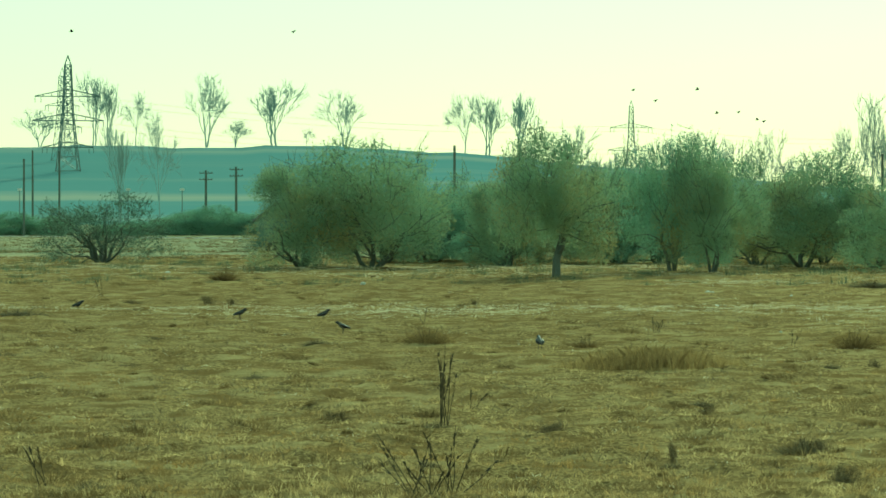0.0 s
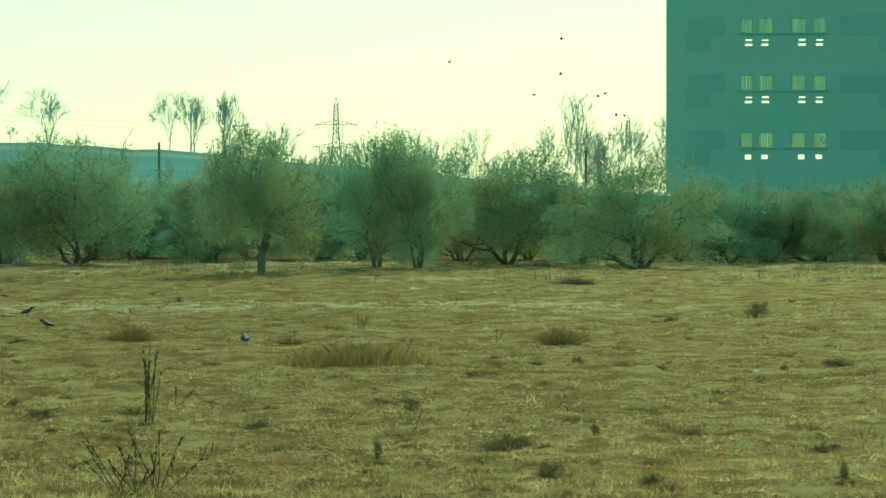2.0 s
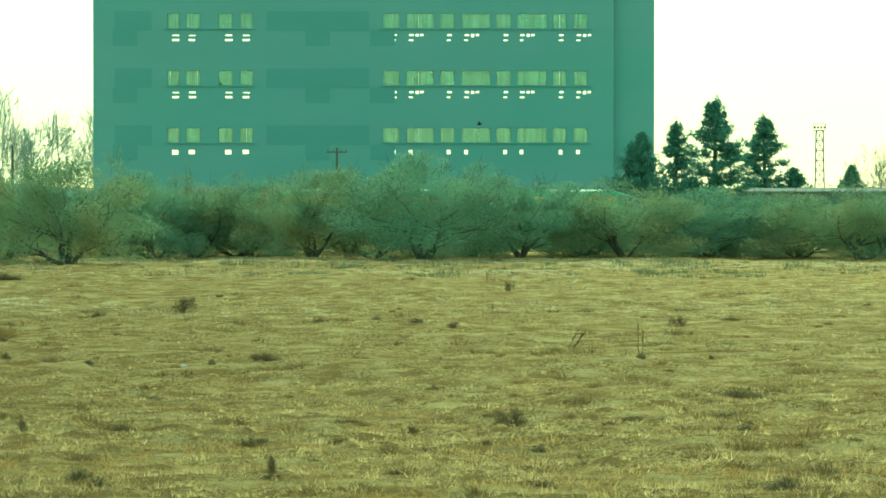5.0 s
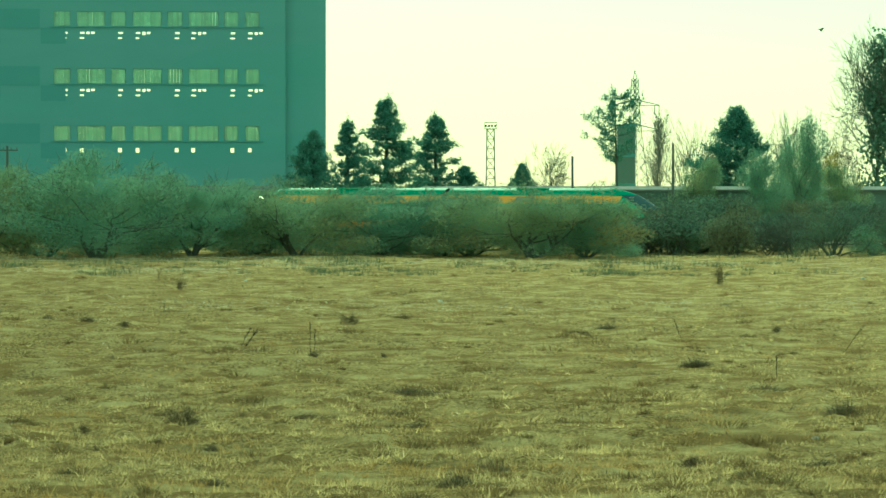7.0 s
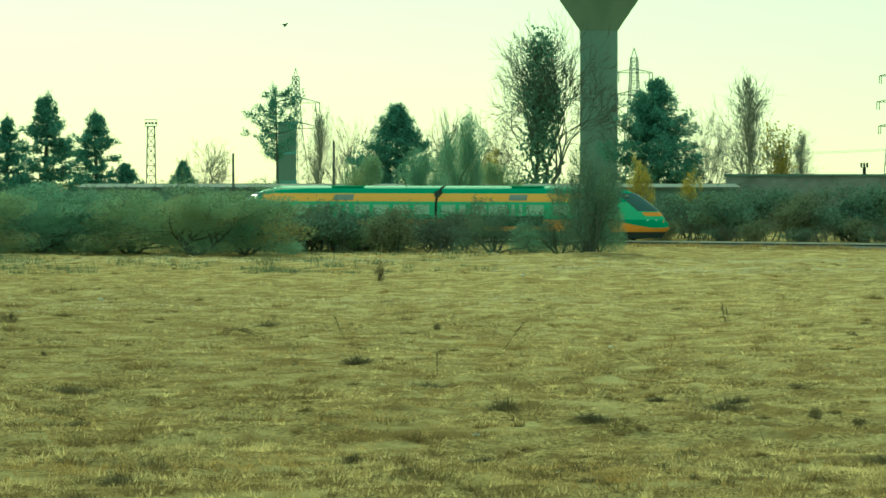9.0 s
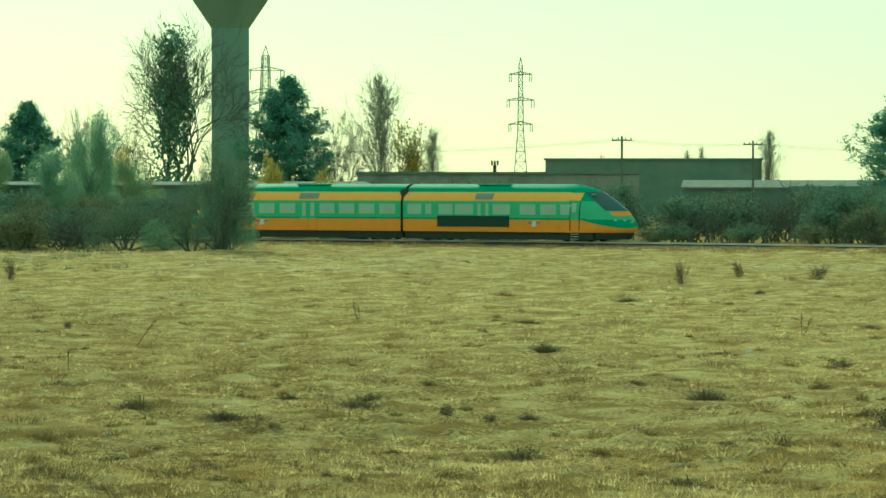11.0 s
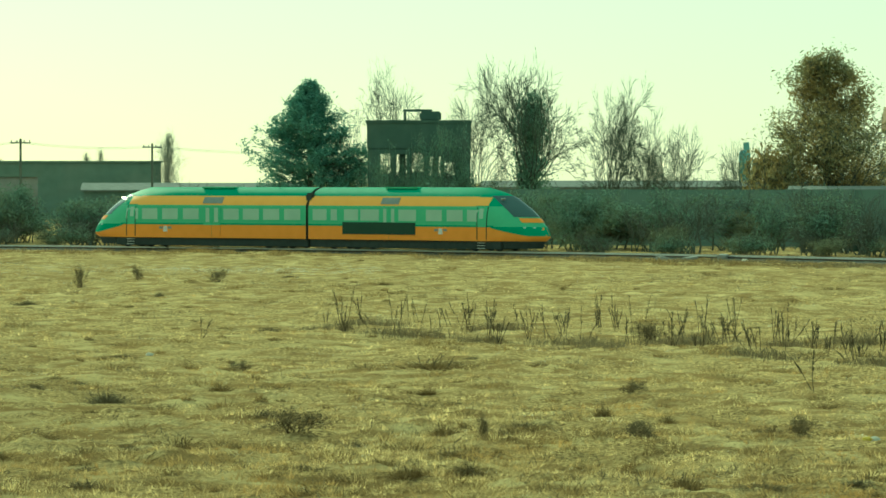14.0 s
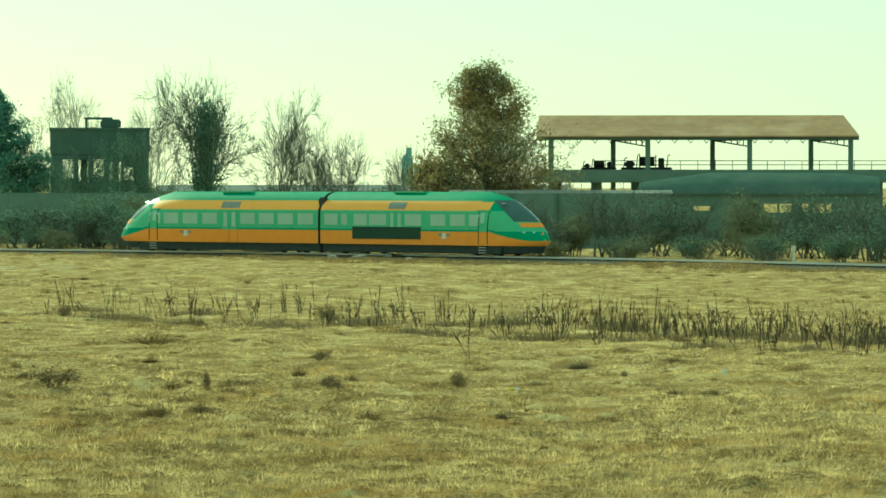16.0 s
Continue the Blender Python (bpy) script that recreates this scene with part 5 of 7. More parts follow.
# overhead wires
def build_wires():
    for name, ends in (("power_line", [((-5.21, 900, 25.2), (2.62, 1100, 21.5)), ((2.62, 1100, 21.5), (6.69, 1250, 20.5)), ((-5.21, 900, 19.8), (2.62, 1100, 15.5))]),
                       ("overhead_wire", [((28.99, 340, 7.6), (30.81, 360, 7.4)), ((25.2, 345, 6.6), (28.99, 340, 7.6)), ((30.81, 360, 7.4), (34.0, 380, 7.0))])):
        w = thing(name, Matrix(), "thin sagging overhead wires", "cable", kind="structure")
        for a, b in ends:
            for off in (-0.75, 0.75):
                p, q = at(*a), at(*b)
                geo = Geo()
                pts = []
                for i in range(13):
                    f = i / 12
                    c = p.lerp(q, f)
                    c.z += off * (0.25 if name == "overhead_wire" else 3.0) * 0.3 - (p - q).length * 0.012 * 4 * f * (1 - f)
                    pts.append(c)
                geo.tube(pts, [0.014 if name == "overhead_wire" else 0.028] * 13, 3)
                part("wire", geo.mesh("wire", STEEL), w)


build_wires()


# ---- distant hill ----
def build_hill():
    geo = Geo()
    az = np.linspace(-30, 9, 120)
    rows = [(470, 0.012), (600, 0.03), (700, 0.06), (800, 0.25), (900, 0.55), (1000, 0.85), (1080, 1.0), (1500, 1.0)]
    for d, f in rows:
        for a in az:
            fall = min(1.0, max(0.0, (8.0 - a) / 9.0)) ** 0.8
            top = 16.6 * fall + 0.35 * math.sin(a * 2.3) + 0.2 * math.sin(a * 7.1)
            geo.v.append(at(float(a), d, -0.3 + f * max(top, 0.0)))
    n = len(az)
    for i in range(len(rows) - 1):
        for k in range(n - 1):
            a = i * n + k
            geo.f.append((a, a + 1, a + n + 1, a + n))
    tagged(new("hill", geo.mesh("hill", HILL, True)), "long low hillside with field strips, haze put into its colour", "hill", kind="structure")


def build_meadow():
    """Grey-green rough meadow between the tree row and the foot of the hill."""
    geo, n = Geo(), 60
    for i in range(n + 1):
        b = -30 + 33 * i / n
        for d in (263 + 2 * math.sin(i * 1.7), 300, 350, 420, 540):
            geo.v.append(at(b, d, -0.35 if d < 270 else 0.2))
    for i in range(n):
        for k in range(4):
            a = 5 * i + k
            geo.f.append((a, a + 5, a + 6, a + 1))
    tagged(new("meadow", geo.mesh("meadow", MEADOW, True)), "grey-green rough meadow below the hill", "meadow", kind="structure")


build_hill()
build_meadow()

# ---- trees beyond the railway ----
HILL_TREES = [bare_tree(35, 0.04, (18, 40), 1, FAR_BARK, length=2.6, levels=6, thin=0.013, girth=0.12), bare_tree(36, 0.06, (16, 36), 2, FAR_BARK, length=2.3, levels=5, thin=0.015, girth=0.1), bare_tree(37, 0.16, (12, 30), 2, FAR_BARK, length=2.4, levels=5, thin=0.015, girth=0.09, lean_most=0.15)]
BARES = [bare_tree(31, 0.03, (17, 42), 3, length=2.2, levels=6, thin=0.008, girth=0.09, lean_most=0.25), bare_tree(32, 0.02, (20, 48), 3, length=2.2, levels=6, thin=0.008, girth=0.09, lean_most=0.3), bare_tree(33, 0.12, (12, 30), 3, length=2.2, levels=5, thin=0.01, girth=0.08, lean_most=0.2), bare_tree(34, 0.0, (16, 42), 6, length=1.8, levels=5, thin=0.009, girth=0.06, lean_most=0.7)]
POPLARS = [leader_tree(41, "poplar_tree", "dome", PALE_BARK, 1.35, 0.06, 54, (2.8, 4.6), girth=0.08), leader_tree(42, "poplar_tree", "dome", PALE_BARK, 1.2, 0.08, 48, (2.8, 4.6), girth=0.08)]
PINES = [pine_tree(51), pine_tree(52, height=11, radius=3.4, full=1.9), pine_tree(53, True, 13, 2.9)]
for i, (b, d, h, w, k) in enumerate([(15.82, 370, 12.3, 7.6, 0), (15.31, 375, 10.4, 5.2, 0), (14.85, 365, 9.0, 5.0, 1), (16.58, 380, 10.9, 6.8, 0), (16.95, 378, 6.0, 4.2, 1),
                                     (19.08, 380, 13.0, 4.6, 2), (20.73, 390, 11.6, 7.6, 1), (24.36, 400, 14.2, 9.4, 1), (33.01, 330, 12.4, 8.6, 1), (17.75, 420, 6.4, 3.4, 1)]):
    KINDS.put(("pine", k), PINES[k], b, d, h, w, ["dark green pine with tiered branches", "full dark green pine with a broad crown", "tall thin pine with an open flat crown"][k], "tree", "pines beyond the railway", i * 67)
for i, (b, d, h, w, k) in enumerate([(34.12, 345, 13.7, 6.6, 1), (35.34, 330, 12.1, 4.2, 0), (37.23, 330, 12.2, 5.6, 0), (37.7, 335, 10.0, 4.0, 2), (38.14, 330, 8.6, 7.0, 3), (39.0, 330, 7.4, 4.5, 3),
                                     (25.05, 400, 11.0, 5.0, 1), (21.48, 385, 10.7, 6.0, 3), (20.1, 400, 10.4, 5.0, 2), (18.1, 430, 8.5, 6.0, 3), (22.1, 400, 9.5, 5.0, 3), (33.5, 330, 10.0, 3.6, 2), (20.45, 400, 9.2, 4.0, 3)]):
    KINDS.put(("bare", k), BARES[k], b, d, h, w, ["bare tree with several upright limbs", "bare rounded tree with fine twigs", "narrow leafless tree with many stems", "low spreading leafless tree"][k], "tree", "leafless trees", i * 53)
for i, (b, d, h, w, k) in enumerate([(25.62, 480, 16.6, 5.2, 0), (26.35, 500, 10.6, 3.0, 1), (19.65, 430, 12.0, 2.8, 1), (31.03, 480, 10.0, 2.4, 0), (30.1, 640, 9.5, 1.5, 1), (29.9, 640, 8.8, 1.5, 0), (28.7, 640, 8.0, 1.5, 1)]):
    KINDS.put(("poplar", k), POPLARS[k], b, d, h, w, "slender leafless poplar with upright twigs", "tree", "poplars", i * 71)
KINDS.put("yellow_poplar", bare_tree(61, 0.2, (12, 30), 2, PALE_BARK, 1600, YELLOW_LEAF), 26.03, 470, 10.7, 4.0, "thin tree with the last yellow leaves", "tree", "", 0)
KINDS.put("ivy_a", ivy_tree(71, 0.5, 5200), 22.74, 395, 19.0, 10.3, "tall leafless tree with ivy round its trunk", "tree", "", 20)
KINDS.put("ivy_b", ivy_tree(72, 0.85, 7500), 36.05, 325, 13.4, 7.4, "leafless tree thickly wrapped in dark ivy", "tree", "", 140)
KINDS.put("leafy", leader_tree(62, "autumn_tree", "cone", BARK, 3.3, 0.05, 66, (0.3, 1.2), 30000), 40.2, 310, 13.9, 9.6, "tall tree in rust-brown autumn leaf", "tree", "", 30)
KINDS.put("leafy_small", bare_tree(63, 0.1, (18, 45), 3, BARK, 3000, RUST_LEAF, 2.0), 39.5, 308, 7.0, 4.0, "small tree in brown leaf", "tree", "", 75)

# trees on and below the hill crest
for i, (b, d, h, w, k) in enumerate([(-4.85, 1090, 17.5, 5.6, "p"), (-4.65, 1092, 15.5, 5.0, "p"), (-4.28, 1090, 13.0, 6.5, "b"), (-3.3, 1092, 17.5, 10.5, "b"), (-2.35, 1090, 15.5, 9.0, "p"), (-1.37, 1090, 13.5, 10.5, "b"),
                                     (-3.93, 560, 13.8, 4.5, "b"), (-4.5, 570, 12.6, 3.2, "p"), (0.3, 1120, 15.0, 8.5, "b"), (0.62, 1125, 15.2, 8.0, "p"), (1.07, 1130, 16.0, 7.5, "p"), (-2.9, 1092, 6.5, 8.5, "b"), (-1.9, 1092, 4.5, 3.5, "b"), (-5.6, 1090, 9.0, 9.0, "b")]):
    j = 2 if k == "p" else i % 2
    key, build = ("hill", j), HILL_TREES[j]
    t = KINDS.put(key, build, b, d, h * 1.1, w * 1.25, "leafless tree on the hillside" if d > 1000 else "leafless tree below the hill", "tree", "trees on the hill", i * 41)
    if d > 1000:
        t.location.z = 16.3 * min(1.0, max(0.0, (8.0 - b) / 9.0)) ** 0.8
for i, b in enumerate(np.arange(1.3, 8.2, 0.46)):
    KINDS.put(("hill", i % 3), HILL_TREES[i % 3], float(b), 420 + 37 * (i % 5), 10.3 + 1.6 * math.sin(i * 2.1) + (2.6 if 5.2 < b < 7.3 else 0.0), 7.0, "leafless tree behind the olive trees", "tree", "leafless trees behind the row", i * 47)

# ---- scrub along the line ----
SHRUBS = [shrub(81), shrub(82, HEDGE_LEAF, 1200), shrub(83, SCRUB_LEAF, 2500), shrub(84, HEDGE_LEAF, 0, 10)]


def plant_scrub():
    rng = random.Random(9)
    for i in range(185):
        s = -150 + i * 1.26 + rng.uniform(-1, 1)
        x, y, h = track(s)
        o = -(9 + rng.random() * 17)
        px, py = x + o * math.cos(h), y - o * math.sin(h)
        b, d = math.degrees(math.atan2(px, py)), math.hypot(px, py)
        k = rng.choice([0, 0, 1, 2, 3, 3] if b < 38 else [1, 3, 3, 3, 2])
        KINDS.put(("shrub", k), SHRUBS[k], b, d, rng.uniform(2.2, 4.2), rng.uniform(2.8, 5.4), ["leafy green shrub beside the railway", "thin lineside shrub losing its leaves", "brownish leafy shrub beside the railway", "bare twiggy bush beside the railway"][k], "bush", "scrub along the railway", rng.uniform(0, 360))


plant_scrub()
for i in range(15):
    k = (3, 1, 3, 3, 2)[i % 5]
    KINDS.put(("shrub", k), SHRUBS[k], 18.7 + 0.215 * i + 0.07 * math.sin(i * 2.9), 258 + 5 * math.sin(i * 1.9), 3.1 + 0.5 * math.sin(i * 2.3) - 0.06 * i, 4.0, ["", "thin lineside shrub losing its leaves", "brownish leafy shrub beside the railway", "bare twiggy bush beside the railway"][k], "bush", "scrub along the railway", i * 67)
for i, (b, d, h, w, k) in enumerate([(21.62, 336, 9.2, 4.4, 3), (22.2, 340, 5.6, 4.2, 2), (21.15, 342, 6.6, 4.6, 5), (20.2, 344, 6.2, 4.6, 2)]):
    KINDS.put(("olive", k), OLIVES[k], b, d, h, w, "dark leafy tree growing behind the lineside wall", "tree", "trees behind the lineside wall", 40 + i * 71)
for i, (b, h, w) in enumerate([(-3.55, 2.6, 4.4), (-3.25, 3.0, 4.6), (-2.9, 2.4, 4.2), (-2.6, 2.2, 4.0), (-5.9, 2.4, 4.5), (-5.5, 2.0, 4.2), (-4.4, 1.6, 4.0), (-3.9, 1.8, 4.0), (-2.2, 2.6, 4.4), (-6.4, 2.4, 4.6)]):
    KINDS.put(("olive", 5), OLIVES[5], b, 409, h, w * 1.4, "dark hedge bush below the hill", "bush", "hedge below the hill", i * 63)
for i in range(64):
    s = -70 + i * 2.25
    x, y, h = track(s)
    o = -(5 + 5 * ((i * 0.618) % 1))
    px, py = x + o * math.cos(h), y - o * math.sin(h)
    KINDS.put(("shrub", (1, 3, 2)[i % 3]), SHRUBS[(1, 3, 2)[i % 3]], math.degrees(math.atan2(px, py)), math.hypot(px, py), 1.0 + 0.9 * ((i * 0.37) % 1), 2.6, "low scrubby bush near the ballast", "bush", "scrub along the railway", i * 59)



def verge_grass():
    """Rough grass and low herbage on both sides of the track."""
    rng = np.random.default_rng(77)
    n = 2600
    px, py = [], []
    for s, o in zip(rng.uniform(-90, 75, n), np.where(rng.uniform(0, 1, n) < 0.75, rng.uniform(3.6, 11.5, n), -rng.uniform(2.6, 9, n))):
        x, y, h = track(float(s))
        px.append(x + o * math.cos(h))
        py.append(y - o * math.sin(h))
    hh = 0.06 + 0.3 * rng.uniform(0, 1, n) ** 4
    g = new("verge_grass", blades("verge_grass", np.array(px), np.array(py), hh, np.full(n, 0.03), rng, TUSSOCK, 0.5, 26, 0.12 + hh * 0.7, True))
    tagged(g, "rough brown grass along the railway verge", "grass", kind="stuff")
    px, py, n = [], [], 2400
    for s, o in zip(rng.uniform(2, 85, n), 2.6 + 6.5 * rng.uniform(0, 1, n) ** 1.6):
        x, y, h = track(float(s))
        px.append(x + o * math.cos(h))
        py.append(y - o * math.sin(h))
    px, py = np.array(px), np.array(py)
    g = new("bank_herbage", tuft_field("bank_herbage", px, py, 0.15 + 0.35 * rng.uniform(0, 1, n) ** 2, np.full(n, 0.13), np.full(n, 0.02), rng, HERB, 22))
    tagged(g, "dark brown dead herbage on the bank below the rails", "grass", kind="stuff")


verge_grass()

# ---- concrete bunker frame and the open shed ----
def build_bunker():
    b = thing("loading_bunker", facing(34.52, 320), "ruined dark concrete loading bunker with broken openings", "bunker")
    part("hopper", rounded_box("hopper", (8.1, 6.0, 2.2), BUNKER, 0.08, (0, 3, 8.0)), b, "dark concrete hopper box")
    geo = Geo()
    geo.box((-4.15, -0.1, 8.95), (4.15, 6.1, 9.15))
    part("cornice", geo.mesh("cornice", BUNKER), b)
    gaps = [(-3.0, -2.2, 5.0, 6.55), (-1.75, -0.95, 4.7, 6.5), (-0.55, 0.35, 5.1, 6.6), (0.8, 1.7, 4.8, 6.3), (2.0, 2.75, 4.9, 5.9)]
    part("front_wall", pierced_wall("front_wall", -4.0, 4.0, 0, 6.88, 0.05, 0.4, gaps, BUNKER), b)
    part("back_wall", pierced_wall("back_wall", -4.0, 4.0, 0, 6.88, 5.6, 5.95, [(-3.4, 3.2, 4.5, 6.6)], BUNKER), b)
    for x in (-4.0, 3.65):
        geo = Geo()
        geo.box((x, 0.402, 0), (x + 0.35, 5.598, 6.88))
        part("side_wall", geo.mesh("side_wall", BUNKER), b)
    for x in (-1.3, 1.3):
        part("column", rounded_box("column", (0.5, 0.5, 6.85), BUNKER, 0.04, (x, 3.0, 3.42)), b)
    part("head_house", rounded_box("head_house", (1.7, 2, 0.75), BUNKER, 0.12, (0.9, 3, 9.5)), b)
    part("lintel", rounded_box("lintel", (2.3, 1.0, 0.18), BUNKER, 0.03, (-0.1, 3, 9.95)), b)
    part("lintel_post", rounded_box("lintel_post", (0.2, 0.5, 0.75), BUNKER, 0.03, (-1.1, 3, 9.5)), b)


build_bunker()
BUNKER_BUSH = olive_tree(18, leaf=IVY, leaves=9000, stems=4, low=0.05, lobes=60)
for i, (b, d, h, w) in enumerate(((33.95, 317, 6.2, 3.2), (34.4, 317, 7.4, 3.8), (34.9, 316.5, 8.3, 4.4), (35.25, 318, 6.4, 3.0))):
    KINDS.put("bunker_bush", BUNKER_BUSH, b, d, h, w, "dark leafy bush growing over the bunker", "bush", "bushes at the bunker", i * 77)


def build_open_shed():
    s = thing("crane_shed", facing(43.3, 330), "open-sided shed with rusty pitched roof on a raised deck", "shed")
    L, D, deck, eave, ridge = 13.6, 9.0, 5.9, 8.5, 10.3
    geo = Geo()
    for y0, z0, y1, z1 in ((-0.6, eave, D / 2, ridge), (D + 0.6, eave, D / 2, ridge)):
        k = len(geo.v)
        geo.v += [Vector((x, y, z + dz)) for dz in (0, 0.12) for x, y, z in ((-L, y0, z0), (L, y0, z0), (L - 1.2, y1, z1), (-L, y1, z1))]
        geo.f += [tuple(k + i for i in q) for q in ((3, 2, 1, 0), (4, 5, 6, 7), (0, 1, 5, 4), (1, 2, 6, 5), (2, 3, 7, 6), (3, 0, 4, 7))]
    part("roof", geo.mesh("roof", ROOF_RUST), s, "rust-brown sheet roof")
    part("eave_beam", rounded_box("eave_beam", (2 * L, 0.3, 0.3), WALL_DARK, 0.03, (0, 0, eave - 0.1)), s)
    xs = [-12.4, -4.2, 4.4, 12.9]
    for x in xs:
        for y in (0.2, D - 0.2):
            dx = 0.0 if y < 1 else -3.2
            if x < -12 and y > 1:
                continue
            part("column", rounded_box("column", (0.42, 0.42, eave), WALL_DARK, 0.03, (x + dx * 0.98, y, eave / 2)), s)
        geo = Geo()
        for i in range(6):
            f = i / 6
            geo.bar((x - 3.1 * f, 0.2 + (D - 0.4) * f, eave - 0.2), (x - 3.1 * (f + 1 / 6), 0.2 + (D - 0.4) * (f + 1 / 6), eave - 0.2), 0.07)
            geo.bar((x - 3.1 * f, 0.2 + (D - 0.4) * f, eave - 0.2 - 0.6 * (1 - f)), (x - 3.1 * (f + 1 / 6), 0.2 + (D - 0.4) * (f + 1 / 6), eave - 0.2 - 0.6 * (1 - f - 1 / 6)), 0.06)
            geo.bar((x - 3.1 * f, 0.2 + (D - 0.4) * f, eave - 0.2), (x - 3.1 * f, 0.2 + (D - 0.4) * f, eave - 0.2 - 0.6 * (1 - f)), 0.05)
        part("truss", geo.mesh("truss", DARK_STEEL), s, "light steel bracket truss")
    for x in np.arange(-11.6, 12.6, 1.35):
        geo = Geo()
        geo.bar((float(x), 0.1, eave - 0.22), (float(x) + 0.22, 0.1, eave - 0.52), 0.035, 3)
        geo.bar((float(x) + 0.22, 0.1, eave - 0.52), (float(x) + 0.44, 0.1, eave - 0.22), 0.035, 3)
        part("eave_bracket", geo.mesh("eave_bracket", DARK_STEEL), s)
    part("deck", rounded_box("deck", (36, D + 1, 1.1), WALL_DARK, 0.05, (4.2, D / 2, deck - 0.7)), s, "dark raised loading deck")
    for x in np.arange(-12, 22, 3.4):
        part("deck_pier", rounded_box("deck_pier", (0.9, 1.0, deck - 1.2), WALL_DARK, 0.05, (float(x), 2, (deck - 1.2) / 2)), s)
    geo = Geo()
    for z in (deck + 0.3, deck + 0.65):
        geo.bar((-9, D, z), (22, D, z), 0.03)
    for x in np.arange(-9, 22, 1.5):
        geo.bar((float(x), D, deck - 0.2), (float(x), D, deck + 0.65), 0.03)
    part("railing", geo.mesh("railing", DARK_STEEL), s)


build_open_shed()


def build_vault_shed():
    """A dark barrel-roofed store with a strip of openings right through it."""
    v = thing("vault_shed", facing(44.35, 312), "dark barrel-roofed store with an open strip of windows", "building")
    L, D, H = 8.6, 9.0, 3.7
    holes = [(x, x + 1.05, 2.25, 2.95) for x in np.arange(-1.6, 5.5, 1.25)] + [(-6.0, -4.2, 2.4, 2.75)]
    holes = [tuple(float(q) for q in h) for h in holes]
    part("front_wall", pierced_wall("front_wall", -L, L, 0.0, H, 0.0, 0.25, holes, WALL_DARK), v)
    part("back_wall", pierced_wall("back_wall", -L, L, 0.0, H, D - 0.25, D, [(-7.0, 7.0, 1.6, 3.3)], WALL_DARK), v)
    for s in (-1, 1):
        part("end_wall", rounded_box("end_wall", (0.25, D - 0.52, H), WALL_DARK, 0.02, (s * (L - 0.125), D / 2, H / 2)), v)
    geo, n = Geo(), 24
    for x, k in ((-L - 1.8, 0.55), (-L * 0.55, 1.0), (L * 0.7, 0.98), (L + 0.3, 0.8)):
        for i in range(n + 1):
            a = math.pi * i / n
            geo.v.append(Vector((x, D / 2 - (D / 2 + 0.4) * math.cos(a), H + 1.75 * math.sin(a) * k)))
    for j in range(3):
        for i in range(n):
            a = j * (n + 1) + i
            geo.f.append((a, a + n + 1, a + n + 2, a + 1))
    part("roof", geo.mesh("roof", TAR_ROOF, True), v, "dark curved roof")


build_vault_shed()


def build_hoist(bearing, d, scale):
    """A winch with its motor, gearbox, guards and levers on a steel bed."""
    h = thing("hoist_machine", facing(bearing, d, 5.75), "dark rusted hoist machinery on the shed deck", "machine")
    part("bed", rounded_box("bed", (3.8 * scale, 1.2, 0.22), DARK_STEEL, 0.05, (0, 0, 0.1)), h)
    geo = Geo()
    geo.tube([Vector((-0.5 * scale, 0, 0.62 * scale)), Vector((0.6 * scale, 0, 0.62 * scale))], [0.36 * scale, 0.36 * scale], 18, True)
    part("drum", geo.mesh("drum", DARK_STEEL), h)
    for x in (-0.55, 0.65):
        geo = Geo()
        geo.tube([Vector((x * scale, 0, 0.62 * scale)), Vector(((x + 0.08) * scale, 0, 0.62 * scale))], [0.5 * scale, 0.5 * scale], 18, True)
        part("flange", geo.mesh("flange", DARK_STEEL), h)
    part("motor", rounded_box("motor", (0.75 * scale, 0.7, 0.5 * scale), DARK_STEEL, 0.12, (-1.25 * scale, 0, 0.42 * scale)), h)
    part("gearbox", rounded_box("gearbox", (0.45 * scale, 0.8, 0.75 * scale), DARK_STEEL, 0.06, (1.1 * scale, 0, 0.5 * scale)), h)
    for x, z in ((1.5, 1.05), (-1.7, 0.85), (-0.75, 1.1)):
        geo = Geo()
        geo.tube([Vector((x * scale, 0, 0.15)), Vector(((x + 0.1) * scale, 0, z * scale)), Vector(((x + 0.25) * scale, 0, (z + 0.06) * scale))], [0.05, 0.04, 0.06], 6, True)
        part("lever", geo.mesh("lever", DARK_STEEL), h)


build_hoist(42.55, 334, 1.15)
build_hoist(41.85, 335, 0.8)


# ---- dead weeds, tufts and litter on the pasture ----
def build_weed(bearing, distance, height, stems, seed, label="tall dead weed with bare brown stems", width=0.35, spiky=True):
    rng = np.random.default_rng(seed)
    p = on_ground(bearing, distance)
    w = thing("dead_weed", pose(p.x, p.y, p.z - 0.02, 0, 0, -bearing), label, "weed", "dead weeds")
    for k in range(stems):
        geo = Geo()
        base = Vector((rng.normal(0, 0.06), rng.normal(0, 0.06), 0))
        lean = Vector((rng.normal(0, width), rng.normal(0, width), 1)).normalized()
        h = height * rng.uniform(0.6, 1.05)
        pts = [base + lean * h * f + Vector(rng.normal(0, 0.015, 3)) for f in (0, 0.33, 0.66, 1)]
        geo.tube(pts, [0.009, 0.008, 0.006, 0.004], 4)
        for j in range(5 if spiky else 2):
            f = rng.uniform(0.45, 0.98)
            q = base + lean * h * f
            d = (lean + Vector(rng.normal(0, 0.4, 3))).normalized()
            geo.tube([q, q + d * rng.uniform(0.06, 0.2)], [0.007, 0.003], 3)
            geo.tube([q, q + lean * 0.04, q + lean * 0.08], [0.005, 0.016 if distance < 90 else 0.008, 0.005], 4)
        part("stem", geo.mesh("stem", WEED), w)
    return w


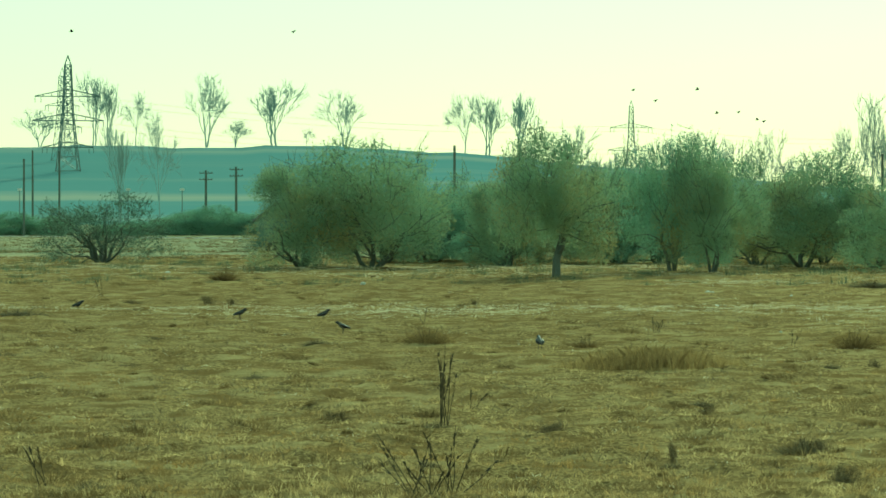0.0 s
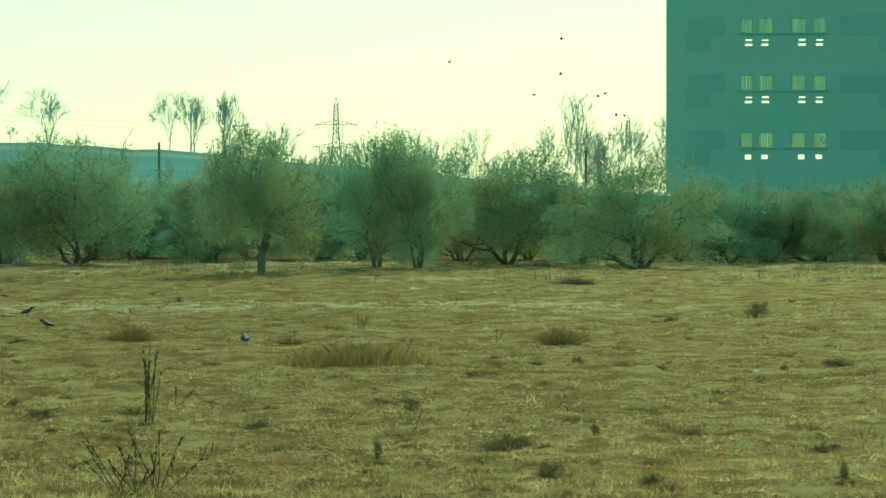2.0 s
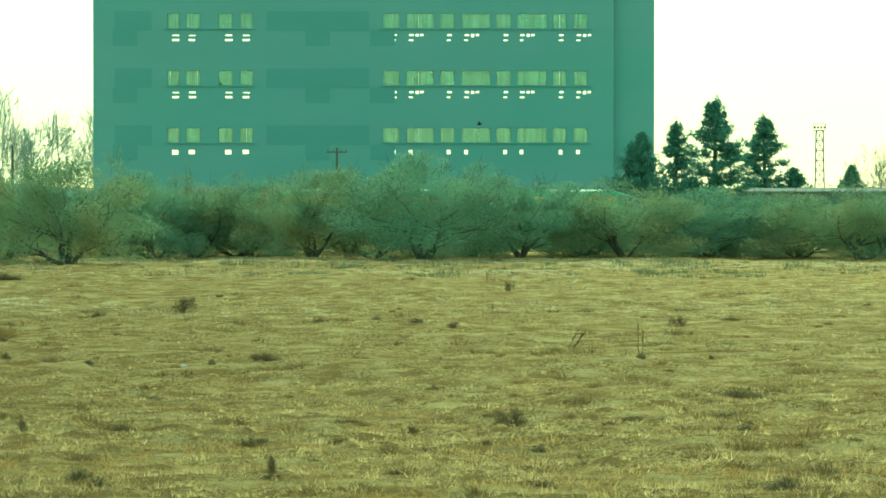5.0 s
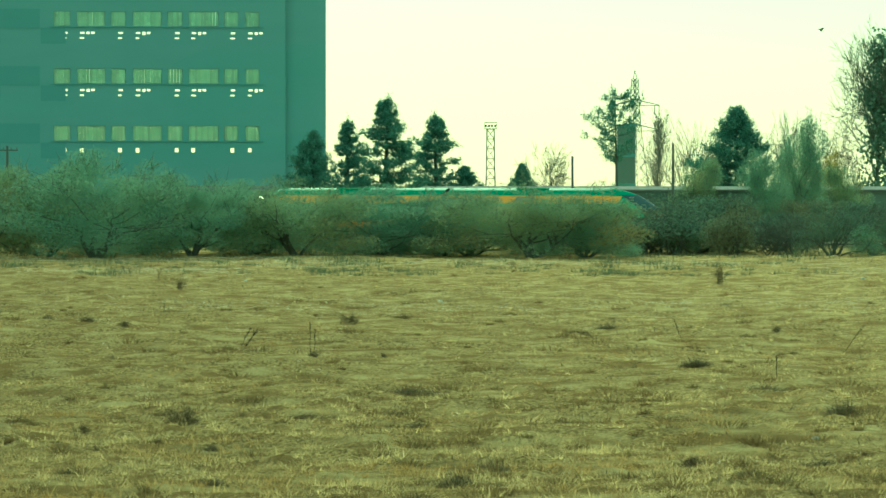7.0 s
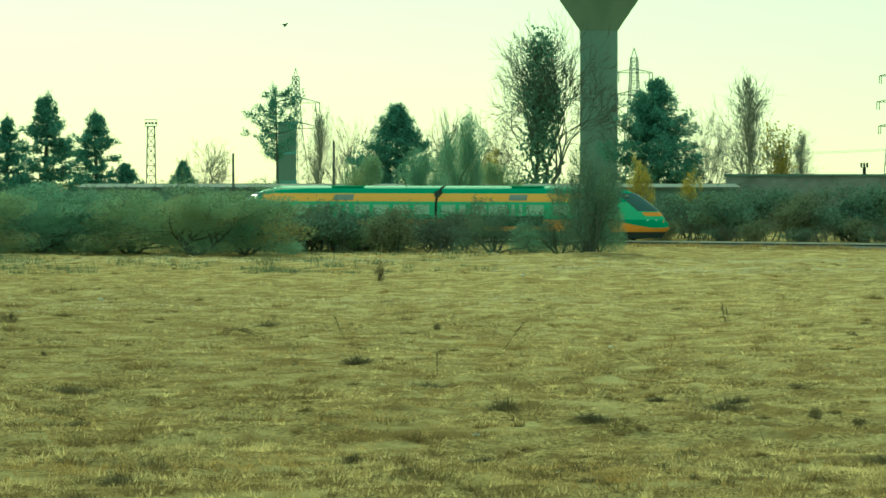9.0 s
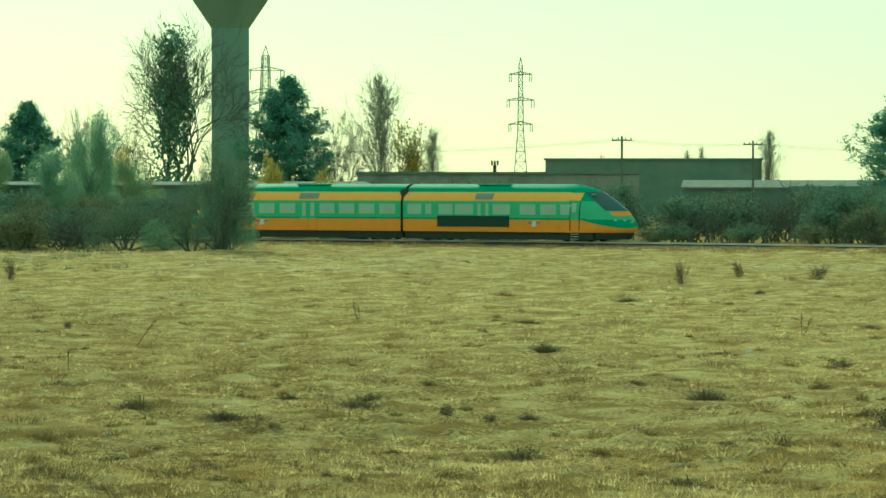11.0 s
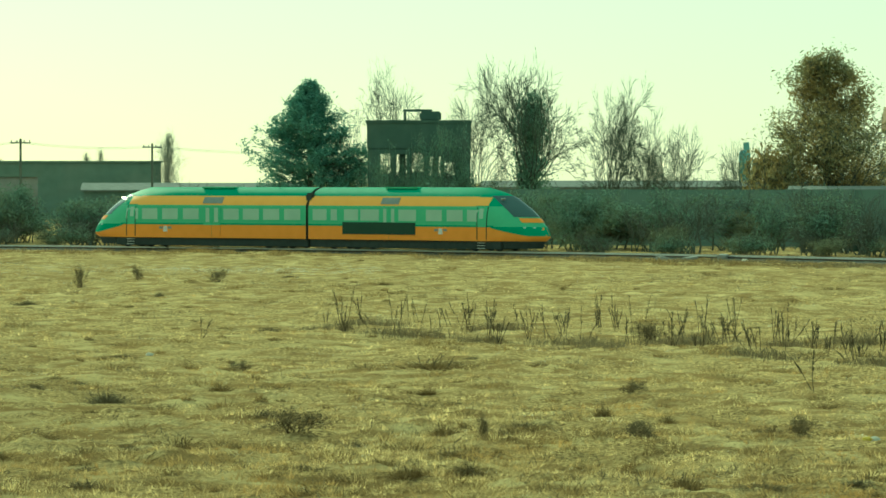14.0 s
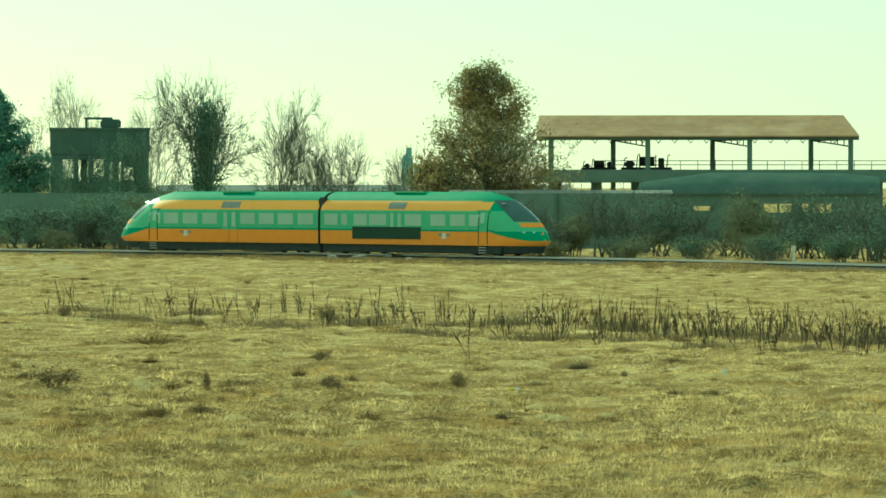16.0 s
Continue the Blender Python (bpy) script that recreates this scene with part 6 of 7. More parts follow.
WEEDS_WEST = [(0.01, 78.0, 1.5, 9), (-0.4, 62.0, 1.25, 6), (-0.15, 61.0, 0.9, 5), (0.1, 61.5, 1.25, 6), (-5.55, 64.0, 0.8, 3), (13.9, 113.0, 0.75, 3), (13.0, 194.0, 1.1, 2), (12.2, 196.0, 1.0, 1), (22.1, 109.1, 1.45, 1), (21.26, 94.5, 0.65, 1), (31.5, 114.0, 0.7, 2), (40.0, 86.0, 1.0, 2)]
WEEDS_EAST = [(33.49, 117.2, 1.45, 4), (33.2, 121.0, 0.9, 3), (25.33, 133.0, 0.6, 3), (3.0, 133.0, 0.55, 5), (4.9, 116.4, 0.45, 2), (-0.27, 142.0, 0.9, 2), (0.4, 86.0, 0.7, 2), (-4.75, 180.0, 0.9, 3), (12.78, 140.7, 0.4, 1), (14.84, 105.0, 0.85, 2), (13.56, 186.0, 0.95, 1), (12.68, 187.4, 0.8, 2), (19.98, 117.6, 0.75, 1)]
for i, (b, d, h, n) in enumerate(WEEDS_WEST + WEEDS_EAST):
    build_weed(b, d, h, n, 100 + i, width=0.1 if n > 8 else 0.55 if d < 63 else 0.35)
rngw = random.Random(21)
for i in range(150):
    f = i / 150
    b = 33.4 + 14.0 * (f ** 0.75)
    d = 121 - 2.5 * (b - 36) + rngw.uniform(-7, 6)
    build_weed(b + rngw.uniform(-0.15, 0.15), d, rngw.uniform(0.35, 1.2) * rngw.uniform(0.7, 1.35), rngw.randint(1, 5), 300 + i, "dry brown weed stalks in a rough strip", 0.24)

def grass_clump(seed, count, mat):
    """A clump of coarse blades fanning from one crown, with a few stalks."""
    def build():
        rng = np.random.default_rng(seed)
        r, a = 0.34 * np.sqrt(rng.uniform(0, 1, count)), rng.uniform(0, 2 * np.pi, count)
        base = np.stack([r * np.cos(a), r * np.sin(a), np.zeros(count)], -1)
        h = rng.uniform(0.2, 1.0, count) ** 1.5 * (1.1 - 1.3 * r)
        out = rng.normal(0.9, 0.6, count)[:, None] * base * np.array([1.6, 1.6, 0]) + rng.normal(0, 0.12, (count, 3)) * np.array([1, 1, 0])
        tip = base + out + np.stack([0 * h, 0 * h, h], -1)
        t = rng.uniform(0, 2 * np.pi, count)
        side = np.stack([np.cos(t), np.sin(t), 0 * t], -1) * 0.013
        v = np.stack([base - side, base + side, tip], 1).reshape(-1, 3)
        ob = thing("grass_tuft", Matrix(), "", "")
        part("foliage", mesh_from("foliage", v, np.arange(3 * count).reshape(-1, 3), mat), ob)
        tagged(ob.children[0], kind="stuff")
        stalks = Geo()
        for k in range(9):
            p = Vector((rng.normal(0, 0.15), rng.normal(0, 0.15), 0))
            q = p + Vector((rng.normal(0, 0.2), rng.normal(0, 0.2), rng.uniform(0.6, 1.1)))
            stalks.tube([p, q], [0.012, 0.005], 3)
        tagged(part("seed_head", stalks.mesh("seed_head", WEED), ob), kind="stuff")
        ob["h0"], ob["w0"] = 0.95, 1.3
        return ob
    return build


CLUMPS = [grass_clump(93, 900, TUSSOCK), grass_clump(94, 900, HERB), grass_clump(96, 1100, DULL_GREEN)]
for i in range(70):
    f = (i / 70) ** 0.9
    build_weed(41.0 + 6.6 * f + rngw.uniform(-0.1, 0.1), 108.5 - 15 * f + rngw.uniform(-6, 5), rngw.uniform(0.4, 1.2) * rngw.uniform(0.8, 1.2), rngw.randint(2, 5), 700 + i, "dense dry brown weed stalks in a rough strip", 0.3)
TUFT_KINDS = {"f": (("tuft", 2), shrub(97, HERB, 0, 14, "grass_tuft", HERB), "airy fan of bare brown twigs in the grass", 1.15), "d": (("tuft", 1), shrub(92, HERB, 700, 10, "grass_tuft", HERB), "low brown bushy tuft of dead stems in the grass", 1.0),
              "m": (("clump", 2), CLUMPS[2], "low dark hummock of matted dead herbage", 1.4), "g": (("clump", 0), CLUMPS[0], "tan tussock of coarse dead grass", 1.2)}
# bearing, distance, height, width and kind of each tuft, from west to east
TUFTS_A = [(-5.88, 145.5, 0.24, 1.8, "m"), (-5.61, 99, 0.16, 0.82, "m"), (-4.91, 62.9, 0.19, 0.69, "m"), (-4.32, 76.6, 0.23, 0.74, "g"), (-3.3, 162.2, 0.4, 0.67, "d"), (-3.06, 207.2, 0.68, 1.57, "g"), (-2.94, 162.1, 0.27, 0.49, "d"), (-2.63, 100.7, 0.17, 0.55, "m"), (-1.76, 120.3, 0.17, 0.83, "m"), (-1.45, 79.4, 0.31, 0.55, "d"), (-0.23, 119.8, 0.43, 1.19, "g"), (-0.11, 77.5, 0.13, 0.64, "m"), (0.44, 161.9, 0.31, 0.44, "d"), (1.5, 75.2, 0.29, 0.72, "d"), (1.98, 117.7, 0.29, 1.07, "g"), (3.2, 66.3, 0.11, 0.42, "m"), (3.2, 67.1, 0.42, 0.22, "d"), (3.59, 85.3, 0.14, 0.59, "m"), (3.67, 81.5, 0.29, 0.31, "d")]
TUFTS_B = [(5, 69.6, 0.23, 0.86, "m"), (5.14, 69.8, 0.27, 0.58, "d"), (5.39, 105.3, 0.14, 0.52, "m"), (5.56, 63.8, 0.19, 0.37, "m"), (5.59, 64.2, 0.32, 0.49, "d"), (5.74, 114.9, 0.44, 1.26, "g"), (5.92, 192.4, 0.26, 1.59, "m"), (5.97, 190, 0.31, 1.83, "m"), (6, 106.3, 0.29, 0.32, "d"), (6.23, 72.6, 0.38, 0.26, "d"), (6.62, 104.9, 0.14, 0.43, "m"), (7.01, 62.5, 0.21, 0.34, "m"), (7.13, 102.9, 0.18, 0.57, "d"), (7.29, 60.7, 0.17, 0.42, "m"), (7.29, 140.3, 0.23, 0.66, "m"), (7.6, 74.7, 0.15, 0.51, "m"), (7.92, 87.6, 0.12, 1.2, "m"), (8.47, 142.6, 0.74, 0.86, "d"), (8.86, 102.7, 0.2, 0.34, "d")]
TUFTS_C = [(9.37, 71.6, 0.2, 0.59, "m"), (9.61, 104, 0.29, 0.86, "d"), (9.69, 63.1, 0.36, 0.21, "d"), (9.73, 62.5, 0.11, 0.6, "m"), (10.36, 133.2, 0.22, 0.55, "m"), (11.15, 133.2, 0.29, 0.44, "d"), (11.42, 63.9, 0.11, 0.35, "m"), (11.66, 74.6, 0.2, 0.25, "d"), (11.7, 131.6, 0.24, 0.72, "d"), (11.82, 69.1, 0.11, 0.3, "m"), (12.21, 126.5, 0.24, 0.42, "d"), (13, 169.1, 0.56, 0.51, "d"), (13.04, 77.1, 0.4, 0.64, "d"), (13.33, 61.4, 0.12, 0.34, "m"), (13.43, 61.2, 0.13, 0.34, "m"), (13.43, 69.9, 0.12, 0.38, "m"), (13.82, 79.2, 0.2, 0.26, "d"), (14.84, 104.6, 0.2, 0.34, "d"), (15.35, 131.5, 0.43, 0.58, "d")]
TUFTS_D = [(15.82, 104.7, 0.19, 0.2, "d"), (16.02, 80.2, 0.22, 0.55, "d"), (16.16, 88.5, 0.16, 1.09, "m"), (16.17, 87.9, 0.12, 0.97, "m"), (16.33, 74.1, 0.12, 0.51, "m"), (16.86, 61.1, 0.22, 0.67, "m"), (17.3, 63.9, 0.21, 0.79, "m"), (18.52, 121.5, 0.27, 0.83, "d"), (18.95, 125.7, 0.19, 0.86, "m"), (20.1, 65.4, 0.23, 0.54, "d"), (20.17, 97.9, 0.24, 0.81, "m"), (20.49, 182.6, 0.8, 0.7, "d"), (20.96, 61.9, 0.12, 0.51, "m"), (20.96, 71.1, 0.18, 0.59, "g"), (21.12, 90.9, 0.21, 0.9, "m"), (21.28, 121.6, 0.2, 0.4, "d"), (21.94, 66.6, 0.12, 0.73, "m"), (21.95, 66.9, 0.12, 0.64, "m"), (22.22, 78, 0.28, 0.75, "m")]
TUFTS_E = [(22.26, 78.1, 0.26, 0.43, "g"), (23.2, 62.3, 0.13, 0.68, "m"), (23.24, 62.4, 0.14, 0.43, "m"), (23.4, 74.8, 0.13, 0.72, "m"), (23.48, 74.5, 0.14, 0.92, "m"), (24.34, 84.2, 0.12, 0.58, "m"), (24.37, 84.2, 0.14, 0.46, "m"), (24.41, 62.9, 0.14, 0.52, "m"), (24.42, 62.9, 0.13, 0.52, "m"), (24.8, 66.4, 0.15, 0.55, "m"), (24.89, 60.3, 0.15, 0.25, "d"), (25.32, 78.3, 0.24, 0.97, "m"), (25.52, 83.3, 0.16, 0.69, "m"), (25.8, 66.5, 0.15, 0.27, "g"), (26.55, 76.4, 0.29, 0.38, "d"), (27.06, 118.2, 0.19, 0.32, "d"), (27.18, 74.7, 0.21, 0.41, "d"), (27.57, 66, 0.2, 1, "m"), (27.69, 75.6, 0.15, 0.42, "m")]
TUFTS_F = [(27.89, 107.3, 0.27, 0.89, "m"), (28.16, 103.9, 0.16, 0.43, "m"), (29.07, 147.6, 0.22, 0.81, "m"), (29.22, 86.9, 0.17, 0.48, "d"), (29.77, 90.5, 0.12, 0.5, "m"), (29.81, 175.4, 1.01, 0.72, "d"), (29.89, 63.5, 0.12, 0.44, "m"), (30.17, 83, 0.27, 0.8, "m"), (30.48, 69.3, 0.15, 0.29, "d"), (30.6, 184.4, 0.76, 0.61, "d"), (30.91, 158.6, 0.24, 0.44, "m"), (31.29, 98.8, 0.19, 0.54, "g"), (31.73, 180.6, 0.65, 0.99, "d"), (31.76, 87, 0.19, 0.6, "g"), (32.04, 97.6, 0.32, 0.54, "d"), (32.47, 120.7, 0.3, 1, "d"), (32.82, 72.3, 0.5, 1.11, "d"), (33.49, 118.9, 0.42, 0.42, "d"), (33.65, 69.4, 0.13, 0.38, "m")]
TUFTS_G = [(34.28, 62, 0.2, 0.6, "g"), (34.44, 62.2, 0.24, 0.51, "g"), (34.63, 87, 0.19, 0.48, "g"), (34.75, 95.9, 0.32, 1.98, "g"), (34.87, 73, 0.24, 0.6, "g"), (34.99, 83.9, 0.09, 0.58, "m"), (35.19, 62.8, 0.24, 0.52, "g"), (35.22, 62.5, 0.22, 0.43, "d"), (35.42, 71, 0.47, 0.27, "d"), (37.08, 78.2, 0.28, 0.43, "g"), (37.5, 87.2, 0.34, 0.6, "d"), (37.58, 71.9, 0.3, 0.69, "d"), (37.63, 70.6, 0.23, 0.58, "d"), (37.74, 116.8, 0.71, 0.96, "d"), (37.98, 77.2, 0.21, 0.32, "g"), (38.21, 60.1, 0.2, 0.58, "g"), (38.3, 59.6, 0.21, 0.49, "g"), (39.83, 72.2, 0.44, 0.6, "d"), (40.46, 65.7, 0.12, 0.27, "m")]
TUFTS_H = [(40.66, 60.2, 0.12, 0.5, "m"), (41.91, 84.4, 0.17, 0.7, "m"), (42.35, 68.3, 0.1, 0.47, "m"), (42.58, 94.2, 0.13, 0.65, "m"), (42.68, 78.5, 0.19, 0.22, "d"), (43.48, 85.7, 0.12, 0.71, "m"), (43.67, 68.9, 0.12, 0.47, "m")]
for i, (b, d, h, w, k) in enumerate(TUFTS_A + TUFTS_B + TUFTS_C + TUFTS_D + TUFTS_E + TUFTS_F + TUFTS_G + TUFTS_H):
    key, build, words, tall = TUFT_KINDS["f" if k == "d" and d > 150 else k]
    KINDS.put(key, build, b, d, h * tall, w, words, "bush", "tufts on the pasture", i * 61)
rngt = random.Random(33)
for i in range(190):
    d = 1 / rngt.uniform(1 / 205, 1 / 56)
    size = 0.25 + 0.55 * rngt.random() ** 2
    KINDS.put(("clump", i % 2), CLUMPS[i % 2], rngt.uniform(-6.5, 46), d, size * rngt.uniform(0.18, 0.34), size * 1.15, "small brown clump of dead grass and stalks", "bush", "grass clumps on the pasture", i * 47)


def build_reed_bed(bearing, distance, length, depth, height, seed, n=1400, mat=STRAW, label="patch of tall tan grass on the pasture"):
    rng = np.random.default_rng(seed)
    n = n * 3 // 2
    u, v = np.clip(rng.normal(0, 0.5, n), -1.4, 1.4), rng.normal(0, 0.4, n)
    p = at(bearing, distance)
    a = radians(bearing)
    x = p.x + math.cos(a) * u * length / 2 + math.sin(a) * v * depth
    y = p.y - math.sin(a) * u * length / 2 + math.cos(a) * v * depth
    h = height * (1 - 0.35 * np.minimum(np.abs(u), 1.4) ** 2) * rng.uniform(0.35, 1.1, n)
    g = new("tall_grass", blades("tall_grass", x, y, h, np.full(n, 0.006), rng, mat, 0.4, 6, np.full(n, 0.14)))
    tagged(g, label, "grass", kind="stuff")


build_reed_bed(2.9, 105, 3.6, 1.6, 0.5, 401, 1400, REED)
for i in range(22):
    f = i / 22
    build_reed_bed(33.2 + 14.5 * f + 0.25 * math.sin(i * 2.9), 122 + 5 * math.sin(i * 1.9) - 30 * f, 1.8 + 1.2 * math.sin(i * 4.1) ** 2, 1.2, 0.22 + 0.22 * math.sin(i * 5.3) ** 2, 410 + i, 110, HERB, "rough clump of brown dead herbage")
build_reed_bed(5.75, 121, 1.1, 0.6, 0.35, 402, 1400, REED)
build_reed_bed(-0.22, 122, 1.0, 0.6, 0.4, 403, 1400, REED)


def build_litter(bearing, distance, size, seed, mat=LITTER, label="scrap of white litter in the grass"):
    rng = np.random.default_rng(seed)
    bm = bmesh.new()
    bmesh.ops.create_icosphere(bm, subdivisions=2, radius=size)
    for v in bm.verts:
        v.co = Vector((v.co.x * rng.uniform(0.8, 1.3), v.co.y * rng.uniform(0.8, 1.2), v.co.z * rng.uniform(0.35, 0.75) + size * 0.35))
    me = bpy.data.meshes.new("litter")
    bm.to_mesh(me)
    bm.free()
    me.materials.append(mat)
    ob = new("litter", me)
    ob.matrix_basis = Matrix.Translation(on_ground(bearing, distance))
    tagged(ob, label, "litter", "litter")


for i, (b, d, s) in enumerate([(-1.12, 199.4, 0.14), (3.69, 183, 0.13), (3.75, 183.2, 0.1), (8.47, 101.8, 0.08), (3.81, 157.6, 0.08), (4.84, 174.5, 0.06), (4.7, 132.3, 0.05), (13.9, 186.5, 0.07), (22.48, 185, 0.09), (21.83, 71.6, 0.07), (23.71, 110, 0.06), (39.05, 226, 0.2), (38.66, 227, 0.16), (40.1, 228, 0.15), (44.4, 78.0, 0.09), (16.61, 154.4, 0.1), (30.77, 104.9, 0.1), (-3.83, 226, 0.13)]):
    build_litter(b, d, s, 500 + i)
build_litter(40.75, 71.0, 0.09, 560, YELLOW_LITTER, "yellow plastic bag caught in the grass")
build_litter(40.85, 71.1, 0.1, 561)


def build_pale_band(b0, b1, distance, depth, seed, count):
    """A ragged band of short bleached grass across the pasture."""
    rng = np.random.default_rng(seed)
    a = np.radians(rng.uniform(b0, b1, count))
    d = distance + rng.normal(0, 0.42, count) * depth
    x, y = d * np.sin(a), d * np.cos(a)
    keep = value_noise(x / 9, y / 5, seed) + 0.7 * value_noise(x / 2.5, y / 2.0, seed + 1) > rng.uniform(-0.45, 0.25, count)
    x, y = x[keep], y[keep]
    g = new("pale_grass", blades("pale_grass", x, y, rng.uniform(0.03, 0.08, len(x)), np.full(len(x), 0.02), rng, PALE_STRAW, 1.2, 10, np.full(len(x), 0.16), True))
    tagged(g, "ragged band of short bleached grass across the pasture", "grass", kind="stuff")


# bleached bands; those past 200 m sown thicker to imitate haze on the turf
build_pale_band(-7.0, 6.6, 156, 7.0, 3, 3800)
build_pale_band(-7.0, 9.5, 243, 13.0, 5, 9000)
build_pale_band(7.5, 15.0, 238, 10.0, 8, 4500)
build_pale_band(-7.0, 6.5, 222, 7.0, 11, 2200)
build_pale_band(3.0, 14.0, 205, 9.0, 13, 3400)
build_pale_band(14.0, 27.0, 226, 12.0, 17, 5200)
build_pale_band(-7.0, 3.0, 285, 14.0, 23, 3000)
build_pale_band(22.0, 34.0, 205, 14.0, 25, 4200)
build_pale_band(5.0, 24.0, 150, 14.0, 19, 2200)


def build_roof_vent():
    v = thing("roof_vent", facing(27.22, 362, 4.9), "small dark roof vent on the flat store", "vent")
    part("pipe", rounded_box("pipe", (0.3, 0.3, 0.7), DARK_STEEL, 0.03, (0, 0, 0.35)), v)
    for x in (-0.25, 0.0, 0.25):
        part("cowl", rounded_box("cowl", (0.18, 0.3, 0.45), DARK_STEEL, 0.04, (x, 0, 0.85)), v)


build_roof_vent()


def build_silo():
    t = thing("distant_silo", facing(39.05, 700), "distant blue-grey silo tower beyond the trees", "silo")
    geo = Geo()
    geo.tube([Vector((0, 0, 0)), Vector((0, 0, 9.0)), Vector((0, 0, 9.6))], [1.0, 1.0, 0.5], 16, True)
    part("drum", geo.mesh("drum", MILL_BAND), t)
    part("head", rounded_box("head", (1.0, 1.0, 1.8), MILL_BAND, 0.05, (0.3, 0, 10.0)), t)
    part("leg_tower", rounded_box("leg_tower", (0.7, 0.9, 8.0), MILL_BAND, 0.05, (1.6, 0, 4.0)), t)


build_silo()


def build_marker(bearing, distance, height):
    p = on_ground(bearing, distance)
    m = thing("marker_post", pose(p.x, p.y, p.z, 0, 0, -bearing), "small white marker post beside the rails", "post")
    part("post", rounded_box("post", (0.16, 0.12, height), WHITE_PAINT, 0.03, (0, 0, height / 2)), m)
    part("plate", rounded_box("plate", (0.26, 0.06, 0.3), WHITE_PAINT, 0.02, (0, -0.1, height - 0.12)), m)


build_marker(44.85, 217.5, 1.0)
build_marker(33.35, 283.0, 1.6)


def build_block(bearing, distance, size, turn):
    p = on_ground(bearing, distance)
    b = new("concrete_block", rounded_box("concrete_block", size, CONCRETE, 0.05, (0, 0, size[2] / 2)))
    b.matrix_basis = pose(p.x, p.y, p.z - 0.03, 4, -5, turn)
    tagged(b, "broken grey concrete block by the track", "rubble", "rubble by the track")


for i, (b, d) in enumerate(((38.3, 229), (38.75, 231), (37.9, 230), (39.4, 229.5), (40.0, 231))):
    build_block(b, d, (0.9 - 0.1 * i, 0.5, 0.22 + 0.05 * (i % 3)), i * 37)
KINDS.put("yellow_bush", shrub(95, YELLOW_LEAF, 2200, 6), 24.15, 339, 6.2, 1.9, "slim bush with bright yellow leaves", "bush", "yellow bushes", 0)
KINDS.put("yellow_bush", None, 24.82, 339, 5.2, 1.6, "slim bush with bright yellow leaves", "bush", "yellow bushes", 90)
KINDS.put("yellow_bush", None, 21.95, 360, 7.0, 2.6, "slim bush with bright yellow leaves", "bush", "yellow bushes", 170)

# ---- crows ----
def bird_body(geo, length):
    r = length * 0.17
    pts = [Vector((-length * 0.5, 0, 0.0)), Vector((-length * 0.28, 0, 0.01)), Vector((0, 0, 0)), Vector((length * 0.25, 0, length * 0.08)), Vector((length * 0.4, 0, length * 0.16)), Vector((length * 0.5, 0, length * 0.15))]
    geo.tube(pts, [r * 0.35, r * 0.55, r, r * 0.8, r * 0.6, r * 0.1], 10, True)


def build_crow(bearing, distance, turn, hooded, up=0.0):
    p = on_ground(bearing, distance)
    c = thing("crow", pose(p.x, p.y, p.z, 0, 0, turn), "hooded crow with grey body standing in the grass" if hooded else "black crow standing in the grass", "bird", "crows on the pasture")
    geo = Geo()
    bird_body(geo, 0.48)
    body = part("body", geo.mesh("body", GREY_FEATHER if hooded else FEATHER, True), c)
    body.matrix_basis = pose(0, 0, 0.22, 0, -12, 0)
    for s in (-1, 1):
        geo = Geo()
        geo.tube([Vector((0, s * 0.04, 0.2)), Vector((0.01, s * 0.045, 0)), Vector((0.06, s * 0.045, 0.0))], [0.01, 0.007, 0.006], 5, True)
        part("leg", geo.mesh("leg", FEATHER), c)
        geo = Geo()
        geo.tube([Vector((0.12, s * 0.075, 0.03)), Vector((-0.05, s * 0.085, 0.0)), Vector((-0.24, s * 0.03, -0.02))], [0.03, 0.05, 0.012], 6, True)
        part("wing", geo.mesh("wing", FEATHER, True), body)
    geo = Geo()
    geo.tube([Vector((0.17, 0, 0.07)), Vector((0.22, 0, 0.085)), Vector((0.26, 0, 0.075)), Vector((0.31, 0, 0.06))], [0.05, 0.055, 0.03, 0.006], 8, True)
    part("head", geo.mesh("head", FEATHER, True), body)
    return c


for b, d, turn, hood in ((-2.83, 143.6, 20, False), (-1.67, 144.1, 30, False), (-1.39, 133, 200, True), (1.35, 117.7, 100, True), (-5.08, 159, 25, False)):
    build_crow(b, d, turn, hood)


def build_flyer(label="dark bird in flight with spread wings"):
    c = thing("flying_bird", Matrix(), label, "bird", "birds in the air")
    geo = Geo()
    bird_body(geo, 0.46)
    part("body", geo.mesh("body", FEATHER, True), c)
    wings = []
    for s in (-1, 1):
        geo = Geo()
        geo.v += [Vector(q) for q in ((0.1, s * 0.04, 0.0), (-0.1, s * 0.04, 0), (-0.12, s * 0.25, 0.03), (-0.1, s * 0.46, 0.0), (0.0, s * 0.5, 0.0), (0.1, s * 0.25, 0.04))]
        geo.v += [v + Vector((0, 0, 0.012)) for v in geo.v[:6]]
        geo.f += [(0, 1, 2, 5), (5, 2, 3, 4), (6, 11, 8, 7), (11, 10, 9, 8)] + [(i, i + 6, (i + 1) % 6 + 6, (i + 1) % 6) for i in range(6)]
        w = part("wing", geo.mesh("wing", FEATHER), c)
        wings.append(w)
    return c, wings


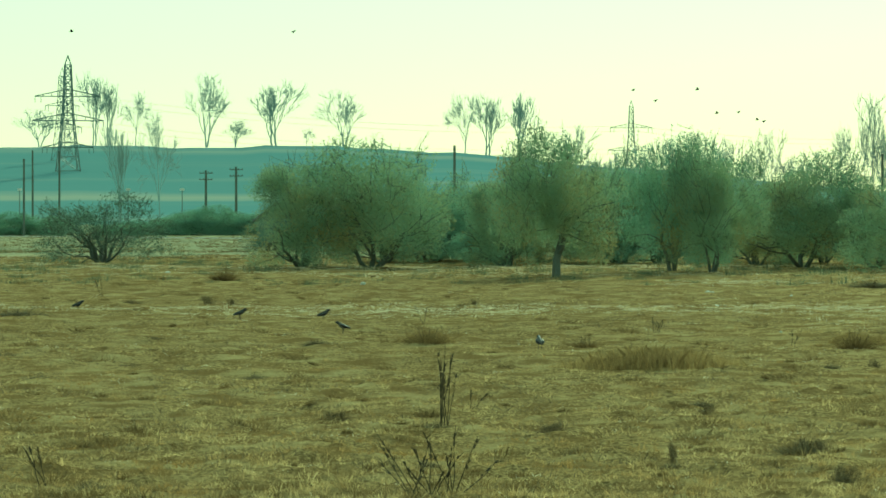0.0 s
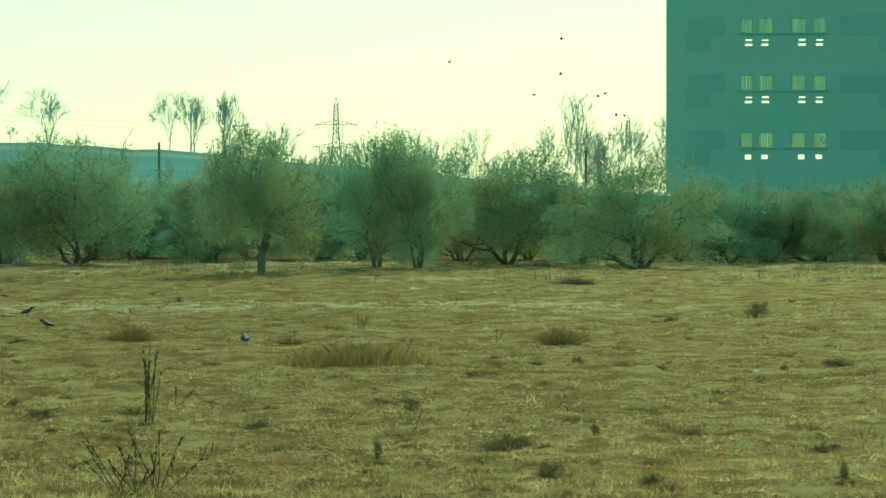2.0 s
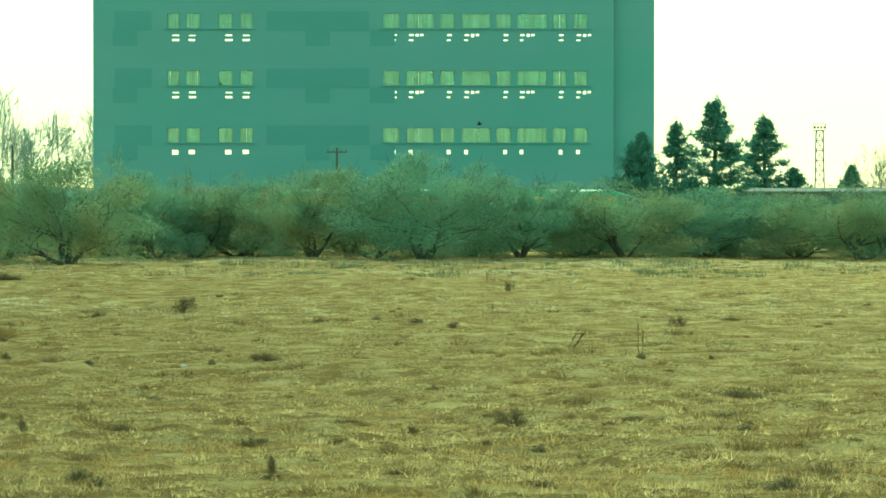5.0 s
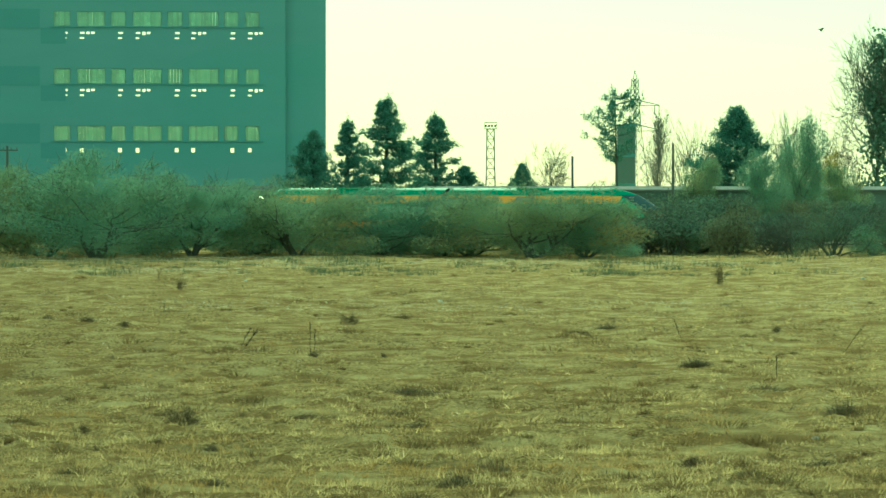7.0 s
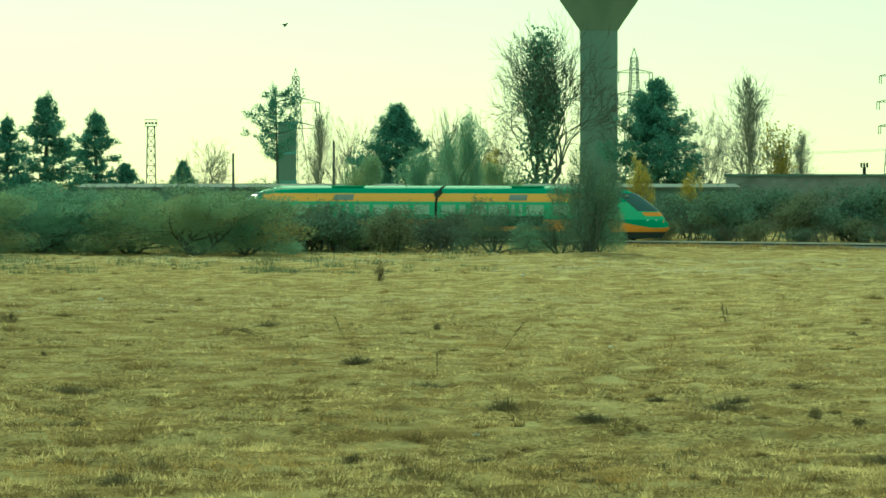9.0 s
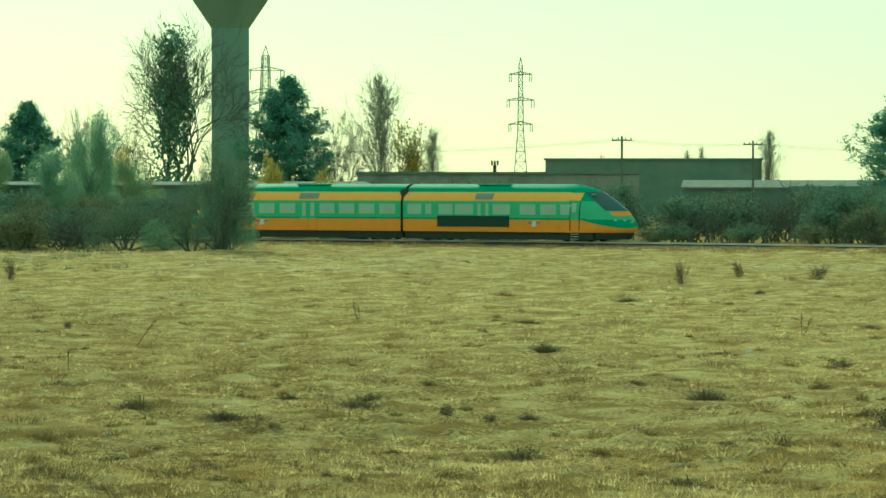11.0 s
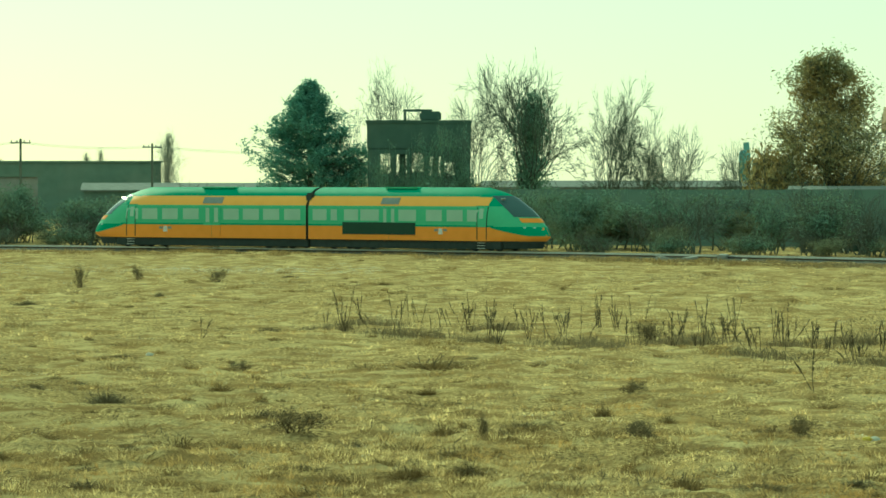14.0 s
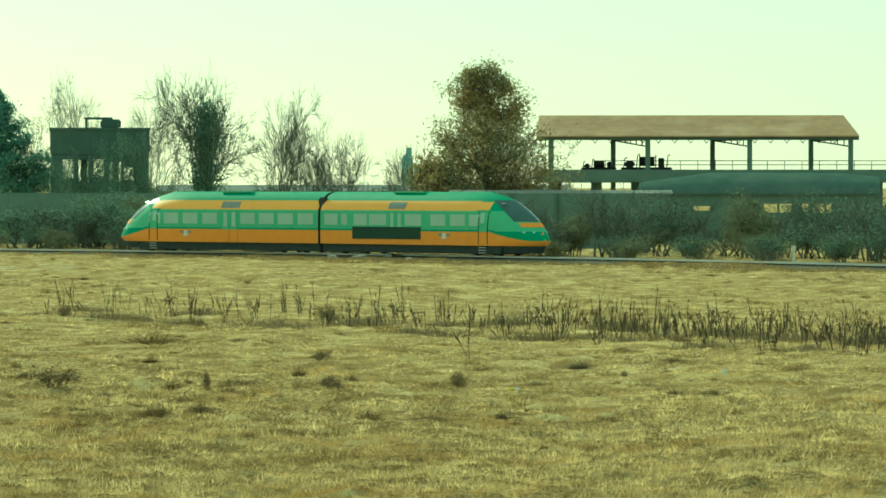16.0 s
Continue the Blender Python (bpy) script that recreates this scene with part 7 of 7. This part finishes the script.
# bearing, height angle and drift of each bird: time, bearing, elevation at its distance
FLIGHTS = [
    (440, [(0, 2.65, 1.42), (0.5, 3.03, 1.58), (1, 3.4, 1.74), (1.5, 3.78, 1.78), (2, 4.2, 1.77), (2.5, 4.65, 1.73), (3, 5.18, 1.63), (7, -3.8200000000000003, 3.13), (16.0, -30.0, 5.0)]),
    (450, [(0, 3.54, 1.42), (0.5, 4.09, 1.44), (1, 4.66, 1.45), (1.5, 5.21, 1.51), (2, 5.75, 1.59), (2.5, 6.3, 1.6), (3, 6.84, 1.59), (3.5, 7.17, 1.44), (7.5, 10.5, 1.44), (16.0, 11.5, 1.44)]),
    (440, [(0, 2.96, 1.27), (0.5, 3.56, 1.26), (1.5, 4.77, 1.26), (2, 5.38, 1.31), (2.5, 5.98, 1.36), (3, 6.58, 1.38), (7, 10.5, 1.38), (16.0, 11.5, 1.38)]),
    (460, [(0, 3.81, 1.09), (0.5, 4.43, 1.14), (1, 5.05, 1.21), (1.5, 5.65, 1.23), (2, 6.27, 1.28), (2.5, 6.9, 1.28), (6.5, 10.5, 1.28), (16.0, 11.5, 1.28)]),
    (470, [(0, 4.11, 1.11), (0.5, 4.69, 1.17), (1, 5.27, 1.25), (1.5, 5.82, 1.29), (2, 6.37, 1.33), (2.5, 6.97, 1.28), (6.5, 10.5, 1.28), (16.0, 11.5, 1.28)]),
    (480, [(0, 4.37, 1.0), (0.5, 4.9, 1.02), (1, 5.44, 1.03), (1.5, 5.96, 1.02), (2, 6.52, 1.02), (6, 10.5, 1.02), (16.0, 11.5, 1.02)]),
    (490, [(0, 4.46, 0.98), (0.5, 4.94, 0.97), (1, 5.49, 0.95), (1.5, 6.02, 0.94), (2, 6.64, 1.02), (6, 10.5, 1.02), (16.0, 11.5, 1.02)]),
    (440, [(0.0, 6.83, 4.029999999999999), (1, 5.83, 2.53), (1.5, 5.65, 2.35), (2, 5.76, 2.08), (2.5, 6.17, 1.89), (3, 6.22, 1.89), (3.5, 7.07, 1.96), (7.5, 10.5, 1.96), (16.0, 11.5, 1.96)]),
    (430, [(0, -2.08, 2.23), (0.5, -2.9, 2.27), (4.5, -11.9, 3.77), (16.0, -30.0, 5.0)]),
    (430, [(0, -5.16, 2.22), (0.5, -5.71, 2.11), (4.5, -14.71, 3.61), (16.0, -30.0, 5.0)]),
    (330, [(0.0, 12.48, 4.66), (3.0, 12.98, 3.4), (4.4, 13.48, 0.66), (5.2, 12.12, 0.87), (9.0, 9.12, 1.0), (16.0, -8.0, 4.0)]),
    (320, [(0.0, 24.31, 4.5), (6.0, 22.509999999999998, 2.6), (7.5, 21.31, 2.03), (7.8, 20.84, 2.04), (8.0, 20.54, 2.0), (9.5, 18.54, 2.3), (16.0, 11.54, 4.5)]),
]
flyers = [build_flyer() for _ in FLIGHTS]


# ---- what moves ----
def motions():
    times = [0.5 * i for i in range(33)]
    rows_front, rows_rear = [], []
    for t in times:
        s = -4.5 + 13.75 * (t - 14.5)
        for rows, s0, s1, turn in ((rows_front, s + 0.05, s + CAR, 0), (rows_rear, s - 0.05, s - CAR, 0)):
            ax, ay, _ = track(s0 + 0.14 * (s1 - s0))
            bx, by, _ = track(s0 + 0.77 * (s1 - s0))
            ang = math.degrees(math.atan2(by - ay, bx - ax))
            x0, y0, _ = track(s0)
            k = 0.14 * CAR
            rows.append((t, pose(ax - k * math.cos(radians(ang)), ay - k * math.sin(radians(ang)), RAIL_TOP, 0, 0, ang)))
    walk(railcar_front, rows_front)
    walk(railcar_rear, rows_rear)
    for i, ((distance, keys), (bird, wings)) in enumerate(zip(FLIGHTS, flyers)):
        rows = []
        for j, (t, b, e) in enumerate(keys):
            p = at(b, distance, EYE_Z + distance * math.tan(radians(e)))
            rows.append((t, pose(p.x, p.y, p.z, 0, -5, -keys[0][1])))
        walk(bird, rows)
        for w, s in zip(wings, (-1, 1)):
            walk(w, [(0.2 * k, pose(0, 0, 0, s * (28 if (k + i) % 2 else -18), 0, 0)) for k in range(81)])


motions()
